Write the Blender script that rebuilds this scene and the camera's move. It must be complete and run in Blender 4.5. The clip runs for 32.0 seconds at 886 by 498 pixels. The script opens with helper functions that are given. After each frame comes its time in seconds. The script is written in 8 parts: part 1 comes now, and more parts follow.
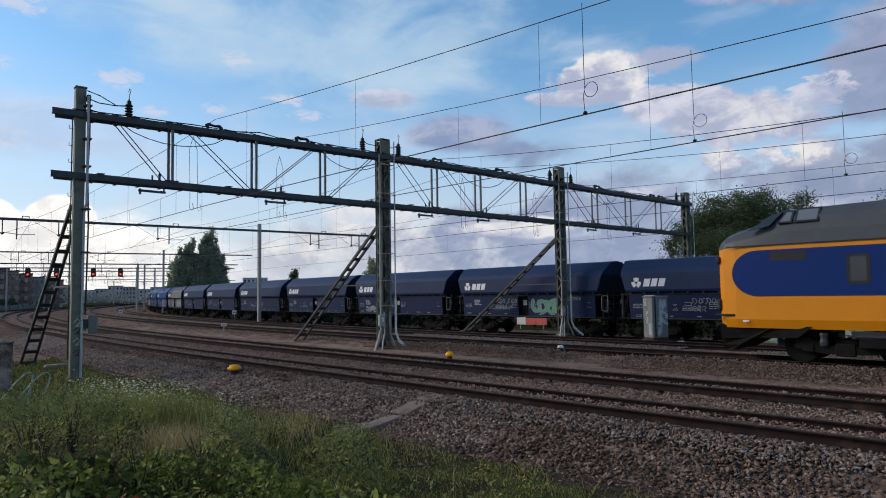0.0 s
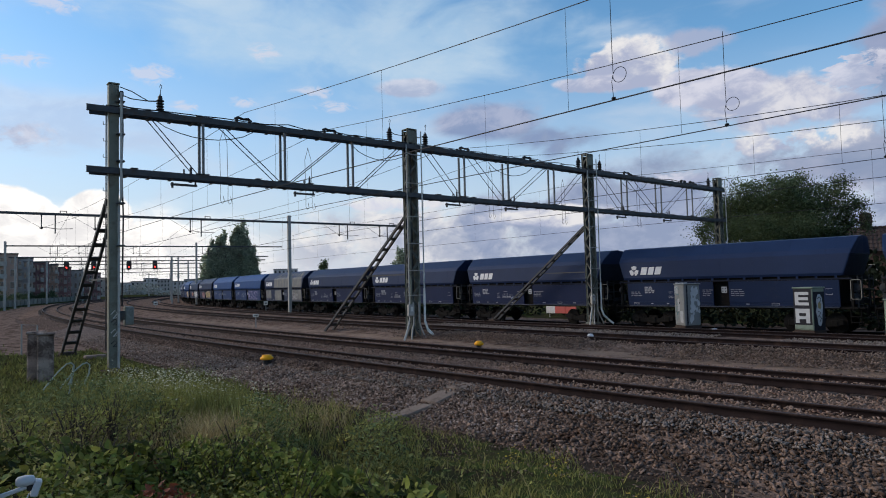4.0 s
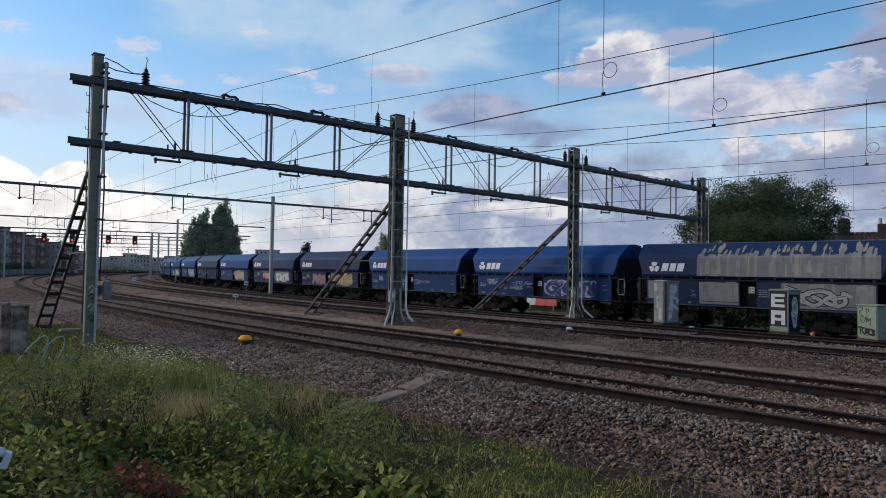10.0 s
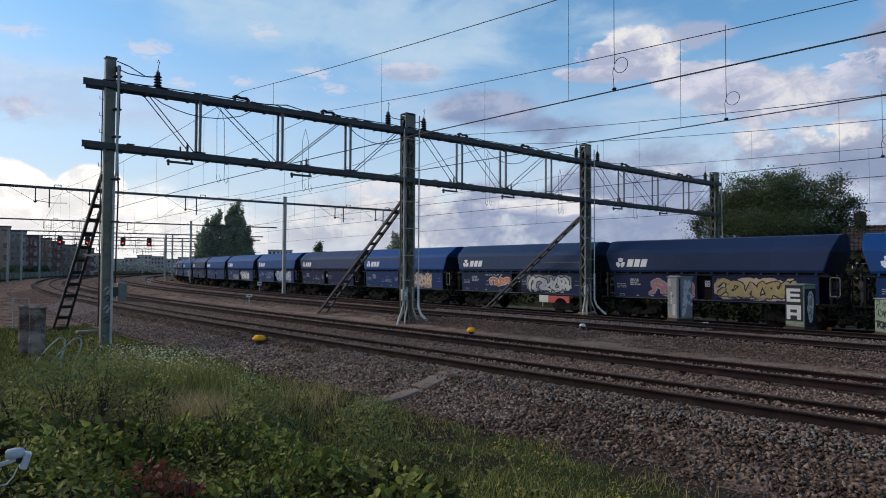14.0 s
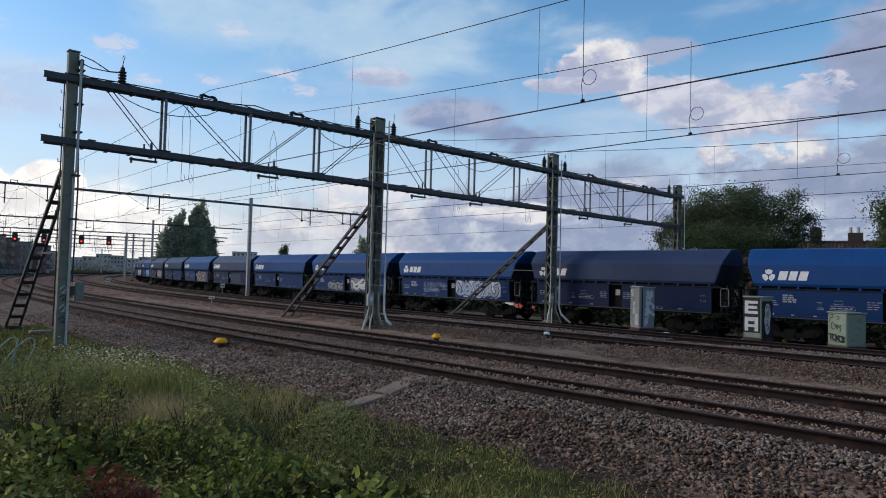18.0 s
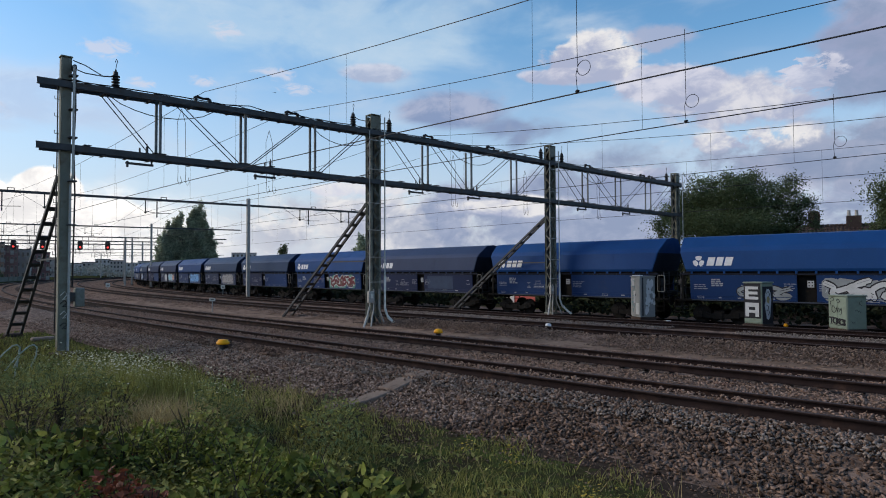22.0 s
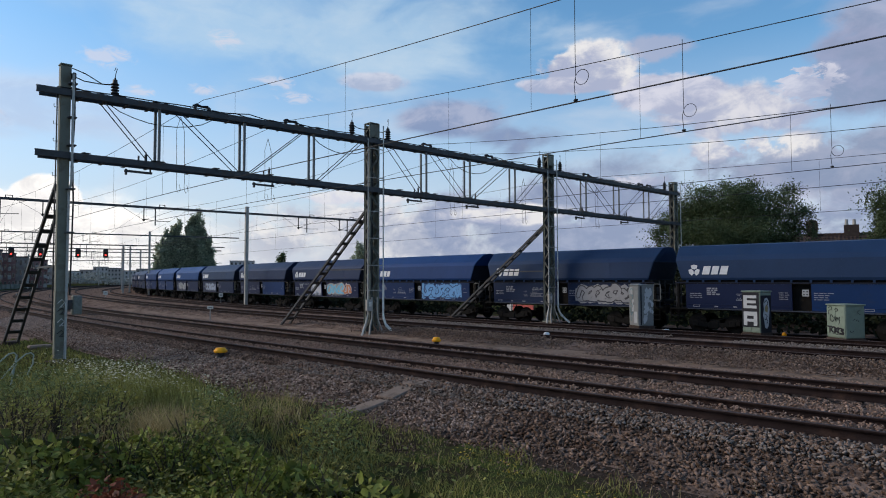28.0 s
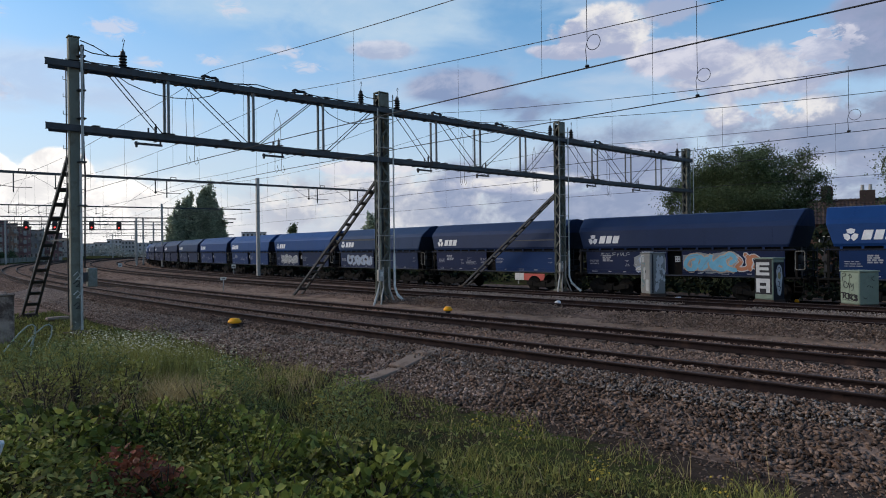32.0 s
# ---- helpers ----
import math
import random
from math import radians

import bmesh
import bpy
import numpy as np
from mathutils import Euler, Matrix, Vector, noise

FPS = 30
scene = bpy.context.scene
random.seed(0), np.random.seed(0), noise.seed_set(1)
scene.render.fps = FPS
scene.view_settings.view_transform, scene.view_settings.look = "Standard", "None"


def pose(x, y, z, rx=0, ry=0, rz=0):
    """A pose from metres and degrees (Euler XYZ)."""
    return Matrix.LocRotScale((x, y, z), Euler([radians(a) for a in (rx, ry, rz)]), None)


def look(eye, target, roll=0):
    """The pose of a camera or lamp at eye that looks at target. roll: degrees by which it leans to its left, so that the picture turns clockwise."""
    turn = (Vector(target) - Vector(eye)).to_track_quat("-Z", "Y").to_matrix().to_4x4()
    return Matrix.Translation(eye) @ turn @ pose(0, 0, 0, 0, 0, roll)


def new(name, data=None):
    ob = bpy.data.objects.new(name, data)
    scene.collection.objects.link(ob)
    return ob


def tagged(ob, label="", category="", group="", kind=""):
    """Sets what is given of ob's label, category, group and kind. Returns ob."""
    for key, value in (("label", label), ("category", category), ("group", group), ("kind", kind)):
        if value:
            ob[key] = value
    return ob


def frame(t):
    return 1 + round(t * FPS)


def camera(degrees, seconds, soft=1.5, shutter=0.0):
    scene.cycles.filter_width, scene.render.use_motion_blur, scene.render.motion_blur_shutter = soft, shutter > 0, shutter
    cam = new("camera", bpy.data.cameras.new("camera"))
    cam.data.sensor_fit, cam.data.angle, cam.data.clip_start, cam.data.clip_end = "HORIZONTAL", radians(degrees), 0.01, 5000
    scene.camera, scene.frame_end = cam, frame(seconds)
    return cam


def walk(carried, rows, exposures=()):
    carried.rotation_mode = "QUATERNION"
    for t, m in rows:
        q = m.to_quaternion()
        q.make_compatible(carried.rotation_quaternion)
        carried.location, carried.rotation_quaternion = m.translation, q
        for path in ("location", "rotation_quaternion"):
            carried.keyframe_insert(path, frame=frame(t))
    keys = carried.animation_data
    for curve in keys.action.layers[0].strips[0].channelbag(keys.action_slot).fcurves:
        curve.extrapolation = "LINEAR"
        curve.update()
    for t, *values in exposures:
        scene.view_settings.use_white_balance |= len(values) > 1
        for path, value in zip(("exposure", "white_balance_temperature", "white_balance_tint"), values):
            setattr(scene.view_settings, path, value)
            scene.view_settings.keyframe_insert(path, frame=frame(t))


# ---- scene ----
ROWS = [
    (0.0, 0.98, 3.85, 0.94), (0.5, 0.79, 3.7, 1.11), (1.0, 0.82, 4.22, -0.07), (1.5, 0.76, 4.41, 0.35),
    (2.0, 0.74, 3.73, 1.53), (2.5, 2.32, 3.28, 2.27), (3.0, 3.07, 3.19, 0.91), (3.5, 3.66, 3.06, 1.72),
    (5.5, 2.86, 2.81, -0.5), (6.0, 3.22, 2.27, -0.67), (6.5, 3.17, 1.26, -0.29), (7.0, 2.95, 0.89, -0.53),
    (7.5, 2.49, 1.12, -0.49), (8.0, 2.61, 1.84, -0.05), (8.5, 2.39, 2.55, -0.4), (9.0, 2.46, 3.2, -0.75),
    (9.5, 2.69, 2.94, -0.43), (10.0, 1.92, 1.92, -0.91), (10.5, 0.74, 2.53, 0.92), (11.0, 1.64, 2.8, 1.47),
    (11.5, 2.48, 2.62, 0.63), (12.0, 2.59, 2.29, 1.37), (12.5, 3.7, 1.75, 0.77), (13.0, 3.67, 2.07, 0.21),
    (13.5, 3.2, 1.95, -0.24), (15.5, 2.32, 1.3, 0.04), (16.0, 2.57, 2.39, -1.07), (16.5, 2.3, 2.69, -1.0),
    (17.0, 1.61, 2.82, -1.08), (17.5, 0.46, 2.55, -1.34), (18.0, 0.06, 2.31, -1.46), (18.5, 0.16, 2.55, -2.33),
    (19.0, -1.59, 3.49, -1.66), (19.5, -2.95, 3.1, -1.53), (20.0, -3.45, 3.41, -1.46), (20.5, -3.49, 3.22, -1.65),
    (21.0, -2.84, 3.34, -0.79), (21.5, -1.43, 3.39, 0.33), (22.0, 0.05, 1.87, 0.24), (22.5, -0.22, 0.3, 0.26),
    (23.0, 0.81, 0.85, -0.15), (23.5, 0.43, 1.7, 0.58), (24.0, 0.33, 1.68, 0.55), (24.5, 1.0, 1.18, -0.06),
    (25.0, 0.52, 1.92, -1.17), (25.5, 0.3, 2.2, -0.6), (26.0, -0.02, 2.01, 0.44), (26.5, 0.42, 2.32, 0.22),
    (28.5, -0.75, 2.6, -0.01), (29.0, -1.66, 1.66, -0.21), (29.5, -1.15, 0.87, 0.76), (30.0, -0.46, -0.25, 0.92),
    (30.5, 0.55, -0.43, 1.22), (31.0, 0.16, -0.22, 1.0), (31.5, 0.07, -0.21, 1.32), (32.0, 0.86, -0.05, 0.63),
]
cam = camera(68.0, 32.0, 1.0)
EYE = 2.1
walk(cam, [(t, pose(0, 0, EYE, 90 + pitch, roll, yaw)) for t, yaw, pitch, roll in ROWS])

# ---- sky, sun, exposure ----
scene.view_settings.exposure = 0.0
SUN_AZ, SUN_EL = -84.0, 30.0  # degrees from straight ahead (clockwise), above the horizon


def sky():
    w = bpy.data.worlds.new("world")
    scene.world = w
    w.use_nodes = True
    nt = w.node_tree
    nt.nodes.clear()

    def nd(kind, **k):
        n = nt.nodes.new(kind)
        for a, b in k.items():
            n.inputs[a].default_value = b
        return n

    def math_(op, a, b=None, c=None):
        n = nt.nodes.new("ShaderNodeMath")
        n.operation = op
        for i, x in enumerate((a, b, c)):
            if x is None:
                continue
            if isinstance(x, (int, float)):
                n.inputs[i].default_value = x
            else:
                nt.links.new(x, n.inputs[i])
        return n.outputs[0]

    out, bg = nd("ShaderNodeOutputWorld"), nd("ShaderNodeBackground")
    tex = nd("ShaderNodeTexSky")
    tex.sky_type, tex.sun_disc = "NISHITA", False
    tex.sun_elevation, tex.sun_rotation = radians(SUN_EL), radians(SUN_AZ)
    tex.air_density, tex.dust_density, tex.ozone_density = 1.0, 0.6, 1.6
    co = nd("ShaderNodeTexCoord")
    sep = nd("ShaderNodeSeparateXYZ")
    nt.links.new(co.outputs["Generated"], sep.inputs[0])
    z = sep.outputs[2]
    tc = co.outputs["Generated"]

    def fbm(scale, detail, rough, off, dist=0.0, squash=1.0):
        m = nd("ShaderNodeMapping")
        m.inputs["Location"].default_value = off
        m.inputs["Scale"].default_value = (1, 1, squash)
        nt.links.new(tc, m.inputs[0])
        n = nd("ShaderNodeTexNoise", Scale=scale, Detail=detail, Roughness=rough, Distortion=dist)
        nt.links.new(m.outputs[0], n.inputs["Vector"])
        return n.outputs["Fac"]

    def mix(fac, a, b):
        n = nt.nodes.new("ShaderNodeMix")
        n.data_type = "RGBA"
        for s, v in ((n.inputs[0], fac), (n.inputs[6], a), (n.inputs[7], b)):
            if isinstance(v, (tuple, float, int)):
                s.default_value = (*v, 1) if isinstance(v, tuple) else v
            else:
                nt.links.new(v, s)
        return n.outputs[2]

    def smooth(fac, lo, hi, top=1.0):
        n = nd("ShaderNodeMapRange", **{"From Min": lo, "From Max": hi, "To Max": top})
        n.interpolation_type = "SMOOTHSTEP"
        nt.links.new(fac, n.inputs[0])
        return n.outputs[0]

    lumps = fbm(11.0, 11.0, 0.58, (3.1, 0.4, 0.0), 0.25, 1.5)
    veils = fbm(6.0, 6.0, 0.52, (7.7, 1.9, 2.0), 0.35, 2.4)
    shade = fbm(19.0, 9.0, 0.6, (1.3, 5.2, 4.0), 0.4, 1.7)
    tufts = fbm(34.0, 9.0, 0.62, (5.1, 2.2, 1.0), 0.9, 2.2)
    sat = nd("ShaderNodeHueSaturation", Hue=0.494, Saturation=SKY_SAT, Value=SKY_GAIN)
    nt.links.new(tex.outputs[0], sat.inputs["Color"])
    haze = nd("ShaderNodeMath")
    haze.operation, haze.use_clamp = "MULTIPLY_ADD", True
    nt.links.new(z, haze.inputs[0])
    haze.inputs[1].default_value, haze.inputs[2].default_value = -2.9, 0.95
    full = mix(haze.outputs[0], sat.outputs[0], SKY_LOW)
    full = mix(smooth(veils, 0.46, 0.80, 0.55), full, CLOUD_THIN)
    # banks of cloud, the far ones first
    for az, el, wide, high, rough, soft, most, top, under in CLOUD_BANKS:
        a, e = radians(az), radians(el)
        dot = nt.nodes.new("ShaderNodeVectorMath")
        dot.operation = "DOT_PRODUCT"
        nt.links.new(tc, dot.inputs[0])
        dot.inputs[1].default_value = (math.cos(a) / wide, -math.sin(a) / wide, 0)
        u = dot.outputs["Value"]
        v = math_("MULTIPLY_ADD", z, 1 / high, -math.sin(e) / high)
        q = math_("POWER", 0.3679, math_("MULTIPLY_ADD", v, v, math_("MULTIPLY", u, u)))
        wild = 6.0 if wide < 0.045 else 4.6
        body = math_("MULTIPLY", q, math_("MULTIPLY_ADD", tufts if wide < 0.045 else lumps if soft < 0.5 else veils, rough * wild, 1.0 - rough * wild / 2))
        lit = smooth(math_("MULTIPLY_ADD", v, 0.10, shade), 0.36, 0.66)
        full = mix(smooth(body, 0.34, 0.34 + soft, most), full, mix(lit, under, top))
    nt.links.new(full, bg.inputs[0])
    bg.inputs[1].default_value = 0.1
    nt.links.new(bg.outputs[0], out.inputs[0])


CLOUD_THIN, SKY_LOW = (6.2, 6.9, 8.0), (5.5, 6.0, 7.4)
SKY_SAT, SKY_GAIN = 1.24, 1.75
WHITE, CREAM, PALE = (11.5, 11.2, 10.8), (8.5, 8.3, 8.3), (6.9, 6.9, 7.9)
LILAC, GREY, DUSK = (4.1, 4.5, 6.1), (2.7, 3.3, 4.9), (2.3, 3.0, 4.9)
# azimuth, elevation, half width, half height, raggedness, softness, opacity, colour where lit, colour beneath
CLOUD_BANKS = [
    (-12, 21, 0.40, 0.10, 0.5, 0.6, 0.65, (5.8, 7.2, 8.4), (5.0, 6.7, 8.3)),
    (-34, 13, 0.20, 0.05, 0.5, 0.6, 0.6, (6.0, 7.0, 8.6), (5.0, 5.9, 7.8)),
    (-5, 4.0, 0.30, 0.06, 0.6, 0.45, 0.95, CREAM, (4.9, 5.2, 6.2)),
    (-32, 2.5, 0.30, 0.085, 0.4, 0.49, 0.95, WHITE, CREAM),
    (16, 4.5, 0.40, 0.085, 0.7, 0.4, 0.97, (3.8, 4.3, 5.8), (2.8, 3.4, 5.0)),
    (14, 7.8, 0.13, 0.05, 0.5, 0.45, 0.9, (3.3, 3.9, 5.4), (2.6, 3.2, 4.8)),
    (29, 8.5, 0.22, 0.05, 0.7, 0.4, 0.95, (3.5, 3.9, 5.3), (2.6, 3.2, 4.7)),
    (38, 17, 0.13, 0.10, 0.5, 0.4, 0.95, LILAC, GREY),
    (30.5, 23.0, 0.13, 0.034, 0.8, 0.35, 0.95, LILAC, GREY), (22.0, 23.0, 0.05, 0.016, 0.9, 0.5, 0.7, PALE, LILAC),
    (25, 10.2, 0.11, 0.020, 1.1, 0.3, 0.95, CREAM, LILAC), (7, 5.5, 0.12, 0.016, 1.1, 0.35, 0.9, CREAM, LILAC), (29, 5.8, 0.13, 0.016, 1.1, 0.35, 0.35, PALE, LILAC), (16, 8.2, 0.08, 0.014, 1.1, 0.35, 0.9, PALE, LILAC),
    (1.2, 14.0, 0.085, 0.036, 0.8, 0.5, 0.9, LILAC, DUSK), (6.5, 11.6, 0.085, 0.030, 0.8, 0.5, 0.9, GREY, DUSK), (-6.0, 16.8, 0.055, 0.014, 1.0, 0.45, 0.75, PALE, LILAC),
    (33, 15.0, 0.075, 0.06, 0.5, 0.35, 0.9, (3.3, 3.7, 5.4), GREY),
    (24.5, 13.0, 0.115, 0.040, 0.8, 0.35, 0.97, (7.4, 7.3, 7.8), LILAC), (19.0, 15.2, 0.085, 0.030, 0.9, 0.25, 0.97, PALE, LILAC), (29.5, 14.6, 0.04, 0.026, 0.8, 0.3, 0.9, PALE, LILAC), (12.8, 17.6, 0.080, 0.034, 0.8, 0.2, 0.97, CREAM, LILAC), (9.5, 16.4, 0.05, 0.012, 0.9, 0.3, 0.9, PALE, LILAC),
    (18.5, 18.6, 0.05, 0.020, 0.9, 0.4, 0.8, LILAC, LILAC),
    (-18.4, 19.4, 0.024, 0.0144, 0.9, 0.9, 0.65, PALE, PALE), (-14.4, 16.3, 0.034, 0.0104, 0.9, 0.9, 0.65, PALE, PALE), (-20.3, 15.3, 0.022, 0.0080, 0.9, 0.9, 0.65, PALE, PALE), (-27.2, 17.0, 0.036, 0.0144, 0.9, 0.9, 0.65, PALE, PALE),
    (-24.8, 14.8, 0.024, 0.0080, 0.9, 0.9, 0.65, PALE, PALE), (-12.6, 15.2, 0.032, 0.0096, 0.9, 0.9, 0.65, PALE, PALE), (-36.5, 17.0, 0.038, 0.0112, 0.9, 0.9, 0.65, PALE, PALE), (-34, 21.2, 0.039, 0.0128, 0.9, 0.9, 0.65, PALE, PALE),
    (-37, 11.6, 0.07, 0.020, 1.0, 0.4, 0.75, PALE, LILAC), (-8, 7.0, 0.10, 0.012, 1.0, 0.4, 0.85, CREAM, PALE),
    (-37.0, 5.2, 0.060, 0.048, 0.2, 0.08, 1.0, WHITE, CREAM), (-31.2, 5.6, 0.045, 0.042, 0.25, 0.08, 1.0, WHITE, CREAM), (-27, 4.2, 0.07, 0.024, 0.35, 0.2, 1.0, WHITE, CREAM)]
sky()
sun = new("sun", bpy.data.lights.new("sun", "SUN"))
sun.data.energy, sun.data.angle, sun.data.color = 2.0, radians(20), (1.0, 0.84, 0.66)
sun.matrix_world = look((0, 0, 50), (-math.sin(radians(SUN_AZ)) * math.cos(radians(SUN_EL)), -math.cos(radians(SUN_AZ)) * math.cos(radians(SUN_EL)), 50 - math.sin(radians(SUN_EL))))


# ---- materials ----
MATS = {}


def material(name, color, rough=0.6, metal=0.0, vary=0.25, scale=6.0, bump=0.2, dirt=None, dirt_amount=0.0, fine=60.0, per=0.0, spec=0.22, emit=None, thin=0.0):
    """Base colour broken up at two scales, with a little relief; dirt is a second colour in irregular stains."""
    if name in MATS:
        return MATS[name]
    m = bpy.data.materials.new(name)
    m.use_nodes = True
    nt = m.node_tree
    b = nt.nodes["Principled BSDF"]
    b.inputs["Roughness"].default_value, b.inputs["Metallic"].default_value = rough, metal
    b.inputs["Specular IOR Level"].default_value = spec
    tc = nt.nodes.new("ShaderNodeTexCoord")
    src = tc.outputs["Object"]

    def noise_(sc, det, ro=0.6):
        n = nt.nodes.new("ShaderNodeTexNoise")
        n.inputs["Scale"].default_value, n.inputs["Detail"].default_value, n.inputs["Roughness"].default_value = sc, det, ro
        nt.links.new(src, n.inputs["Vector"])
        return n.outputs["Fac"]

    def ramp(fac, stops):
        r = nt.nodes.new("ShaderNodeValToRGB")
        while len(r.color_ramp.elements) < len(stops):
            r.color_ramp.elements.new(0.5)
        for e, (p, c) in zip(r.color_ramp.elements, stops):
            e.position, e.color = p, (*c, 1)
        nt.links.new(fac, r.inputs[0])
        return r.outputs[0]

    def mix(fac, a, c, blend="MIX"):
        n = nt.nodes.new("ShaderNodeMix")
        n.data_type, n.blend_type = "RGBA", blend
        for s, v in ((n.inputs[0], fac), (n.inputs[6], a), (n.inputs[7], c)):
            if isinstance(v, tuple):
                s.default_value = (*v, 1)
            elif isinstance(v, (int, float)):
                s.default_value = v
            else:
                nt.links.new(v, s)
        return n.outputs[2]

    big, small = noise_(scale, 4.0), noise_(fine, 3.0)
    lo, hi = tuple(c * (1 - vary) for c in color), tuple(min(1, c * (1 + vary)) for c in color)
    col = ramp(big, [(0.3, lo), (0.7, hi)])
    col = mix(0.35, col, ramp(small, [(0.3, lo), (0.7, hi)]))
    if dirt:
        edge = 0.62 - 0.3 * dirt_amount
        mask = ramp(noise_(scale * 0.7, 8.0, 0.7), [(edge, (0, 0, 0)), (min(1, edge + 0.16), (1, 1, 1))])
        col = mix(mask, col, dirt)
    if per:
        oi = nt.nodes.new("ShaderNodeObjectInfo")
        g = nt.nodes.new("ShaderNodeNewGeometry")
        ad = nt.nodes.new("ShaderNodeMath")
        ad.operation = "FRACT"
        sm = nt.nodes.new("ShaderNodeMath")
        sm.operation = "ADD"
        nt.links.new(oi.outputs["Random"], sm.inputs[0])
        nt.links.new(g.outputs["Random Per Island"], sm.inputs[1])
        nt.links.new(sm.outputs[0], ad.inputs[0])
        col = mix(1.0, col, ramp(ad.outputs[0], [(0.0, (1 - per,) * 3), (1.0, (1 + per,) * 3)]), "MULTIPLY")
    nt.links.new(col, b.inputs["Base Color"])
    if bump:
        bn = nt.nodes.new("ShaderNodeBump")
        bn.inputs["Strength"].default_value, bn.inputs["Distance"].default_value = bump, 0.02
        nt.links.new(small, bn.inputs["Height"])
        nt.links.new(bn.outputs[0], b.inputs["Normal"])
    if emit:
        b.inputs["Emission Color"].default_value, b.inputs["Emission Strength"].default_value = (*emit[0], 1), emit[1]
    if thin:
        tr, ms = nt.nodes.new("ShaderNodeBsdfTranslucent"), nt.nodes.new("ShaderNodeMixShader")
        ms.inputs[0].default_value = thin
        nt.links.new(col, tr.inputs["Color"])
        nt.links.new(b.outputs[0], ms.inputs[1])
        nt.links.new(tr.outputs[0], ms.inputs[2])
        nt.links.new(ms.outputs[0], nt.nodes["Material Output"].inputs["Surface"])
    MATS[name] = m
    return m


# ---- mesh tools ----
class Geo:
    """Collects vertices and faces for one mesh."""

    def __init__(self):
        self.v, self.f, self.m = [], [], []

    def add(self, verts, faces, mi=0):
        n = len(self.v)
        self.v += [tuple(p) for p in verts]
        self.f += [tuple(n + i for i in q) for q in faces]
        self.m += [mi] * len(faces)
        return self

    def box(self, c, s, m=None, bev=0.0, mi=0):
        x, y, z = (d / 2 for d in s)
        b = min(bev, x * 0.9, y * 0.9, z * 0.9)
        if b <= 0:
            vs = [(i * x, j * y, k * z) for k in (-1, 1) for j in (-1, 1) for i in (-1, 1)]
            fs = [(0, 2, 3, 1), (4, 5, 7, 6), (0, 1, 5, 4), (2, 6, 7, 3), (0, 4, 6, 2), (1, 3, 7, 5)]
        else:
            vs, idx = [], {}
            for k in (-1, 1):
                for j in (-1, 1):
                    for i in (-1, 1):
                        for ax in range(3):
                            p = [i * (x - b), j * (y - b), k * (z - b)]
                            p[ax] = (i * x, j * y, k * z)[ax]
                            idx[i, j, k, ax] = len(vs)
                            vs.append(tuple(p))
            fs = []
            for ax in range(3):
                o = [a for a in range(3) if a != ax]
                for s_ in (-1, 1):
                    q = []
                    for a, c_ in ((-1, -1), (1, -1), (1, 1), (-1, 1)):
                        t = [0, 0, 0]
                        t[ax], t[o[0]], t[o[1]] = s_, a, c_
                        q.append(idx[(*t, ax)])
                    fs.append(tuple(q))
            for ax in range(3):
                o = [a for a in range(3) if a != ax]
                for a in (-1, 1):
                    for c_ in (-1, 1):
                        t0, t1 = [0, 0, 0], [0, 0, 0]
                        t0[ax], t1[ax] = -1, 1
                        t0[o[0]] = t1[o[0]] = a
                        t0[o[1]] = t1[o[1]] = c_
                        fs.append((idx[(*t0, o[0])], idx[(*t1, o[0])], idx[(*t1, o[1])], idx[(*t0, o[1])]))
            for k in (-1, 1):
                for j in (-1, 1):
                    for i in (-1, 1):
                        fs.append(tuple(idx[i, j, k, ax] for ax in range(3)))
        if m is None:
            vs = [(p[0] + c[0], p[1] + c[1], p[2] + c[2]) for p in vs]
        else:
            mm = Matrix.Translation(c) @ m
            vs = [tuple(mm @ Vector(p)) for p in vs]
        return self.add(vs, fs, mi)

    def beam(self, a, b, w, hgt, up=(0, 0, 1), mi=0):
        """A square bar from a to b, w wide and hgt high."""
        a, b = Vector(a), Vector(b)
        d = (b - a).normalized()
        s = d.cross(Vector(up))
        s = s.normalized() if s.length > 1e-5 else d.orthogonal().normalized()
        u = s.cross(d)
        vs = [tuple(p + s * i * w / 2 + u * j * hgt / 2) for p in (a, b) for i, j in ((-1, -1), (1, -1), (1, 1), (-1, 1))]
        return self.add(vs, [(0, 3, 2, 1), (4, 5, 6, 7), (0, 1, 5, 4), (1, 2, 6, 5), (2, 3, 7, 6), (3, 0, 4, 7)], mi)

    def tube(self, pts, r, n=8, caps=True, mi=0):
        """A round tube along points; r is one radius or one for each point."""
        pts = [Vector(p) for p in pts]
        rs = r if isinstance(r, (list, tuple)) else [r] * len(pts)
        vs, ref = [], None
        for i, p in enumerate(pts):
            d = (pts[min(i + 1, len(pts) - 1)] - pts[max(i - 1, 0)]).normalized()
            if ref is None:
                ref = d.orthogonal().normalized()
            ref = (ref - d * ref.dot(d)).normalized()
            s = d.cross(ref)
            vs += [tuple(p + (ref * math.cos(a) + s * math.sin(a)) * rs[i]) for a in (2 * math.pi * k / n for k in range(n))]
        fs = [(i * n + k, i * n + (k + 1) % n, (i + 1) * n + (k + 1) % n, (i + 1) * n + k) for i in range(len(pts) - 1) for k in range(n)]
        if caps:
            fs += [tuple(range(n - 1, -1, -1)), tuple((len(pts) - 1) * n + k for k in range(n))]
        return self.add(vs, fs, mi)

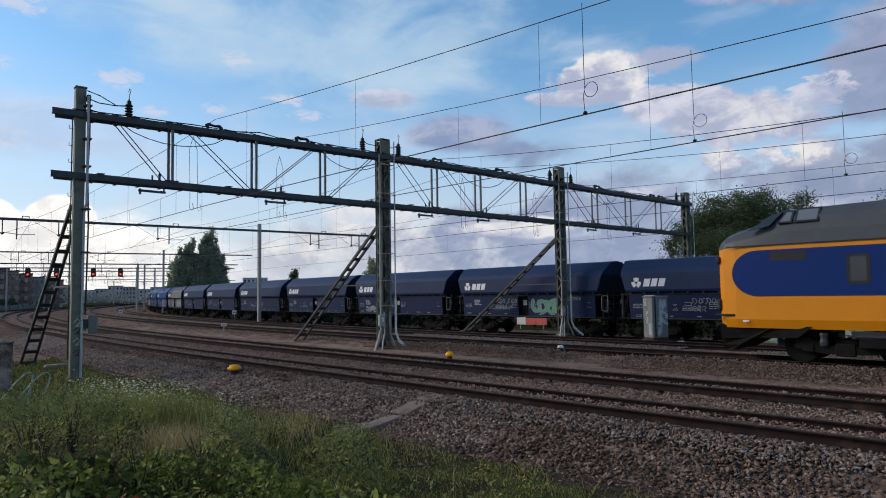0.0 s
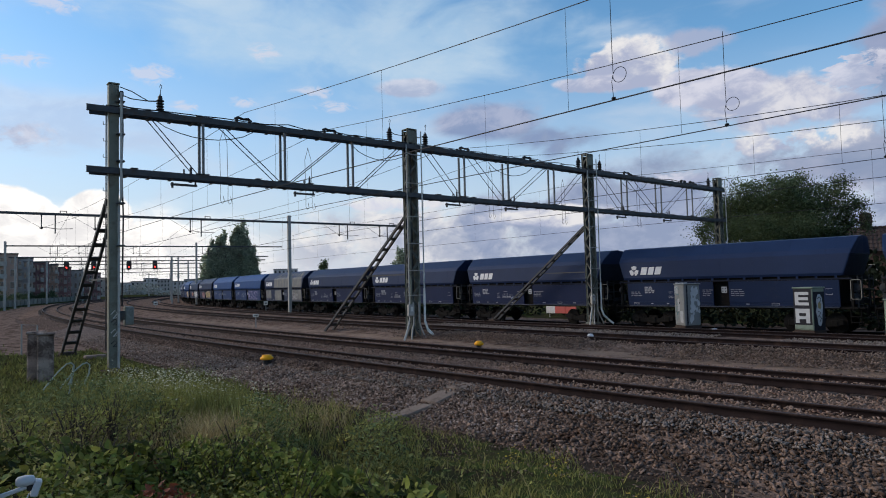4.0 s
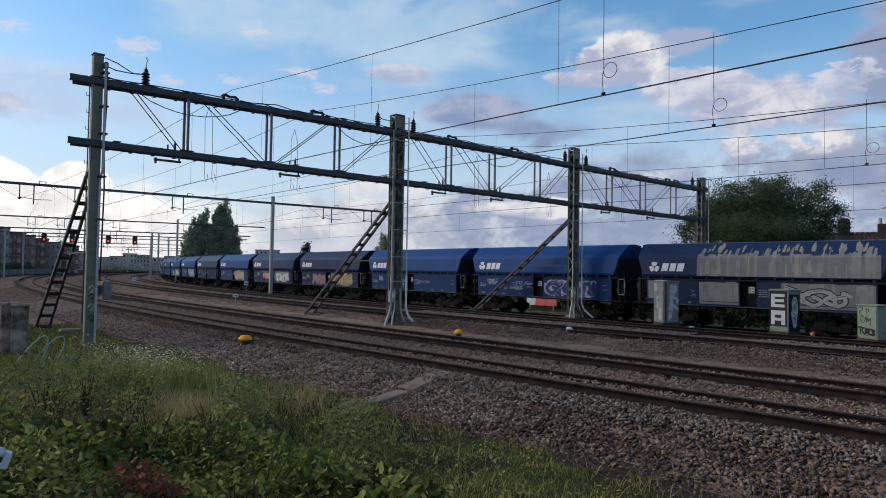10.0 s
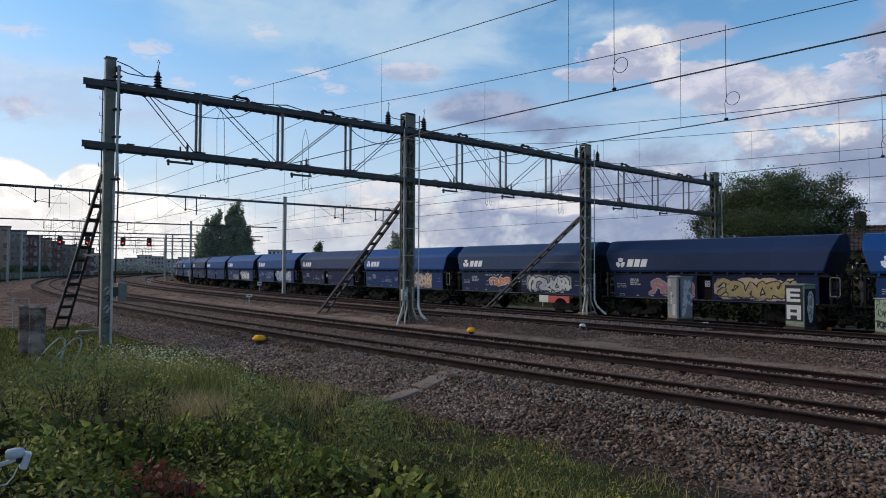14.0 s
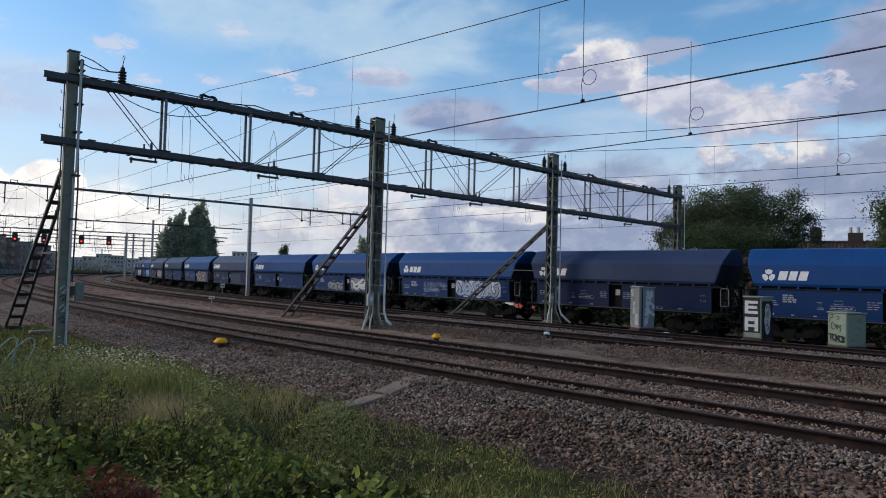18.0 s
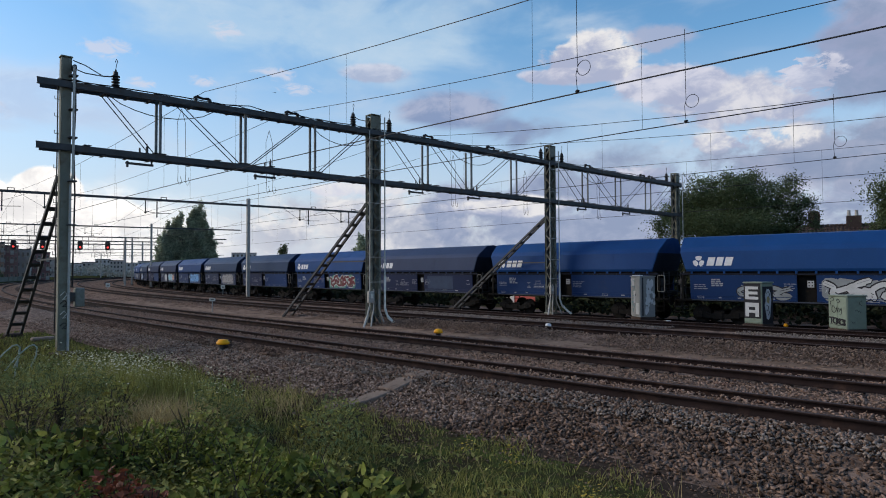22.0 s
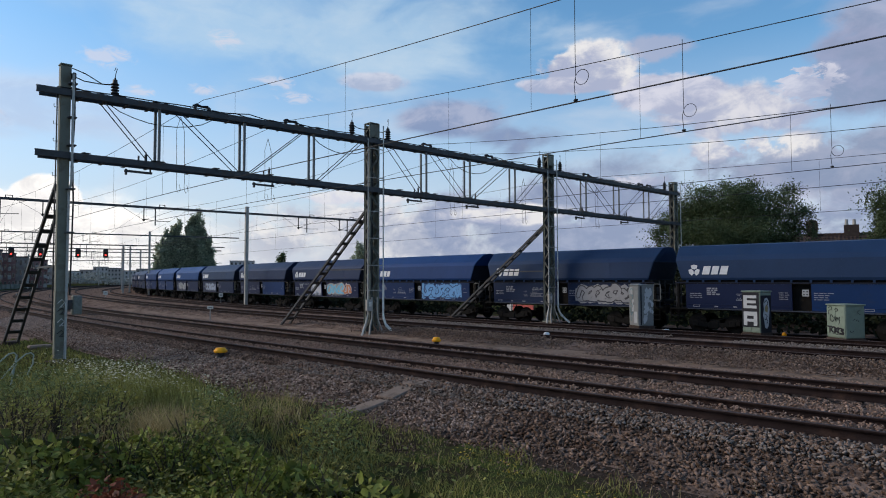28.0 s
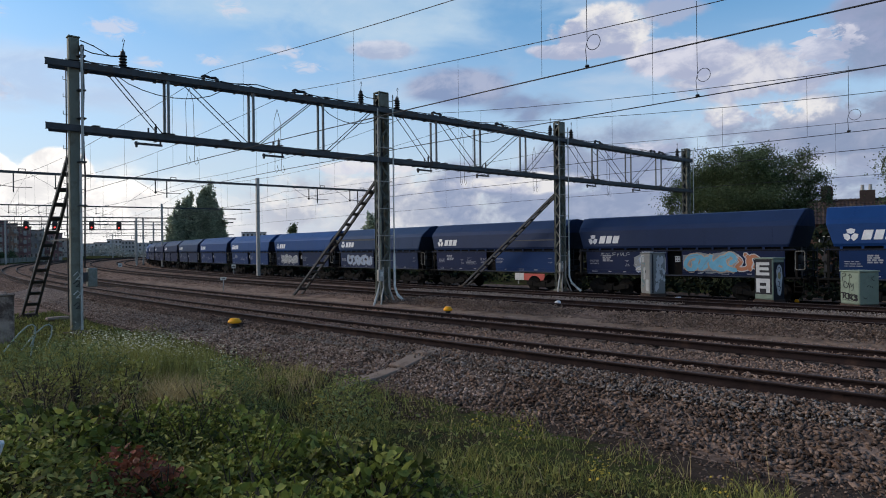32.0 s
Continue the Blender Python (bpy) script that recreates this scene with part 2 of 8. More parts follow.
    def lathe(self, c, prof, n=12, axis="z", mi=0):
        """Turned shape: prof is a list of (radius, height)."""
        vs = []
        for r, hh in prof:
            for k in range(n):
                a = 2 * math.pi * k / n
                p = (r * math.cos(a), r * math.sin(a), hh)
                p = p if axis == "z" else ((p[0], p[2], p[1]) if axis == "y" else (p[2], p[0], p[1]))
                vs.append((p[0] + c[0], p[1] + c[1], p[2] + c[2]))
        fs = [(i * n + k, i * n + (k + 1) % n, (i + 1) * n + (k + 1) % n, (i + 1) * n + k) for i in range(len(prof) - 1) for k in range(n)]
        fs += [tuple(range(n - 1, -1, -1)), tuple((len(prof) - 1) * n + k for k in range(n))]
        return self.add(vs, fs, mi)

    def prism(self, outline, d0, d1, place, mi=0):
        """A flat outline of (u, v) given depth from d0 to d1; place(u, v, d) gives the point."""
        n = len(outline)
        vs = [place(u, v, d) for d in (d0, d1) for u, v in outline]
        fs = [tuple(range(n - 1, -1, -1)), tuple(range(n, 2 * n))] + [(k, (k + 1) % n, n + (k + 1) % n, n + k) for k in range(n)]
        return self.add(vs, fs, mi)

    def loft(self, rings, closed=True, caps=True, mi=0):
        n = len(rings[0])
        vs = [p for r in rings for p in r]
        fs = [(i * n + k, i * n + (k + 1) % n, (i + 1) * n + (k + 1) % n, (i + 1) * n + k) for i in range(len(rings) - 1) for k in range(n if closed else n - 1)]
        if caps:
            fs += [tuple(range(n - 1, -1, -1)), tuple((len(rings) - 1) * n + k for k in range(n))]
        return self.add(vs, fs, mi)

    def mesh(self, name, mats, smooth=False):
        me = bpy.data.meshes.new(name)
        me.from_pydata(self.v, [], self.f)
        for m in mats if isinstance(mats, (list, tuple)) else [mats]:
            me.materials.append(m)
        if any(self.m):
            me.polygons.foreach_set("material_index", self.m)
        if smooth:
            me.polygons.foreach_set("use_smooth", [True] * len(me.polygons))
        me.update()
        return me


def part(name, geo, mats, parent, label="", smooth=False):
    """One mesh object under a thing or under a part; geo is a Geo or a ready mesh."""
    me = geo.mesh(name, mats, smooth) if isinstance(geo, Geo) else geo
    ob = new(name, me)
    ob.parent = parent
    return tagged(ob, label)


def thing(name, label, category, m=None, group="", kind=""):
    ob = new(name)
    ob.empty_display_size = 0.2
    if m is not None:
        ob.matrix_world = m
    return tagged(ob, label, category, group, kind)


def single(name, geo, mats, label, category, m=None, group="", kind="", smooth=False):
    ob = new(name, geo.mesh(name, mats, smooth) if isinstance(geo, Geo) else geo)
    if m is not None:
        ob.matrix_world = m
    return tagged(ob, label, category, group, kind)


# ---- the plan: all tracks are arcs round one centre ----
CX, CY = 302.7, 327.1


def arc(r, th, z=0.0):
    return (CX + r * math.cos(th), CY + r * math.sin(th), z)


def at_arc(r, th, z=0.0):
    """The pose of a thing on an arc: x along the track towards the east, y away from the viewer's bank."""
    return pose(*arc(r, th, z), 0, 0, math.degrees(th) + 90)


def polar(x, y):
    return math.hypot(x - CX, y - CY), math.atan2(y - CY, x - CX)


TRACKS = {"track_1": (435.2, 433.65, 0.05, -0.05), "track_2": (431.75, 430.15, 0.04, -0.04), "track_3": (425.15, 423.65, 0.0, 0.0), "track_4": (419.05, 417.55, -0.2, -0.2), "track_5": (412.55, 411.05, -0.6, -0.6)}
WAGON_R, WAGON_Z, PITCH = 411.8, -0.6, 12.8
TH_FAR, TH_NEAR = -3.02, -2.02

steel_rail = material("rail_steel", (0.0185, 0.0125, 0.012), 0.85, 0.0, 0.35, 3.0, 0.3, (0.046, 0.028, 0.022), 0.3, spec=0.06)
rail_head = material("rail_head", (0.050, 0.038, 0.036), 0.6, 0.0, 0.3, 2.0, 0.1, (0.036, 0.026, 0.023), 0.4, spec=0.1)
concrete = material("concrete_sleeper", (0.070, 0.050, 0.041), 0.9, 0, 0.25, 4.0, 0.4, (0.05, 0.034, 0.026), 0.6, per=0.25)
ballast_mat = material("ballast", (0.19, 0.135, 0.108), 0.95, 0, 0.5, 2.2, 1.0, (0.055, 0.036, 0.026), 0.5, fine=28.0, spec=0.0)
stone_mat = material("ballast_stone", (0.152, 0.107, 0.084), 0.95, 0, 0.35, 3.0, 0.5, (0.09, 0.055, 0.04), 0.4, fine=40.0, per=0.7, spec=0.04)
fresh_mat = material("fresh_ballast", (0.215, 0.180, 0.158), 0.9, 0, 0.3, 3.0, 0.6, per=0.4, spec=0.04)
worn_stone = material("worn_stone", (0.245, 0.174, 0.138), 0.95, 0, 0.35, 3.0, 0.5, (0.20, 0.12, 0.09), 0.35, fine=40.0, per=0.38, spec=0.02)
sandy = material("sandy_path", (0.235, 0.168, 0.128), 0.95, 0, 0.35, 1.6, 0.8, (0.11, 0.08, 0.062), 0.4, fine=35.0, spec=0.0)
grey_stone = material("grey_stone", (0.305, 0.238, 0.202), 0.95, 0, 0.3, 3.0, 0.5, (0.16, 0.125, 0.105), 0.35, fine=40.0, per=0.45, spec=0.02)
chip_stone = material("chip_stone", (0.17, 0.126, 0.103), 0.95, 0, 0.35, 3.0, 0.5, (0.13, 0.085, 0.065), 0.35, fine=40.0, per=0.45, spec=0.02)
cinder = material("cinder_path", (0.048, 0.036, 0.029), 0.95, 0, 0.5, 3.0, 0.8, (0.095, 0.068, 0.05), 0.35, fine=45.0, spec=0.0)
soil = material("soil", (0.036, 0.029, 0.019), 0.95, 0, 0.4, 1.4, 0.8, (0.055, 0.07, 0.022), 0.6, fine=22.0, spec=0.0)
hanger_steel = material("hanger_steel", (0.135, 0.145, 0.15), 0.6, 0.2, 0.2, 3.0, 0.1, (0.09, 0.08, 0.07), 0.3)
lace_paint = material("lacing_paint", (0.085, 0.09, 0.078), 0.7, 0.1, 0.25, 2.0, 0.2, (0.06, 0.05, 0.04), 0.35)
paint_green = material("portal_paint", (0.165, 0.172, 0.14), 0.65, 0.1, 0.22, 2.0, 0.2, (0.10, 0.085, 0.06), 0.35)
dark_steel = material("dark_steel", (0.060, 0.064, 0.070), 0.6, 0.4, 0.3, 3.0, 0.2, (0.075, 0.05, 0.035), 0.3)
wire_mat = material("wire_copper", (0.03, 0.03, 0.032), 0.5, 0.6, 0.2, 3.0, 0.0)
black_ins = material("insulator", (0.02, 0.018, 0.018), 0.35, 0, 0.2, 8.0, 0.1)
galv = material("galvanised", (0.33, 0.32, 0.295), 0.6, 0.15, 0.2, 5.0, 0.15)
white_pipe = material("white_pipe", (0.60, 0.58, 0.53), 0.55, 0, 0.12, 5.0, 0.1, (0.3, 0.28, 0.24), 0.2)


# ---- ground ----
GROUND_R = [(1, -0.9), (250, -0.9), (360, -0.8), (400, -0.8), (408.8, -0.95), (409.9, -0.78), (413.4, -0.78), (414.2, -0.62), (415.2, -0.42), (418.4, -0.40), (419.2, -0.36),
            (422.2, -0.36), (422.9, -0.20), (426.0, -0.16), (426.8, -0.3), (428.2, -0.36), (429.0, -0.21), (435.7, -0.19), (436.6, -0.38), (437.4, -0.56), (438.4, -0.5),
            (440.5, -0.35), (442.5, 0.05), (444.5, 0.38), (447, 0.5), (456, 0.55), (480, 0.3), (560, -0.4), (900, -0.8), (3500, -0.8)]


def ground_z(r, th=-2.3):
    """Height of the ground; the bank lies further back beside the first mast."""
    if r > 438.4:
        r = max(438.4, r - 1.9 * min(1.0, max(0.0, (-2.332 - th) / 0.025)))
    for (r0, z0), (r1, z1) in zip(GROUND_R, GROUND_R[1:]):
        if r <= r1:
            return z0 + (z1 - z0) * max(0, (r - r0)) / (r1 - r0)
    return GROUND_R[-1][1]


def quick_mesh(name, verts, faces, mats, idx=None, smooth=False):
    """A mesh from numpy arrays; all faces have the same number of corners."""
    me = bpy.data.meshes.new(name)
    k = faces.shape[1]
    me.vertices.add(len(verts))
    me.vertices.foreach_set("co", np.asarray(verts, dtype=np.float32).ravel())
    me.loops.add(faces.size)
    me.loops.foreach_set("vertex_index", faces.astype(np.int32).ravel())
    me.polygons.add(len(faces))
    me.polygons.foreach_set("loop_start", np.arange(0, faces.size, k, dtype=np.int32))
    for m in mats if isinstance(mats, (list, tuple)) else [mats]:
        me.materials.append(m)
    if idx is not None:
        me.polygons.foreach_set("material_index", np.asarray(idx, dtype=np.int32))
    if smooth:
        me.polygons.foreach_set("use_smooth", np.ones(len(faces), dtype=bool))
    me.update()
    me.validate()
    return me


def build_ground():
    rs = [1, 120, 250, 330, 370, 390, 400, 405] + [408 + 0.4 * i for i in range(12)] + [413 + 0.3 * i for i in range(114)] + [447.5, 450, 454, 460, 470, 485, 510, 560, 650, 900, 1600, 3500]
    ths = list(np.linspace(-3.3, -2.64, 60, endpoint=False)) + list(np.linspace(-2.64, -2.2, 400, endpoint=False)) + list(np.linspace(-2.2, -1.7, 60, endpoint=False)) + list(np.linspace(-1.7, -3.3 + 2 * math.pi, 90))[:-1]
    nr, nt = len(rs), len(ths)
    vs = np.zeros((nr, nt, 3))
    for i, r in enumerate(rs):
        rough = 0.035 if 408 < r < 439 else 0.07
        for j, th in enumerate(ths):
            x, y, _ = arc(r, th)
            z = ground_z(r, th)
            if 395 < r < 470 and -2.7 < th < -2.15:
                z += rough * noise.noise((x * 0.9, y * 0.9, 0)) + 0.4 * rough * noise.noise((x * 3.1, y * 3.1, 4))
            vs[i, j] = (x, y, z)
    f = []
    idx = []
    for i in range(nr - 1):
        rm = (rs[i] + rs[i + 1]) / 2
        for j in range(nt):
            k = (j + 1) % nt
            f.append((i * nt + j, (i + 1) * nt + j, (i + 1) * nt + k, i * nt + k))
            wob = 0.5 * noise.noise((ths[j] * 220, 3.0, rm * 0.1)) + 0.3 * noise.noise((ths[j] * 700, 9.0, rm * 0.3))
            idx.append(0 if ths[j] < -2.392 and 437 < rm < 441.2 + wob else 3 if 426.9 + wob * 0.8 < rm < 428.7 + wob * 0.3 and ths[j] > -2.45 else 0 if 405 < rm < 437.5 + wob * 0.5 else 2 if rm < 437.75 + 0.6 * wob + 0.7 * min(1, max(0, (ths[j] + 2.333) / 0.008)) and ths[j] > -2.352 else 1)
    me = quick_mesh("ground", vs.reshape(-1, 3), np.array(f), [ballast_mat, soil, cinder, sandy], idx, True)
    ob = new("ground", me)
    return tagged(ob, "flat railway ground of brown ballast and weedy soil", "ground", kind="structure")


build_ground()


def stones(name, label, rects, count, sizes, mat, parent=None):
    """Crushed stone scattered over bands of ground (r0, r1, th0, th1, lift)."""
    rng = np.random.default_rng(len(name) * 7 + count)
    per = [(r1 - r0) * (t1 - t0) for r0, r1, t0, t1, *_ in rects]
    vs = []
    cube = np.array([(i, j, k) for k in (-1, 1) for j in (-1, 1) for i in (-1, 1)], dtype=float) / 1.7
    quad = np.array([(0, 2, 3, 1), (4, 5, 7, 6), (0, 1, 5, 4), (2, 6, 7, 3), (0, 4, 6, 2), (1, 3, 7, 5)])
    for (r0, r1, t0, t1, lift), w in zip(rects, per):
        n = int(count * w / sum(per))
        r, th = rng.uniform(r0, r1, n), rng.uniform(t0, t1, n)
        s = rng.uniform(*sizes, n)
        z = np.interp(r, [a for a, _ in GROUND_R], [b for _, b in GROUND_R]) + s * rng.uniform(0.05, 0.4, n) + lift
        p = np.stack([CX + r * np.cos(th), CY + r * np.sin(th), z], 1)
        # every stone lies on its flat side, a little tipped
        turn, tip, dip = rng.uniform(0, math.pi, n), rng.normal(0, 0.3, n), rng.normal(0, 0.3, n)
        q = np.stack([np.cos(turn), tip, dip, np.sin(turn)], 1)
        q /= np.linalg.norm(q, axis=1)[:, None]
        w_, x, y, zq = q.T
        rot = np.stack([np.stack([1 - 2 * (y * y + zq * zq), 2 * (x * y - zq * w_), 2 * (x * zq + y * w_)], 1),
                        np.stack([2 * (x * y + zq * w_), 1 - 2 * (x * x + zq * zq), 2 * (y * zq - x * w_)], 1),
                        np.stack([2 * (x * zq - y * w_), 2 * (y * zq + x * w_), 1 - 2 * (x * x + y * y)], 1)], 1)
        loc = cube[None] * (1 + rng.uniform(-0.6, 0.4, (n, 8, 3))) * (s[:, None, None] / 2) * rng.uniform([1.0, 0.55, 0.25], [1.75, 1.15, 0.55], (n, 3))[:, None]
        loc[:, 4:, :2] *= rng.uniform(0.25, 0.95, (n, 1, 2))
        vs.append((np.einsum("nij,nkj->nki", rot, loc) + p[:, None]).reshape(-1, 3))
    vs = np.concatenate(vs)
    n = len(vs) // 8
    faces = (quad[None] + 8 * np.arange(n)[:, None, None]).reshape(-1, 4)
    ob = new(name, quick_mesh(name, vs, faces, mat))
    return tagged(ob, label, "ballast", kind="stuff")


T0, T1 = -2.42, -2.285
stones("ballast_stones", "loose brown crushed stone on the ballast shoulder", [(435.28, 437.3, -2.405, T1, 0.0), (435.28, 436.0, -2.405, T1, 0.05), (437.3, 437.55, -2.405, T1, -0.01)], 80000, (0.05, 0.118), stone_mat)
stones("ballast_stones", "brown crushed stone packed between the rails", [(433.72, 435.1, T0, T1, 0.045), (428.6, 430.05, T0, T1, 0.02), (430.25, 431.65, T0, T1, 0.045), (431.85, 433.55, T0, T1, 0.035)], 66000, (0.04, 0.085), worn_stone)
stones("ballast_stones", "loose crushed stone between the tracks further off", [(425.3, 426.5, -2.45, -2.27, 0.02), (413.6, 417.4, -2.44, -2.27, 0.0), (435.3, 437.9, -2.50, -2.405, 0.0)], 26000, (0.045, 0.10), worn_stone)
stones("ballast_stones", "low brown heap of crushed stone beside the third track", [(425.35, 427.2, -2.372, -2.346, 0.06), (425.35, 427.6, -2.343, -2.26, 0.07), (425.5, 426.6, -2.366, -2.349, 0.13), (425.6, 427.0, -2.340, -2.27, 0.14)], 26000, (0.045, 0.10), chip_stone)
stones("ballast_stones", "heaps of fresh grey crushed stone between rails", [(419.3, 423.5, -2.385, -2.345, 0.07), (419.3, 423.5, -2.3385, -2.25, 0.07), (435.5, 437.0, -2.405, -2.352, 0.02), (435.3, 436.0, -2.35, T1, 0.02)], 34000, (0.05, 0.10), fresh_mat)
stones("ballast_stones", "pale grey crushed stone on the shoulder of the curve", [(435.35, 437.35, -2.43, -2.334, 0.015)], 28000, (0.04, 0.085), grey_stone)
stones("ballast_stones", "narrow band of pale fresh stone along the near rail", [(435.3, 436.15, -2.352, T1, 0.06)], 9000, (0.045, 0.09), fresh_mat)
stones("loose_pebbles", "scattered small stones on the dark cinder strip", [(437.4, 438.9, -2.352, T1, -0.02), (437.4, 437.9, -2.352, T1, 0.0)], 9000, (0.02, 0.07), stone_mat)


# ---- tracks ----
RAIL = [(-0.07, -0.165), (0.07, -0.165), (0.07, -0.152), (0.012, -0.125), (0.010, -0.05), (0.036, -0.038), (0.036, -0.008), (0.028, 0.0), (-0.028, 0.0), (-0.036, -0.008), (-0.036, -0.038), (-0.010, -0.05), (-0.012, -0.125), (-0.07, -0.152)]


def rail_mesh(r, z):
    ths = list(np.linspace(TH_FAR, -2.62, 60, endpoint=False)) + list(np.linspace(-2.62, -2.2, 220, endpoint=False)) + list(np.linspace(-2.2, TH_NEAR, 40))
    n = len(RAIL)
    vs = np.array([[(CX + (r + dr) * math.cos(t), CY + (r + dr) * math.sin(t), z + dz) for dr, dz in RAIL] for t in ths]).reshape(-1, 3)
    f, idx = [], []
    for i in range(len(ths) - 1):
        for k in range(n):
            f.append((i * n + k, i * n + (k + 1) % n, (i + 1) * n + (k + 1) % n, (i + 1) * n + k))
            idx.append(1 if 6 <= k <= 8 else 0)
    return quick_mesh("rail", vs, np.array(f), [steel_rail, rail_head], idx)


def build_tracks():
    sl = Geo()
    prof = [(-1.25, 0), (-0.95, 0.015), (-0.4, -0.02), (0.4, -0.02), (0.95, 0.015), (1.25, 0)]
    rings = [[(-0.15, y, -0.12), (-0.13, y, 0.0 + dz), (0.13, y, 0.0 + dz), (0.15, y, -0.12)] for y, dz in prof]
    sl.loft(rings)
    for y in (-0.76, 0.76):
        for s in (-1, 1):
            sl.box((0, y + s * 0.10, 0.03), (0.12, 0.06, 0.04), bev=0.01)
    me = sl.mesh("sleeper", concrete)
    for name, (ra, rb, za, zb) in TRACKS.items():
        t = thing(name, "railway track of rusty-sided steel rails on concrete sleepers", "railway track", kind="structure")
        for r, z in ((ra, za), (rb, zb)):
            part("rail", rail_mesh(r, z), None, t)
        rc, zc = (ra + rb) / 2, (za + zb) / 2
        tilt = math.degrees(math.atan2(za - zb, ra - rb))
        step = 0.6 / rc
        many = Geo()
        count = int((TH_NEAR - TH_FAR) / step)
        picked = 150 if name in ("track_1", "track_2") else 60
        near = sorted(range(count), key=lambda i: abs(TH_NEAR - i * step + 2.375))[:picked]
        near = set(near)
        for i in range(count):
            th = TH_NEAR - i * step
            m = at_arc(rc, th, zc - 0.235) @ pose(0, 0, 0, -tilt, 0, 0)
            if i in near:
                ob = part("sleeper", me, None, t)
                ob.matrix_basis = m
            elif th > -2.75:
                many.add([tuple(m @ Vector(p)) for p in me_box], me_faces)
        tagged(part("sleepers_beyond", many, concrete, t), kind="stuff")


me_box = [(i * 0.14, j * 1.25, k * 0.12 - 0.12) for k in (0, 1) for j in (-1, 1) for i in (-1, 1)]
me_faces = [(4, 5, 7, 6), (0, 1, 5, 4), (2, 6, 7, 3), (0, 4, 6, 2), (1, 3, 7, 5)]


# ---- main catenary portal ----
P_A, P_DIR = Vector((-12.15, 20.96, 0)), Vector((0.7333, 0.6799, 0))
P_YAW = math.degrees(math.atan2(P_DIR.y, P_DIR.x))
UP_Z, LOW_Z = 8.24, 6.07
SPAN = (0.0, 12.29, 25.02, 39.75)


def camber(x):
    """The upper beam hangs a little at its free end and is highest over the second span."""
    return float(np.interp(x, (-0.85, 3.0, 6.5, 10.0, 14.0, 19.0, 25.0, 41.0), (-0.16, -0.09, -0.03, 0.0, 0.04, 0.06, 0.02, 0.03)))


def lattice_mast(t, x, z0, z1, w=0.46, dp=0.40, plate=True):
    """A square mast of four angle irons with zigzag lacing; one face is plated."""
    for i in (-1, 1):
        for j in (-1, 1):
            g = Geo()
            g.box((x + i * w / 2, j * dp / 2, (z0 + z1) / 2), (0.09, 0.012, z1 - z0))
            g.box((x + i * (w / 2 - 0.002), j * (dp / 2 - 0.04), (z0 + z1) / 2), (0.012, 0.08, z1 - z0))
            part("corner_angle", g, paint_green, t)
    n = int((z1 - z0) / 0.55)
    for k in range(n):
        za, zb = z0 + 0.25 + k * 0.55, z0 + 0.25 + (k + 1) * 0.55
        s = 1 if k % 2 else -1
        for j in (-1, 1):
            part("lacing_bar", Geo().beam((x - s * w / 2, j * dp / 2, za), (x + s * w / 2, j * dp / 2, min(zb, z1 - 0.1)), 0.09, 0.012, (0, 1, 0)), lace_paint, t)
        part("lacing_bar", Geo().beam((x - w / 2, -s * dp / 2, za), (x - w / 2, s * dp / 2, min(zb, z1 - 0.1)), 0.09, 0.012, (1, 0, 0)), lace_paint, t)
    if plate:
        part("web_plate", Geo().box((x - 0.01, dp / 2 - 0.03, (z0 + z1) / 2), (w * 0.84, 0.012, z1 - z0 - 0.3)), dark_steel, t)
        part("face_plate", Geo().box((x + w / 2 + 0.008, 0, (z0 + z1) / 2 + 0.2), (0.012, dp * 0.86, z1 - z0 - 0.6)), paint_green, t)
    for j in (-1, 1):
        part("head_plate", Geo().box((x, j * (dp / 2 + 0.008), z1 - 0.32), (w + 0.02, 0.012, 0.56)), paint_green, t)
    part("cap_plate", Geo().box((x, 0, z1 + 0.02), (w + 0.06, dp + 0.06, 0.04), bev=0.01), paint_green, t)
    for i in (-1, 1):
        part("foot_plate", Geo().box((x + i * w * 0.5, 0, z0 + 0.05), (0.16, dp + 0.2, 0.10), bev=0.02), paint_green, t)


def insulator_post(t, x, z, hgt=0.68):
    g = Geo()
    prof = [(0.13, 0), (0.13, 0.03), (0.06, 0.06)]
    for k in range(4):
        a = 0.10 + k * 0.10
        prof += [(0.085, a), (0.135, a + 0.03), (0.135, a + 0.05), (0.085, a + 0.08)]
    prof += [(0.08, 0.54), (0.075, 0.60), (0.03, 0.62), (0.025, hgt)]
    g.lathe((x, 0, z), prof, 10)
    ob = part("insulator", g, black_ins, t)
    part("terminal", Geo().tube([(x, 0, z + hgt), (x + 0.02, 0, z + hgt + 0.16), (x + 0.06, 0, z + hgt + 0.30), (x + 0.02, 0, z + hgt + 0.36), (x - 0.02, 0, z + hgt + 0.24)], 0.012, 5), dark_steel, ob)


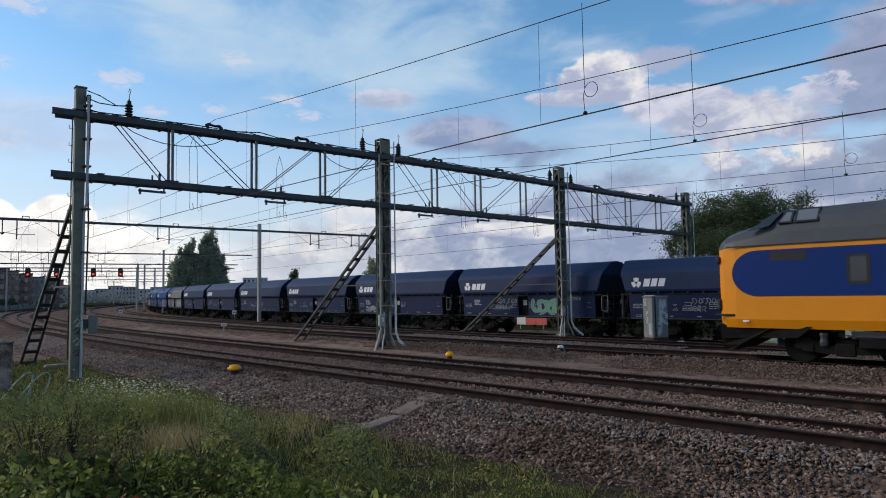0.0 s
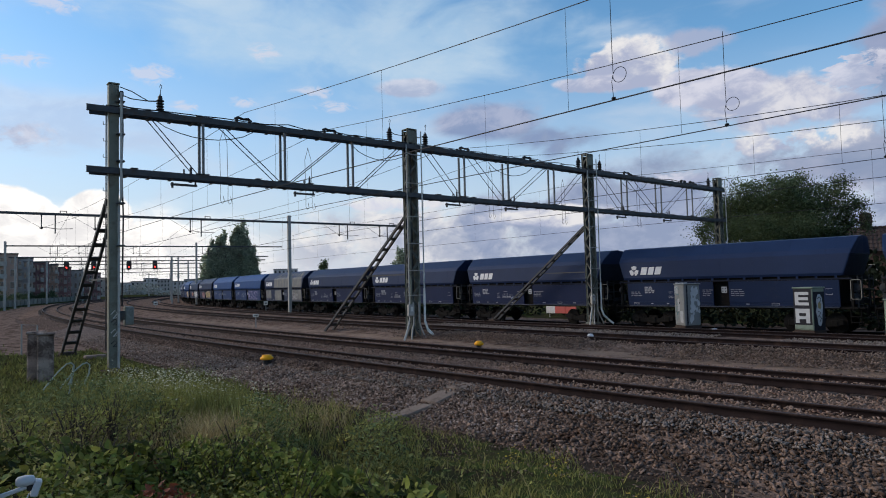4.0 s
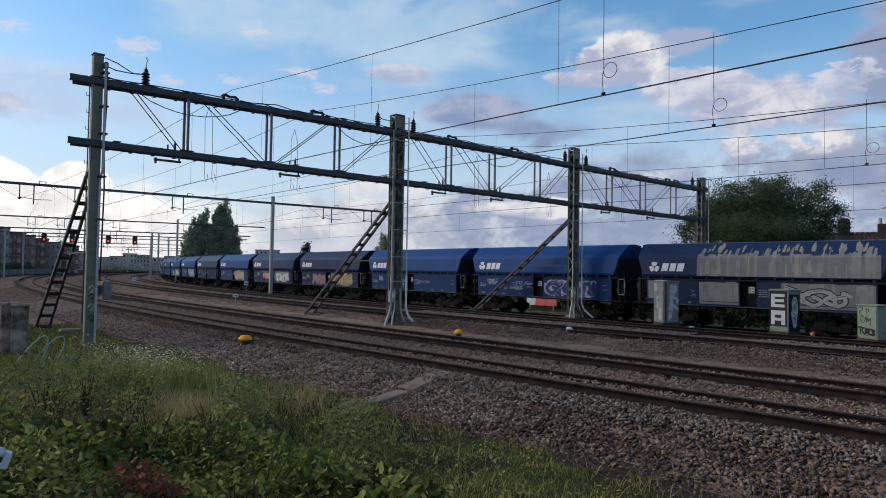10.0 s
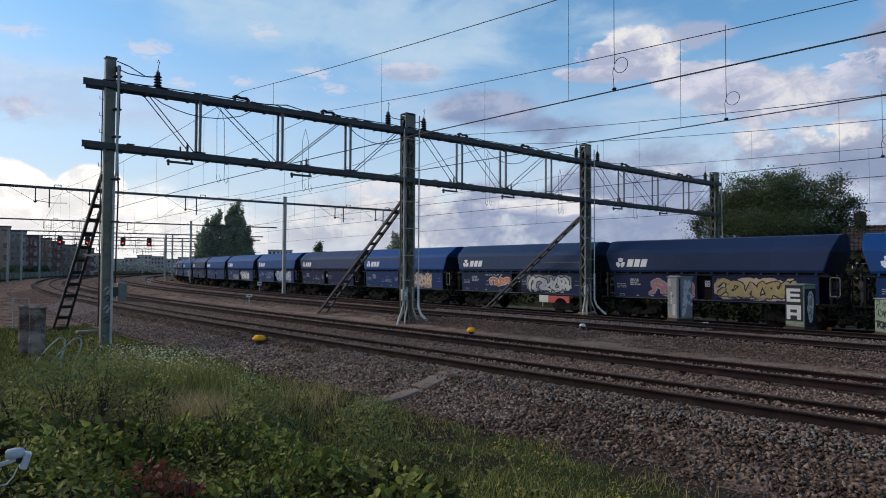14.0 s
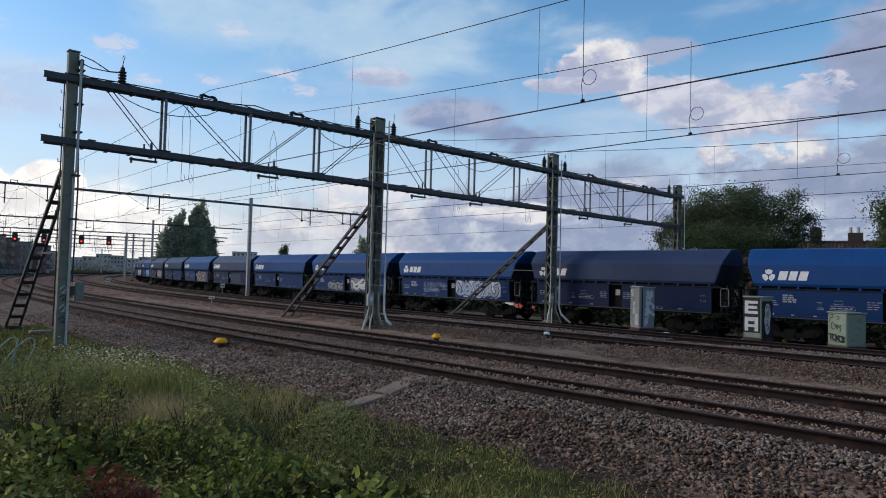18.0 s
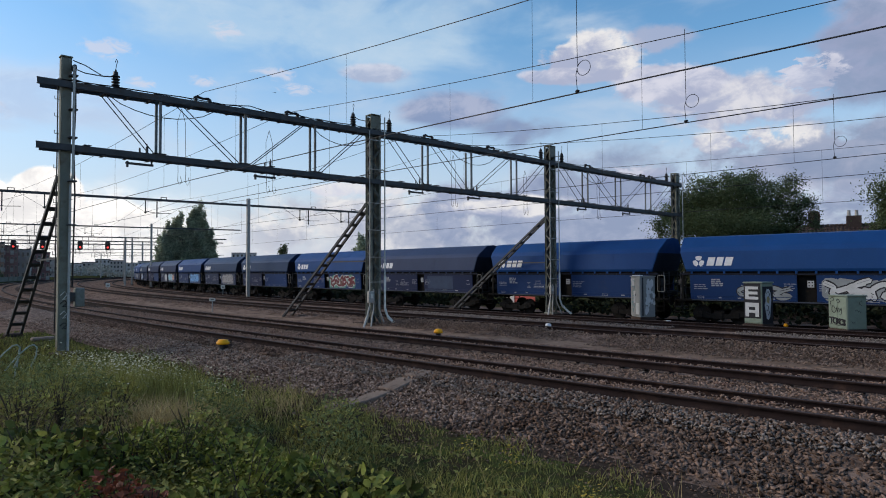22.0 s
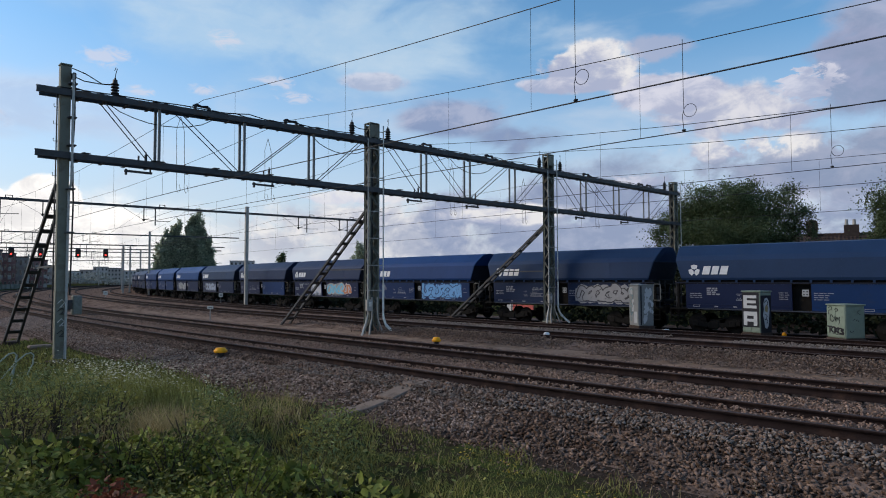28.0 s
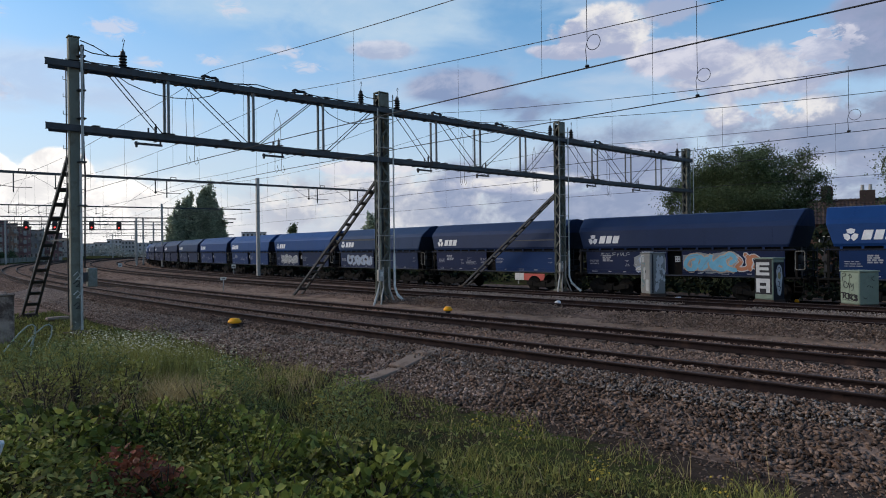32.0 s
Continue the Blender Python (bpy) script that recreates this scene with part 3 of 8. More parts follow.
def strut(t, x, z_top, run):
    """A raking strut of two angle irons with battens, leaning along the track."""
    top, foot = Vector((x, 0.28, z_top)), Vector((x, run, -0.42))
    for s in (-1, 1):
        o = Vector((s * 0.19, 0, 0))
        part("strut_leg", Geo().beam(top + o * 0.7, foot + o * 1.25, 0.09, 0.11), dark_steel, t)
    for k in range(1, 12):
        p = top.lerp(foot, k / 12)
        w = 0.19 * (0.7 + 0.55 * k / 12)
        part("batten", Geo().box(tuple(p), (2 * w, 0.20, 0.03), pose(0, 0, 0, math.degrees(math.atan2(z_top + 0.42, run)) * -1, 0, 0), bev=0.004), dark_steel, t)
    q = 0.47
    part("tie_bar", Geo().beam((x, 0.2, z_top + (-0.42 - z_top) * q), (x, 0.28 + (run - 0.28) * q, z_top + (-0.42 - z_top) * q), 0.06, 0.06), dark_steel, t)
    part("strut_footing", Geo().box((x, run + 0.1, -0.46), (0.62, 0.5, 0.2), bev=0.04), concrete, t)


pipe_grey = material("pipe_grey", (0.42, 0.41, 0.38), 0.55, 0, 0.15, 5.0, 0.1, (0.25, 0.23, 0.2), 0.3)
bright_pipe = material("bright_pipe", (0.80, 0.77, 0.70), 0.55, 0, 0.1, 5.0, 0.1, (0.4, 0.36, 0.3), 0.15)
cab_weathered = material("weathered_grey_green", (0.15, 0.16, 0.14), 0.7, 0, 0.25, 6.0, 0.1, (0.27, 0.27, 0.26), 0.3)


def build_portal():
    t = thing("catenary_portal", "grey-green steel overhead line portal spanning the tracks on four masts", "catenary portal", pose(*P_A, 0, 0, P_YAW))
    ends = (-0.85, 40.25)
    for z, nm in ((UP_Z, "upper_beam"), (LOW_Z, "lower_beam")):
        for j in (-1, 1):
            g = Geo()
            y = j * 0.27
            x0, x1 = ends[0] + (0.18 if j > 0 else 0), ends[1]
            stations = [x0, 3.0, 6.5, 10.0, 14.0, 19.0, 25.0, 32.0, x1]
            for yy, dz, ww, hh in ((y, 0.0, 0.014, 0.19), (y - j * 0.04, 0.095, 0.09, 0.016), (y - j * 0.04, -0.095, 0.09, 0.016)):
                g.loft([[(x, yy + i * ww / 2, z + dz + k * hh / 2 + (camber(x) if z == UP_Z else 0.0)) for i, k in ((-1, -1), (1, -1), (1, 1), (-1, 1))] for x in stations])
            part(nm, g, dark_steel, t)
        g = Geo()
        for k in range(56):
            x = 0.4 + k * 0.73
            c = camber(x) if z == UP_Z else 0.0
            g.box((x, 0, z - 0.13 + c), (0.10, 0.56, 0.012))
            if k % 3 == 0:
                g.box((x + 0.2, 0, z + 0.135 + c), (0.22, 0.62, 0.02))
        tagged(part("beam_batten", g, dark_steel, t), kind="stuff")
    masts = list(SPAN)
    tops = [9.0, 9.05, 9.25, 9.1]
    # first mast: a closed box section
    g = Geo().box((0, 0, 4.3), (0.31, 0.28, 9.4), bev=0.03)
    part("mast", g, paint_green, t)
    part("mast_cap", Geo().box((0, 0, 9.02), (0.35, 0.32, 0.05), bev=0.012), paint_green, t)
    for k in range(14):
        part("step_iron", Geo().tube([(-0.2, -0.1, 1.0 + k * 0.55), (-0.32, -0.1, 1.0 + k * 0.55), (-0.32, -0.1, 1.1 + k * 0.55)], 0.012, 5), dark_steel, t)
    part("mast_footing", Geo().box((0, 0, -0.58), (0.7, 0.6, 0.25), bev=0.04), concrete, t)
    for x, z in zip(masts[1:], tops[1:]):
        lattice_mast(t, x, -0.42, z)
        part("mast_footing", Geo().box((x, 0, -0.52), (1.1, 1.0, 0.24), bev=0.04), concrete, t)
    # hangers and bracing rods in every bay
    for a, b, cuts in ((SPAN[0], SPAN[1], (0.237, 0.495, 0.745)), (SPAN[1], SPAN[2], (0.243, 0.475, 0.75)), (SPAN[2], SPAN[3], (0.235, 0.485, 0.74))):
        hx = [a + (b - a) * c for c in cuts]
        for x in hx:
            for j in (-1, 1):
                part("hanger", Geo().box((x, j * 0.2, (UP_Z + LOW_Z) / 2), (0.085, 0.06, UP_Z - LOW_Z - 0.2)), hanger_steel, t)
            part("gusset", Geo().box((x, 0, LOW_Z + 0.14), (0.42, 0.5, 0.03), bev=0.006), dark_steel, t)
        rods = [((a + 0.9, UP_Z), (hx[0] - 0.1, LOW_Z)), ((hx[0] + 0.5, UP_Z), (hx[1] - 0.1, LOW_Z)), ((hx[1] + 0.15, LOW_Z), (hx[2] - 0.3, UP_Z)), ((hx[2] + 0.15, LOW_Z), (b - 0.5, UP_Z))]
        for (xa, za), (xb, zb) in rods:
            for j in (-1, 1):
                part("bracing_rod", Geo().tube([(xa, j * 0.2, za), (xb, j * 0.2, zb)], 0.018, 5, False), dark_steel, t)
    # insulators, clamps and jumper cables on the upper beam
    for x in (1.5, 11.2, 13.2, 24.2, 26.15, 38.5):
        insulator_post(t, x, UP_Z + 0.13 + camber(x))
    for x in (4.5, 8.2, 15.6, 20.0, 28.8, 35.2, 36.3):
        u = UP_Z + camber(x)
        g = Geo().box((x - 0.26, 0, u + 0.22), (0.09, 0.14, 0.26), bev=0.02).box((x + 0.24, 0, u + 0.2), (0.09, 0.14, 0.22), bev=0.02).tube([(x - 0.34, 0, u + 0.28), (x - 0.2, 0, u + 0.33), (x, 0, u + 0.29), (x + 0.2, 0, u + 0.31), (x + 0.33, 0, u + 0.25)], [0.03, 0.06, 0.045, 0.06, 0.03], 8).box((x + 0.45, 0, u + 0.17), (0.22, 0.2, 0.1), bev=0.02)
        part("wire_clamp", g, black_ins, t)
    for xa, xb in ((0.2, 1.5), (0.2, 1.4), (11.2, 12.15), (13.1, 12.45), (24.2, 24.9), (26.1, 25.2), (38.5, 39.6)):
        za, zb = UP_Z + camber(xa) + 0.62 + 0.25 * (xa == 0.2 and xb == 1.5), UP_Z + camber(xb) + 0.55
        part("jumper_cable", Geo().tube([(xa, 0, za), (xa + (xb - xa) * 0.3, 0, za - 0.1), (xa + (xb - xa) * 0.7, 0, zb - 0.05), (xb, 0, zb)], 0.018, 5), black_ins, t)
    for xa, xb in ((1.2, 5.0), (9.2, 12.3), (17.2, 20.4), (28.2, 31.0)):
        pts = [(xa + (xb - xa) * k / 8, 0.05, UP_Z - 0.15 - 0.55 * math.sin(math.pi * k / 8) ** 0.7) for k in range(9)]
        part("slack_cable", Geo().tube(pts, 0.016, 5), black_ins, t)
    # thin looped droppers hanging through the portal
    for x, y, top, bottom in ((3.7, 0.3, UP_Z - 0.2, 5.25), (7.2, 0.3, UP_Z - 0.5, 5.2), (17.4, 0.3, UP_Z - 0.3, 5.3), (23.0, 0.3, UP_Z - 0.5, 5.2), (30.2, 0.3, UP_Z - 0.3, 5.3)):
        for s in (0, 1):
            xx = x + 0.28 * s
            part("dropper_loop", Geo().tube([(x + 0.14, y, top), (xx, y, top - 0.5), (xx + 0.03, y, bottom + 0.5), (xx + 0.02, y, bottom + 0.12), (xx + 0.09, y, bottom), (xx + 0.17, y, bottom + 0.1), (xx + 0.12, y, bottom + 0.3)], 0.009, 4), wire_mat, t)
    # feeder cables lying along the upper beam
    rnd = random.Random(77)
    for y, lo in ((-0.2, 0.15), (0.1, 0.17)):
        pts, x = [], -0.2
        while x < 39.8:
            pts.append((x, y + rnd.uniform(-0.06, 0.06), UP_Z + camber(x) + lo + rnd.choice((0.0, 0.01, 0.03, 0.10)) * rnd.random()))
            x += rnd.uniform(0.35, 0.8)
        part("feeder_cable", Geo().tube(pts, 0.02, 5), black_ins, t)
    # drop brackets under the lower beam
    for x in (2.6, 7.3, 15.1, 19.0, 28.4, 33.4):
        g = Geo().box((x - 0.3, 0, LOW_Z - 0.27), (0.9, 0.10, 0.07)).box((x - 0.7, 0, LOW_Z - 0.3), (0.06, 0.08, 0.2)).tube([(x + 0.1, 0, LOW_Z - 0.12), (x + 0.1, 0, LOW_Z - 0.3)], 0.03, 6).tube([(x - 0.06, 0, LOW_Z + 0.1), (x - 0.06, 0, LOW_Z + 0.36)], 0.045, 6).tube([(x - 0.30, 0, LOW_Z + 0.1), (x - 0.30, 0, LOW_Z + 0.30)], 0.03, 6).tube([(x - 0.06, 0, LOW_Z + 0.36), (x - 0.06, 0, LOW_Z + 0.46)], 0.02, 6)
        part("bracket", g, dark_steel, t)
    # cable pipes, cabinets and flared pipe ends on the masts
    for x, dx in ((SPAN[1], 0.42), (SPAN[2], 0.42), (SPAN[3], 0.5)):
        pts = [(x + dx, -0.3, 9.0), (x + dx, -0.3, 2.2), (x + dx, -0.3, 0.5), (x + dx + 0.08, -0.38, 0.1), (x + dx + 0.4, -0.75, -0.42)]
        part("cable_pipe", Geo().tube(pts, [0.03, 0.03, 0.04, 0.045, 0.045], 8), white_pipe, t)
        part("pipe_end", Geo().tube([(x + dx, -0.3, 1.9), (x + dx, -0.3, 0.4), (x + dx + 0.1, -0.4, 0.0), (x + dx + 0.42, -0.78, -0.42)], 0.05, 8), bright_pipe, t)
        part("pipe_collar", Geo().tube([(x + dx + 0.24, -0.57, -0.2), (x + dx + 0.43, -0.79, -0.43)], 0.06, 8), bright_pipe, t)
        if x < 39:
            pts = [(x - dx, -0.3, 8.3), (x - dx, -0.3, 0.6), (x - dx - 0.1, -0.3, 0.2), (x - dx - 0.5, -0.5, -0.42)]
            part("cable_pipe", Geo().tube(pts, [0.028, 0.028, 0.045, 0.05], 8), pipe_grey, t)
            for q in (-0.18, 0.12):
                part("cable_pipe", Geo().tube([(x + q, -0.26, 1.3), (x + q, -0.27, 0.4), (x + q * 1.9, -0.36, 0.0), (x + q * 2.8, -0.5, -0.42)], 0.035, 8), galv, t)
            part("cable_box", Geo().box((x - dx + 0.02, -0.36, 0.95), (0.3, 0.16, 0.5), bev=0.02), galv, t)
            part("warning_plate", Geo().box((x - dx + 0.02, -0.447, 1.0), (0.13, 0.008, 0.2)), white_pipe, t)
            for z in (1.6, 2.7, 3.9, 5.1, 6.6, 7.9):
                part("pipe_bracket", Geo().box((x, -0.27, z), (2 * dx + 0.1, 0.035, 0.035)), galv, t)
    part("cable_pipe", Geo().tube([(0.17, -0.33, 8.7), (0.17, -0.33, 5.2), (0.13, -0.2, 4.9), (0.13, -0.19, 0.2), (0.13, -0.18, -0.4)], 0.04, 8), pipe_grey, t)
    part("cable_pipe", Geo().tube([(0.27, -0.05, 8.8), (0.29, -0.05, 7.4), (0.25, -0.05, 6.2), (0.30, -0.05, 4.6), (0.26, -0.05, 1.6)], 0.025, 6), black_ins, t)
    for z in (8.4, 7.3, 6.4, 5.0, 3.6):
        part("pipe_bracket", Geo().box((0.17, -0.2, z), (0.24, 0.3, 0.05), bev=0.008), dark_steel, t)
    part("cable_lug", Geo().box((0.2, -0.2, 8.66), (0.12, 0.2, 0.22), bev=0.03), black_ins, t)
    part("cable_pipe", Geo().tube([(-0.24, -0.12, 8.2), (-0.24, -0.12, 0.2)], 0.02, 6), black_ins, t)
    part("mast_cabinet", Geo().box((0.50, 0.1, 1.28), (0.28, 0.26, 0.62), bev=0.03), cab_weathered, t, "grey sprayed steel cabinet")
    part("cabinet_arm", Geo().box((0.28, 0.05, 1.3), (0.24, 0.1, 0.3)), dark_steel, t)
    for k, (z, s) in enumerate(((1.35, 0.13), (1.1, 0.1), (0.75, 0.12), (0.4, 0.1))):
        part("sprayed_tag", Geo().tube([(-0.1, -0.156, z), (0.02, -0.156, z + s), (0.1, -0.156, z + s * 0.2), (-0.03, -0.156, z - s), (0.08, -0.156, z - s * 0.8)], 0.018, 4), [white_pipe, black_ins][k % 2], t, "sprayed scribble")
    strut(t, 0.0, 5.15, 7.6)
    strut(t, SPAN[1], 5.15, 7.75)
    strut(t, SPAN[2], 5.15, 8.0)


# ---- simple portals further down the line ----
def far_portal(th, radii, z_beam, ends, drops, signals=(), over=0.7):
    rc = radii[0]
    top = z_beam + over
    t = thing("catenary_portal", "slim grey overhead line portal with hanging brackets, further down the line", "catenary portal", at_arc(rc, th, 0))
    for r in radii:
        y = rc - r
        part("mast", Geo().box((0, y, (top - 0.8) / 2), (0.32, 0.32, top + 0.8), bev=0.03), galv, t)
        part("mast_footing", Geo().box((0, y, -0.7), (0.7, 0.7, 0.4), bev=0.03), concrete, t)
    y0, y1 = rc - ends[0], rc - ends[1]
    part("beam", Geo().box((0, (y0 + y1) / 2, z_beam), (0.22, abs(y1 - y0), 0.20)), dark_steel, t)
    for r in drops:
        y = rc - r
        part("drop_tube", Geo().box((0, y, z_beam - 0.85), (0.09, 0.09, 1.6)), dark_steel, t)
        part("drop_tube", Geo().box((0, y - 1.0, z_beam - 0.6), (0.08, 0.08, 1.1)), dark_steel, t)
        part("insulated_arm", Geo().tube([(0, y - 1.0, z_beam - 1.15), (0, y - 1.0, z_beam - 1.3)], [0.16, 0.05], 8), black_ins, t)
        part("stay_rod", Geo().tube([(0, y - 3.0, z_beam), (0, y - 1.0, z_beam - 1.2), (0, y + 1.8, z_beam - 0.1)], 0.018, 4), dark_steel, t)
        part("registration_arm", Geo().tube([(0, y - 1.0, z_beam - 1.1), (0, y + 0.2, z_beam - 1.25), (0, y + 1.3, z_beam - 1.2)], 0.03, 5), dark_steel, t)
        part("wire_clamp", Geo().box((0, y + 0.6, z_beam + 0.28), (0.08, 0.5, 0.05)).box((0, y + 0.36, z_beam + 0.2), (0.06, 0.06, 0.2)).box((0, y + 0.84, z_beam + 0.2), (0.06, 0.06, 0.2)), dark_steel, t)
    for r in signals:
        y = rc - r
        s = part("signal_head", Geo().box((0.1, y, z_beam - 0.95), (0.3, 0.95, 1.7), bev=0.2), black_ins, t)
        if r > 415:
            part("red_lamp", Geo().lathe((0, y, z_beam - 1.25), [(0.14, 0.2), (0.17, 0.27)], 12, "x"), red_glow, s)
        part("signal_hood", Geo().box((0.4, y, z_beam - 0.85), (0.3, 0.3, 0.05)), black_ins, s)
        part("signal_arm", Geo().box((0, y, z_beam - 1.6), (0.1, 0.12, 0.5)), dark_steel, s)


red_glow = material("red_signal", (0.6, 0.02, 0.02), 0.4, 0, 0.1, 5, 0, emit=((1.0, 0.05, 0.04), 2.2))


# ---- overhead wires ----
def sagging(r, th0, th1, z0, z1, sag, n=14):
    return [arc(r, th0 + (th1 - th0) * k / n, z0 + (z1 - z0) * k / n - sag * 4 * (k / n) * (1 - k / n)) for k in range(n + 1)]


PORTAL_TH = [-2.115, -2.243, -2.371, -2.4615, -2.594, -2.70, -2.80]
# radius, contact wire height, carrier height at the portals, sag, radius of the wire, where the feeder loop hangs
CATENARY = [(434.4, 5.64, 8.86, 1.3, 0.015, -2.3332), (430.9, 5.50, 8.64, 1.3, 0.013, -2.3316), (424.4, 5.27, 8.54, 1.75, 0.011, -2.328), (420.75, 5.20, 8.58, 1.8, 0.011, -2.322), (411.8, 5.15, 8.20, 0.8, 0.011, -2.318)]


def build_wires():
    for r, zc, zm, sag, thick, loop in CATENARY:
        t = thing("overhead_line", "dark copper contact wire hung from a sagging carrier wire", "overhead line")
        for a, b in zip(PORTAL_TH, PORTAL_TH[1:]):
            n = 16
            s = sag * min(1.0, ((b - a) / 0.128) ** 2)
            part("contact_wire", Geo().tube(sagging(r, a, b, zc, zc, 0.03, n), thick, 5, False), wire_mat, t)
            part("carrier_wire", Geo().tube(sagging(r, a, b, zm, zm, s, n), 0.011, 5, False), wire_mat, t)
            th = loop - 0.0025
            th += math.ceil((min(a, b) - th) / (6.4 / r)) * 6.4 / r
            while th < max(a, b):
                u = (th - a) / (b - a)
                part("dropper", Geo().tube([arc(r, th, zm - s * 4 * u * (1 - u)), arc(r, th, zc)], 0.005, 4, False), wire_mat, t)
                th += 6.4 / r
        u = (loop + 2.243) / -0.128
        top = zm - sag * 4 * u * (1 - u)
        c, tan = Vector(arc(r, loop, zc + 0.45)), Vector((-math.sin(loop), math.cos(loop), 0))
        pts = [arc(r, loop, top + 0.12), tuple(c + Vector((0, 0, 0.5)))]
        pts += [tuple(c + tan * (0.15 - 0.15 * math.cos(x)) + Vector((0, 0, 0.15 * math.sin(x)))) for x in np.linspace(0.3, 2 * math.pi + 0.2, 16)]
        pts += [tuple(c - tan * 0.03 - Vector((0, 0, 0.1))), arc(r, loop, zc)]
        part("feeder_loop", Geo().tube(pts, 0.007, 5, False), wire_mat, t)
        part("wire_grip", Geo().box(arc(r, loop, zc + 0.01), (0.08, 0.08, 0.05), bev=0.015), black_ins, t)


build_portal()
far_portal(-2.4615, [414.7, 441.0], 8.75, (441, 399), [435.5, 431.5, 423.5, 408, 403])
far_portal(-2.594, [413.0, 441.0], 9.6, (441, 398), [434, 430, 422, 411])
far_portal(-2.6234, [416.0, 441.0], 8.4, (442, 398), [434, 430, 422], (), 0.15)
far_portal(-2.66, [414.0, 441.0], 8.3, (442, 396), [], [434.6, 429.8, 423.4, 418.5, 408.3, 403.4])
far_portal(-2.72, [411.5, 415.5, 442.0], 8.6, (443, 396), [434, 430, 422])
far_portal(-2.81, [408.0, 442.0], 8.6, (443, 396), [434, 430, 422])
far_portal(-2.90, [408.0, 442.0], 8.6, (443, 396), [434, 430, 422])
far_portal(-2.98, [408.0, 442.0], 8.6, (443, 396), [434, 430, 422])
build_wires()


# ---- hopper wagons ----
white_paint = material("white_lettering", (0.62, 0.63, 0.64), 0.6, 0, 0.15, 6.0, 0.05)
dim_paint = material("dim_lettering", (0.26, 0.27, 0.29), 0.6, 0, 0.2, 6.0, 0.05)
sill_paint = material("sill_paint", (0.045, 0.055, 0.075), 0.6, 0, 0.3, 3.0, 0.1)
rail_grey = material("handrail_grey", (0.26, 0.25, 0.22), 0.6, 0.1, 0.2, 5.0, 0.1)
# black running gear, deepened further so its colour holds the shade beneath the wagons
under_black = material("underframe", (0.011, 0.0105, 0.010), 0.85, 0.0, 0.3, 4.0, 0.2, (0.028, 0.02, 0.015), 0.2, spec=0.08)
# dark blue with the shade of the wagon ends put into the colour
wagon_shaded = material("wagon_shade", (0.010, 0.015, 0.030), 0.7, 0.1, 0.3, 3.0, 0.2)
# each pair: colour of the upper body, then a darker one for the side panels
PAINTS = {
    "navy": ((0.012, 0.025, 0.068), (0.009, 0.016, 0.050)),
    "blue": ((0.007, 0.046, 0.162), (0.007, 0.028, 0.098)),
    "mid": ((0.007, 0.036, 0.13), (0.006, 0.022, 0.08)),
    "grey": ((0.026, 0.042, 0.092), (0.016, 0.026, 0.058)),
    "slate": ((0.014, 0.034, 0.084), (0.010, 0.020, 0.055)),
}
UP = [(-1.40, 1.98 + 0.62), (-1.45, 2.72), (-1.40, 3.57), (-1.22, 3.80), (-0.62, 4.32), (0.0, 4.39), (0.62, 4.32), (1.22, 3.80), (1.40, 3.57), (1.45, 2.72), (1.40, 2.60)]
MESHES = {}


def kept(key, make):
    if key not in MESHES:
        MESHES[key] = make()
    return MESHES[key]


def wagon_paint(name, color, rough=0.5):
    return material(name, color, rough, 0.0, 0.16, 0.5, 0.06, tuple(c * 0.55 + 0.02 for c in color), 0.12, fine=14.0, spec=0.16)


def end_x(z):
    """The hopper's ends lean outwards up to the fold, and the lid juts out further above it."""
    return 5.48 + 0.31 * min(1.0, max(0.0, (z - 2.6) / 0.97)) + 0.15 * min(1.0, max(0.0, (z - 3.57) / 0.75))


def upper_body(mat):
    g = Geo()
    g.loft([[(s * (end_x(z) - back), y * sy, z) for y, z in UP] for s, back, sy in ((-1, 0, 0.985), (-1, 0.05, 1.0), (1, 0.05, 1.0), (1, 0, 0.985))])
    # lid ribs and the fold line
    for x in (-4.8, -3.2, -1.6, 0, 1.6, 3.2, 4.8):
        for s in (-1, 1):
            pts = [(-1.452, 2.72), (-1.404, 3.57), (-1.224, 3.802), (-0.622, 4.324)]
            for (ya, za), (yb, zb) in zip(pts, pts[1:]):
                g.beam((x, ya * -s, za), (x, yb * -s, zb), 0.009, 0.004, (0, -s, 0.4))
    # hinge lugs along the lower edge
    for k in range(14):
        for s in (-1, 1):
            g.box((-5.2 + 0.8 * k, s * 1.42, 2.55), (0.09, 0.05, 0.12))
    return g.mesh("upper_body", [mat])


def lower_panel(mat, x0, x1, s):
    """A hinged side panel with a stiffening fold and a turned hem along its foot."""
    y = lambda z: 1.40 - 0.07 * (2.42 - z) / 1.36
    prof = [(y(2.42), 2.42), (y(1.415), 1.415), (y(1.41) + 0.014, 1.405), (y(1.39) + 0.014, 1.39), (y(1.38), 1.38), (y(1.265), 1.265), (y(1.26) + 0.02, 1.258), (y(1.22) + 0.02, 1.22), (1.27, 1.22), (1.33, 2.42)]
    return Geo().loft([[(x, s * yy, zz) for yy, zz in prof] for x in (x0, x1)]).mesh("side_panel", [mat])


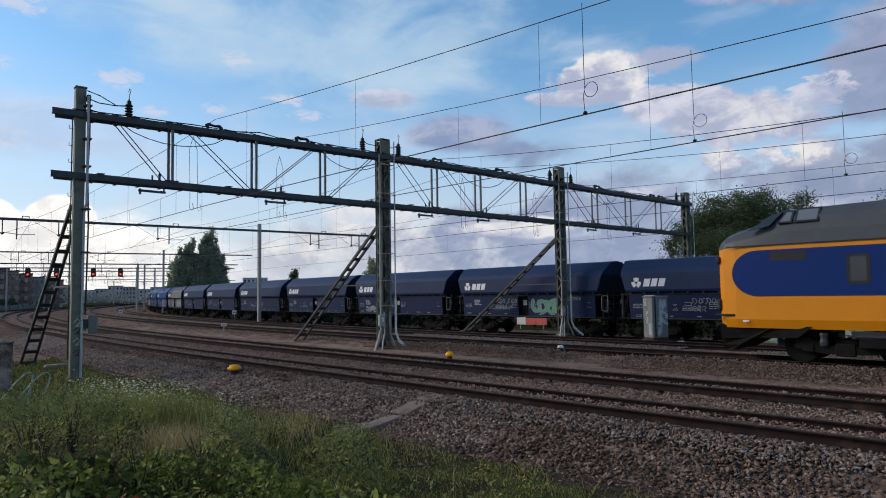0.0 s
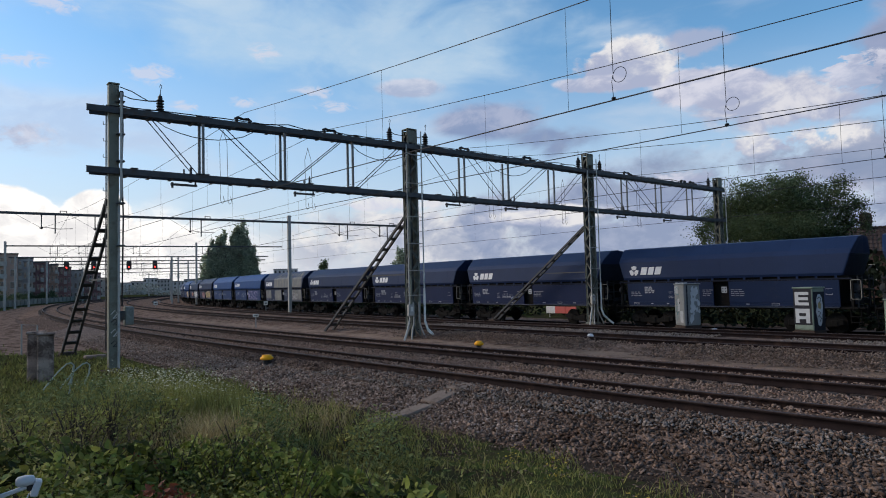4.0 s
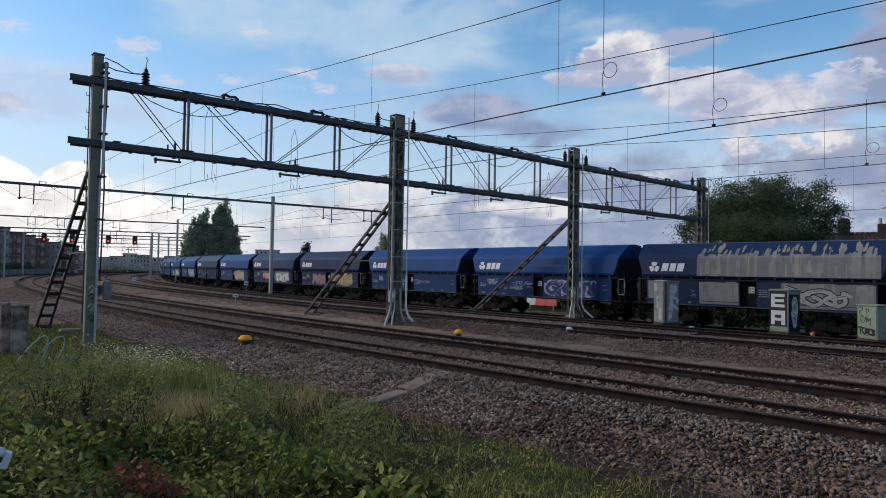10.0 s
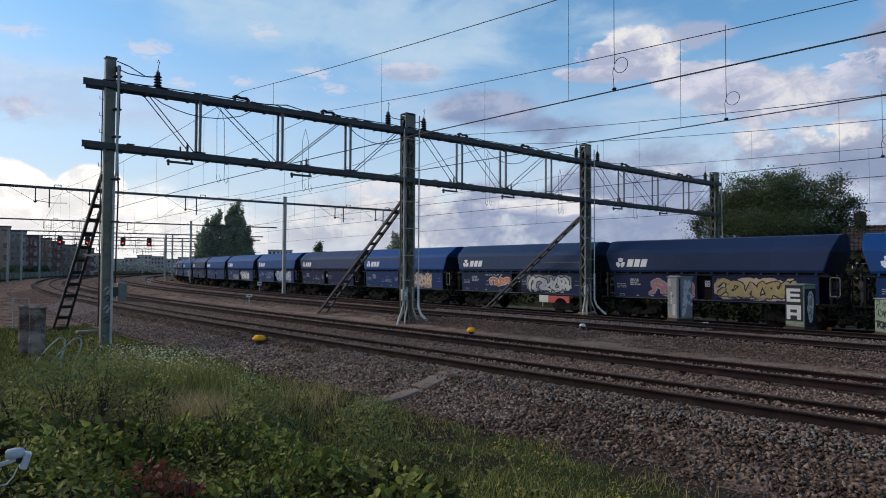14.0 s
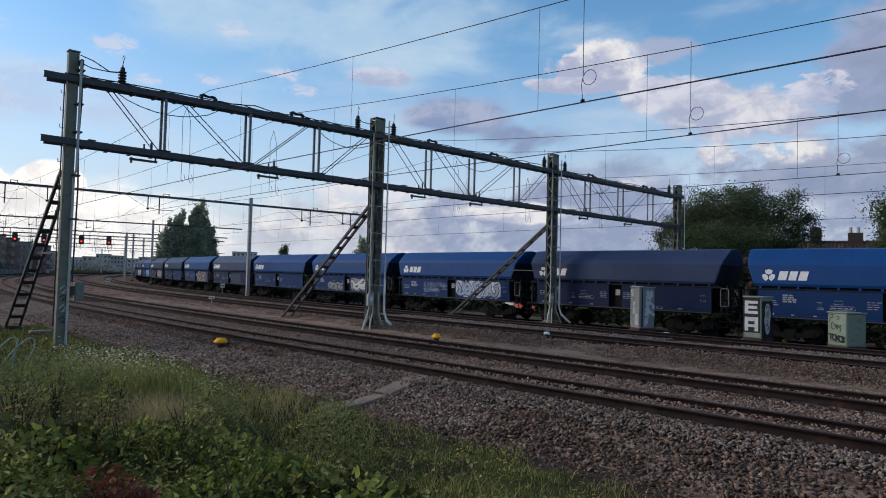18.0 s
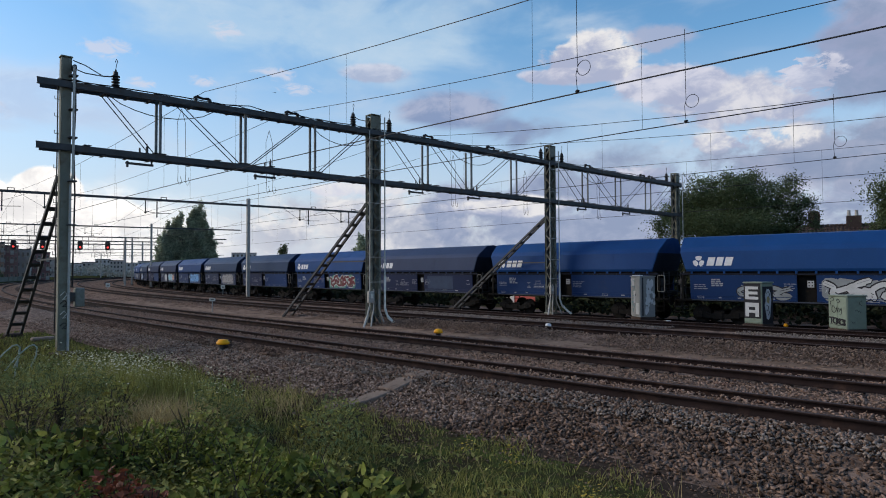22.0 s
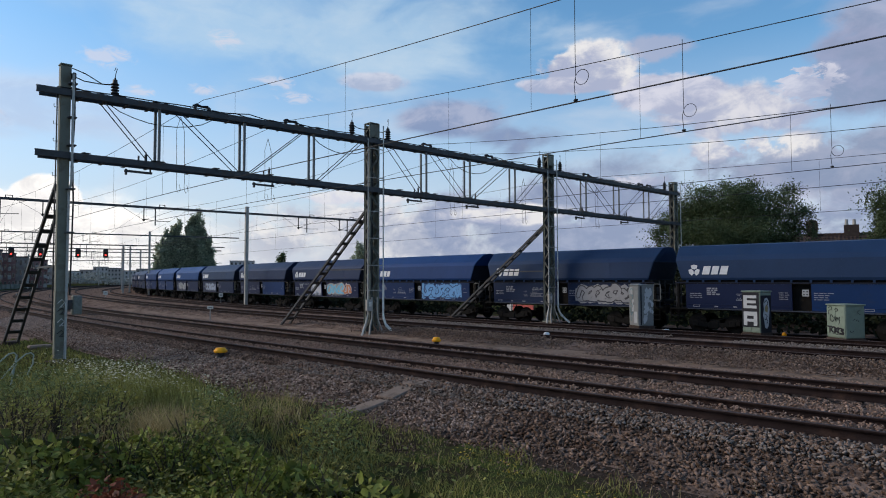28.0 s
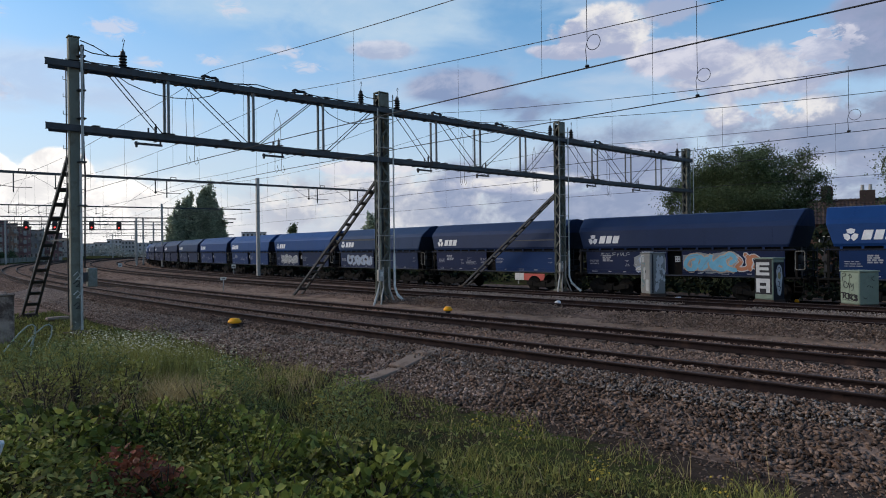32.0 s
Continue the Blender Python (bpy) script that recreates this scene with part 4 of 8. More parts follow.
def emblem():
    """A plain three-lobed mark and three plain slanted blocks stand for the owner's logo."""
    g = Geo()
    put = lambda u, v, d: (u, -1.452 - d + 0.05 * (v - 2.72) / 0.85, v)
    c = (-4.84, 3.09)
    for k in range(3):
        a = math.pi / 2 + k * 2 * math.pi / 3
        o = [(0.10, -0.15), (0.28, -0.20), (0.34, 0.0), (0.28, 0.20), (0.10, 0.15), (0.05, 0.0)]
        g.prism([(c[0] + (p * math.cos(a) - q * math.sin(a)) * 0.84, c[1] + (p * math.sin(a) + q * math.cos(a)) * 0.84) for p, q in o], 0.002, 0.006, put)
    z0, z1 = 2.88, 3.29
    for x, w in ((-4.45, 0.35), (-4.01, 0.32), (-3.60, 0.35)):
        g.prism([(x + 0.1, z1), (x + 0.1 + w, z1), (x + w, z0), (x, z0)], 0.002, 0.006, put)
    return g.mesh("emblem", [white_paint])


def bogie_mesh():
    g = Geo()
    for s in (-1, 1):
        g.prism([(-1.25, 0.62), (-0.9, 0.72), (-0.45, 0.5), (0.45, 0.5), (0.9, 0.72), (1.25, 0.62), (1.25, 0.42), (0.5, 0.28), (-0.5, 0.28), (-1.25, 0.42)], 0.0, 0.12, lambda u, v, d, s=s: (u, s * (0.98 + d), v))
        for x in (-0.9, 0.9):
            g.box((x, s * 1.06, 0.46), (0.3, 0.14, 0.3), bev=0.03)
        g.box((0, s * 1.08, 0.4), (0.5, 0.12, 0.34), bev=0.03)
    g.box((0, 0, 0.55), (0.5, 1.9, 0.2))
    return g.mesh("bogie_frame", [under_black])


def wheel_mesh():
    g = Geo()
    for s in (-1, 1):
        g.lathe((0, s * 0.75, 0.46), [(0.46, -0.07), (0.46, 0.05), (0.44, 0.07), (0.36, 0.06), (0.34, 0.02), (0.14, 0.02), (0.12, 0.07)], 20, "y")
    g.tube([(0, -0.9, 0.46), (0, 0.9, 0.46)], 0.08, 8)
    return g.mesh("wheelset", [under_black])


def chassis_mesh():
    g = Geo()
    g.box((0, 0, 2.5), (11.3, 2.55, 0.2)).box((0, 0, 1.16), (11.6, 0.5, 0.2))
    for s in (-1, 1):
        g.box((0, s * 1.26, 1.17), (11.9, 0.10, 0.09))
        for x in (-5.75, 5.75):
            g.box((x, s * 1.2, 1.75), (0.1, 0.1, 1.4))
    # inner hopper chutes between the bogies
    for x in (-1.4, 1.4):
        g.loft([[(x - 1.2, -1.2, 1.22), (x + 1.2, -1.2, 1.22), (x + 1.2, 1.2, 1.22), (x - 1.2, 1.2, 1.22)], [(x - 0.8, -0.9, 1.08), (x + 0.8, -0.9, 1.08), (x + 0.8, 0.9, 1.08), (x - 0.8, 0.9, 1.08)]])
    g.box((0, 0, 1.81), (10.0, 2.2, 1.18))
    # sloping hopper floor over either platform
    for s in (-1, 1):
        g.loft([[(s * 5.45, -1.3, 2.6), (s * 5.45, 1.3, 2.6), (s * 5.25, 1.3, 2.6), (s * 5.25, -1.3, 2.6)], [(s * 4.95, -1.22, 1.1), (s * 4.95, 1.22, 1.1), (s * 4.75, 1.22, 1.1), (s * 4.75, -1.22, 1.1)]])
        g.box((s * 5.75, 0, 1.16), (0.9, 2.5, 0.06))
    return g.mesh("chassis", [under_black])


END = [p for p in UP if p[1] <= 3.57]


def end_frame(s):
    """Platform rails, ladder, brake box and hoses at one end of a wagon."""
    g = Geo()
    for y in (-1.05, -0.45, 0.5, 1.1):
        g.box((s * 5.93, y, 1.85), (0.05, 0.05, 1.45))
    for z in (1.5, 1.95, 2.4):
        g.box((s * 5.95, 0, z), (0.04, 2.3, 0.045))
    for k in range(7):
        g.box((s * 5.97, -0.75, 1.3 + 0.2 * k), (0.03, 0.55, 0.03))
    g.box((s * 5.78, -0.9, 1.62), (0.3, 0.5, 0.35), bev=0.03)
    g.box((s * 5.70, 0.3, 1.45), (0.34, 0.7, 0.25), bev=0.03)
    g.lathe((s * 5.86, -1.1, 2.05), [(0.04, 0.0), (0.2, 0.02), (0.2, 0.06), (0.05, 0.08)], 14, "y")
    for y in (-0.35, 0.4):
        g.tube([(s * 6.0, y, 1.1), (s * 6.2, y, 0.8), (s * 6.35, y, 0.75)], 0.03, 6)
    return g.mesh("end_frame", [end_grey])


end_grey = material("end_grey", (0.032, 0.034, 0.038), 0.7, 0.1, 0.3, 4.0, 0.2, (0.04, 0.03, 0.022), 0.3)


def end_gear(x):
    g = Geo()
    d = 1 if x > 0 else -1
    for s in (-1, 1):
        g.lathe((x + d * 0.0, s * 0.875, 1.06), [(0.10, -0.1), (0.10, 0.22), (0.22, 0.24), (0.22, 0.28)] if d > 0 else [(0.22, -0.28), (0.22, -0.24), (0.10, -0.22), (0.10, 0.1)], 12, "x")
    g.box((x + d * 0.1, 0, 1.06), (0.7, 0.16, 0.2))
    return g.mesh("buffer_gear", [under_black])


def ladder_mesh(x, s):
    y = s * 1.38
    return Geo().tube([(x - 0.2, y, 1.62), (x - 0.2, y, 2.34), (x - 0.16, y, 2.40), (x + 0.16, y, 2.40), (x + 0.2, y, 2.34), (x + 0.2, y, 1.62), (x + 0.16, y, 1.56), (x - 0.16, y, 1.56), (x - 0.2, y, 1.62)], 0.016, 6).mesh("handrail", [rail_grey])


def step_mesh(x, s):
    g = Geo()
    y = s * 1.38
    for z in (0.55, 0.8):
        g.box((x, y, z), (0.42, 0.2, 0.03))
    for dx in (-0.2, 0.2):
        g.box((x + dx, y, 0.8), (0.03, 0.05, 0.6))
    return g.mesh("foot_step", [under_black])


def wash(seed, x0, x1, z0, z1, mats, upper):
    """A chalky coat with a ragged edge and thin upright streaks washed down over it."""
    rng = random.Random(seed)
    g = Geo()

    def put(u, v, d):
        if upper:
            y = -1.452 + 0.052 * (v - 2.72) / 0.85 if v <= 3.57 else -1.40 + (v - 3.57) * 0.18 / 0.23 if v <= 3.8 else -1.22 + (v - 3.8) * 0.6 / 0.52
            return (u, y - d, v + d * 0.4)
        return (u, -1.40 + 0.07 * (2.42 - v) / 1.36 - d, v)

    def strip(xa, xb, lo, hi, d, mi, taper=1.0):
        cuts = [lo] + [c for c in (3.57, 3.8) if upper and lo + 0.03 < c < hi - 0.03] + [hi]
        for a, b in zip(cuts, cuts[1:]):
            f = taper if b == hi else 1.0
            m = (xa + xb) / 2
            g.add([put(xa, a, d), put(xb, a, d), put(m + (xb - m) * f, b, d), put(m + (xa - m) * f, b, d)], [(0, 1, 2, 3)], mi)

    x = x0
    while x < x1:
        w = min(rng.uniform(0.1, 0.5), x1 - x)
        strip(x, x + w, z0, z1 - (0.30 if upper else 0.05) * rng.random() * (z1 - z0) * (0.5 if upper else 1.0), 0.004, 2 if upper else rng.choice((0, 0, 2)))
        x += w
    n = int((x1 - x0) * (13 if upper else 7))
    for k in range(n):
        x, w = rng.uniform(x0, x1 - 0.25), rng.choice((0.03, 0.07, 0.13, 0.22)) * rng.uniform(0.7, 1.3)
        hi = z0 + (z1 - z0) * rng.uniform(0.35, 1.0 if not upper else 1.25)
        lo = z0 if rng.random() < 0.5 else z0 + (hi - z0) * rng.uniform(0.0, 0.6)
        strip(x, x + w, lo, min(hi, 4.28 if upper else 2.4), 0.006 + 0.000015 * k, rng.choice((0, 0, 1, 2, 2)), rng.uniform(0.3, 1.0))
    if upper:
        for k in range(34):
            u, v, r = rng.uniform(x0, x1 - 0.2), rng.uniform(3.84, 4.1), rng.uniform(0.06, 0.2)
            o = [(u + 0.6 * r * rng.uniform(0.4, 1.2) * math.cos(a), min(max(v + 1.6 * r * rng.uniform(0.4, 1.3) * math.sin(a), 3.82), 4.3)) for a in np.linspace(0, 5.5, 8)]
            g.prism(o, 0.012, 0.0125 + 0.0001 * k, put, rng.choice((0, 1, 1)))
    return g.mesh("paint_streaks", list(mats))


def valve_plate():
    g = Geo().box((0.16, -1.36, 2.02), (0.27, 0.02, 0.30), bev=0.005)
    for i in (-1, 1):
        for j in (-1, 1):
            g.box((0.16 + i * 0.065, -1.372, 2.02 + j * 0.07), (0.055, 0.006, 0.055), mi=1)
    return g.mesh("valve_plate", [plate_pale, under_black])


plate_pale = material("plate_pale", (0.34, 0.35, 0.36), 0.6, 0, 0.2, 6.0, 0.05)


def data_texts(seed):
    """Small unreadable service lettering, as bars."""
    rng = random.Random(seed)
    g = Geo()

    def bar(x, z, w, hh):
        y = -1.40 + 0.07 * (2.42 - z) / 1.36 - 0.003
        g.add([(x, y, z), (x + w, y, z), (x + w, y - 0.003, z + hh), (x, y - 0.003, z + hh)], [(0, 1, 2, 3)])

    def framed(x, z, w, hh):
        bar(x, z, w, 0.02), bar(x, z + hh, w, 0.02), bar(x, z, 0.02, hh), bar(x + w, z, 0.02, hh + 0.02)

    def words(x, z, rows, w, hh=0.05):
        for k in range(rows):
            u = x
            while u < x + w * rng.uniform(0.7, 1.0):
                step = rng.uniform(0.08, 0.24)
                bar(u, z - 0.095 * k, step, hh)
                u += step + 0.045

    words(-5.1, 1.92, 3, 0.6, 0.035)
    words(-4.25, 2.16, 4, 0.55, 0.07)
    words(-0.95, 2.0, 4, 0.45, 0.03), words(0.5, 2.0, 4, 0.6, 0.03)
    framed(-2.85, 1.62, 0.24, 0.30), framed(-2.79, 1.68, 0.12, 0.18)
    framed(-2.35, 1.62, 0.95, 0.17), words(-2.3, 1.68, 1, 0.85, 0.05)
    framed(-2.2, 1.86, 0.34, 0.16), framed(-4.95, 1.28, 0.3, 0.08)
    framed(4.75, 1.75, 0.26, 0.26), framed(2.4, 1.27, 0.34, 0.08)
    for x in (-3.9, -3.0, -1.6, 1.2, 3.6):
        bar(x, 1.29, rng.uniform(0.1, 0.3), 0.05)
    return g.mesh("service_lettering", [dim_paint])


# skeletons of interlocking sprayed strokes in a unit box
SHAPES = [[[(0.0, 0.25), (0.25, 0.95), (0.6, 0.7), (0.45, 0.15), (0.95, 0.4)]], [[(0.05, 0.9), (0.35, 0.2), (0.7, 0.85), (1.0, 0.1)], [(0.1, 0.3), (0.5, 0.05)]],
          [[(0.9, 0.95), (0.3, 0.8), (0.1, 0.35), (0.5, 0.02), (0.85, 0.3), (0.5, 0.5)]], [[(0.0, 0.05), (0.5, 0.3), (0.3, 0.75), (0.85, 1.0)], [(0.55, 0.6), (1.0, 0.35)]],
          [[(0.15, 1.0), (0.05, 0.4), (0.45, 0.1), (0.75, 0.5), (0.5, 0.8), (0.95, 0.95)]], [[(0.0, 0.6), (0.4, 0.95), (0.9, 0.7), (0.6, 0.35), (1.0, 0.05)], [(0.1, 0.1), (0.4, 0.4)]],
          [[(0.05, 0.15), (0.35, 0.5), (0.1, 0.85), (0.6, 0.95), (0.95, 0.55), (0.7, 0.05)]]]


def graffiti(seed, x0, x1, z0, z1, style, upper=False):
    """A row of fat outlined shapes over a lobed ground coat, or a quick thin scrawl where there is one colour only."""
    rng = random.Random(seed)
    fill, line, back = style
    z0 = max(z0, 1.25)
    g = Geo()

    def put(u, v, d):
        if upper:
            return (u, -1.452 + 0.05 * (v - 2.72) / 0.85 - d, v)
        return (u, -1.40 + 0.07 * (2.42 - v) / 1.36 - d, v)

    def ribbon(pts, w, d, mi):
        pts = [(min(max(u, x0 + w), x1 - w), min(max(v, z0 + w), z1 - w * 0.5)) for u, v in pts]
        q = [pts[0]]
        for k in range(len(pts) - 1):
            a, b, c, e = pts[max(k - 1, 0)], pts[k], pts[k + 1], pts[min(k + 2, len(pts) - 1)]
            q += [tuple(0.5 * (2 * b[i] + (c[i] - a[i]) * u + (2 * a[i] - 5 * b[i] + 4 * c[i] - e[i]) * u * u + (3 * b[i] - a[i] - 3 * c[i] + e[i]) * u ** 3) for i in (0, 1)) for u in (0.25, 0.5, 0.75)] + [c]
        left, right = [], []
        for k, (u, v) in enumerate(q):
            a, b = q[max(k - 1, 0)], q[min(k + 1, len(q) - 1)]
            du, dv = b[0] - a[0], b[1] - a[1]
            ln = math.hypot(du, dv) or 1.0
            left.append((u - dv / ln * w, v + du / ln * w))
            right.append((u + dv / ln * w, v - du / ln * w))
        for k in range(len(q) - 1):
            g.add([put(*left[k], d), put(*left[k + 1], d), put(*right[k + 1], d), put(*right[k], d)], [(0, 1, 2, 3)], mi)
        for e, f in ((q[0], q[1]), (q[-1], q[-2])):
            du, dv = e[0] - f[0], e[1] - f[1]
            ln = math.hypot(du, dv) or 1.0
            o = [put(e[0] - dv / ln * w, e[1] + du / ln * w, d), put(e[0] + du / ln * w * 0.8, e[1] + dv / ln * w * 0.8, d), put(e[0] + dv / ln * w, e[1] - du / ln * w, d)]
            g.add(o, [(0, 1, 2)], mi)

    def lobes(u, v, r, d, mi):
        o = [(min(max(u + r * rng.uniform(0.75, 1.2) * math.cos(a), x0), x1), min(max(v + r * rng.uniform(0.6, 1.0) * math.sin(a), z0), z1)) for a in np.linspace(0, 2 * math.pi, 15)[:-1]]
        g.prism(o, d, d + 0.0004, put, mi)

    hh = z1 - z0
    fat = back is not None or fill is not line
    if not fat:
        # two quick lines of handwriting
        for row in range(2 if hh > 0.7 else 1):
            x, base = x0, z0 + hh * (0.55 if row == 0 else 0.1)
            while x < x1 - 0.15 - 0.5 * row:
                w = rng.uniform(0.16, 0.34)
                for sk in rng.choice(SHAPES):
                    ribbon([(x + (u + 0.25 * v) * w + rng.uniform(-0.02, 0.02), base + v * hh * 0.36 + rng.uniform(-0.03, 0.03)) for u, v in sk], rng.uniform(0.012, 0.02), 0.006 + 0.0004 * row, 0)
                x += w * 1.25
        return g.mesh("graffiti", [fill, line, fill])
    if back:
        n = int((x1 - x0) / 0.3)
        for k in range(n):
            lobes(x0 + 0.3 + (x1 - x0 - 0.6) * k / max(1, n - 1), z0 + hh * rng.uniform(0.42, 0.58), hh * rng.uniform(0.42, 0.6), 0.003 + 0.00005 * k, 2)
    letters, x = [], x0 + 0.1
    while x < x1 - 0.45:
        w = min(rng.uniform(0.62, 0.95), x1 - 0.08 - x)
        tip = rng.uniform(-0.12, 0.16)
        lift, tall = z0 + hh * rng.uniform(0.10, 0.18), hh * rng.uniform(0.66, 0.76)
        flip = rng.random() < 0.5
        for sk in rng.choice(SHAPES):
            sk = [(u, 1 - v) for u, v in sk] if flip else sk
            letters.append([(x + u * w * 1.15 + tip * v + rng.uniform(-0.06, 0.06), lift + v * tall + rng.uniform(-0.05, 0.05)) for u, v in sk])
        x += w * rng.uniform(0.62, 0.8)
    thick = 0.085 + 0.02 * (back is not None)
    d = 0.0055
    for grow, mi in ((1.55, 1), (1.0, 0)):
        for pts in letters:
            ribbon(pts, thick * grow, d, mi)
            d += 0.00004
    # highlights, drips and arrows over the edges
    for pts in letters[::2]:
        ribbon([(u + 0.02, v + 0.03) for u, v in pts[:2]], 0.012, d + 0.0006, 2 if back else 1)
    for k in range(int((x1 - x0) * 2.2)):
        u, v = rng.uniform(x0 + 0.1, x1 - 0.2), rng.uniform(z0 + 0.12, z1 - 0.25)
        ribbon([(u, v), (u + rng.uniform(-0.12, 0.18), v + rng.uniform(0.04, 0.16))], 0.014, d + 0.0009, rng.choice((0, 1, 1)))
    return g.mesh("graffiti", [fill, line, back or fill])


def spray(name, c):
    return material("spray_" + name, c, 0.7, 0, 0.2, 2.5, 0.05)


sp_white, sp_grey, sp_black = spray("white", (0.46, 0.47, 0.475)), spray("grey", (0.22, 0.24, 0.25)), spray("black", (0.02, 0.02, 0.025))
sp_green, sp_tan, sp_purple = spray("green", (0.10, 0.26, 0.18)), spray("tan", (0.42, 0.32, 0.23)), spray("purple", (0.22, 0.20, 0.36))
sp_pink, sp_yellow, sp_cyan = spray("pink", (0.27, 0.125, 0.13)), spray("yellow", (0.32, 0.25, 0.12)), spray("cyan", (0.15, 0.38, 0.52))
sp_pale = spray("pale_blue", (0.26, 0.32, 0.42))
sp_orange, sp_maroon, sp_navy, sp_lilac = spray("orange", (0.42, 0.17, 0.09)), spray("maroon", (0.12, 0.03, 0.035)), spray("navy", (0.02, 0.04, 0.11)), spray("lilac", (0.30, 0.28, 0.42))
sp_silver, sp_silver_dark, sp_sky = spray("silver", (0.26, 0.26, 0.27)), spray("silver_dark", (0.05, 0.05, 0.055)), spray("sky", (0.13, 0.30, 0.55))
L_PANEL, R_PANEL = (-5.3, -0.40), (0.40, 5.3)


def hopper_wagon(k, paint, low=None, low2=None, tags=()):
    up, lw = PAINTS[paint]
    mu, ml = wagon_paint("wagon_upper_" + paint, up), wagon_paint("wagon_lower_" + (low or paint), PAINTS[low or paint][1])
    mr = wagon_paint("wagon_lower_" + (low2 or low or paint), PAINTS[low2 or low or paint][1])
    words = {"navy": "dark navy", "blue": "bright blue", "mid": "medium blue", "grey": "faded grey", "slate": "greyish navy"}[paint]
    t = thing("hopper_wagon", words + " covered hopper wagon" + (" with sprayed graffiti" if tags else " with a white mark") + " rolling on rails", "freight wagon", group="goods train")
    part("body", kept(("up", paint), lambda: upper_body(mu)), None, t)
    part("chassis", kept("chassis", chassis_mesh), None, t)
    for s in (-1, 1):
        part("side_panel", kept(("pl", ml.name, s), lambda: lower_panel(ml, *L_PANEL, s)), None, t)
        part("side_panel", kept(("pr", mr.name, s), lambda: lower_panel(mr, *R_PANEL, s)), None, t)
    for s in (-1, 1):
        part("end_wall", kept(("end", s), lambda: Geo().loft([[(s * (end_x(z) + 0.002), y * 0.98, z) for y, z in END], [(s * (end_x(z) + 0.014), y * 0.97, z - 0.01) for y, z in END]]).mesh("end_wall", [wagon_shaded])), None, t)
        part("end_frame", kept(("frame", s), lambda: end_frame(s)), None, t)
        part("buffer_gear", kept(("buf", s), lambda: end_gear(s * 5.98)), None, t)
        part("handrail", kept(("lad", s), lambda: ladder_mesh(s * 5.95, -s)), None, t)
        for q in (-1, 1):
            part("foot_step", kept(("step", s, q), lambda: step_mesh(s * 5.9, q)), None, t)
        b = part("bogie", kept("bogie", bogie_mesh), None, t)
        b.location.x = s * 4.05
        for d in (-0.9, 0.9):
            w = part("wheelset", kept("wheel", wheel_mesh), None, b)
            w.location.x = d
    for s in (-1, 1):
        part("sill", kept(("sill", s), lambda: Geo().box((0, s * 1.33, 1.185), (10.5, 0.03, 0.05)).mesh("sill", [sill_paint])), None, t)
    part("emblem", kept("emblem", emblem), None, t, "white three-lobed mark and slanted blocks")
    part("service_lettering", kept(("txt", k % 3), lambda: data_texts(k % 3)), None, t)["kind"] = "stuff"
    part("valve_plate", kept("valve", valve_plate), None, t, "pale plate with four dark dots")
    # this strip's dark colour stands for the shadow gap under the lid
    part("rub_rail", kept("rub", lambda: Geo().box((0, -1.405, 2.47), (11.6, 0.05, 0.05)).box((0, 1.405, 2.47), (11.6, 0.05, 0.05)).mesh("rub_rail", [wagon_shaded])), None, t)
    for n, (x0, x1, z0, z1, style, upper) in enumerate(tags):
        part("graffiti", graffiti(k * 10 + n, x0, x1, z0, z1, style, upper), None, t, "sprayed graffiti in tangled strokes")["kind"] = "stuff"
    return t


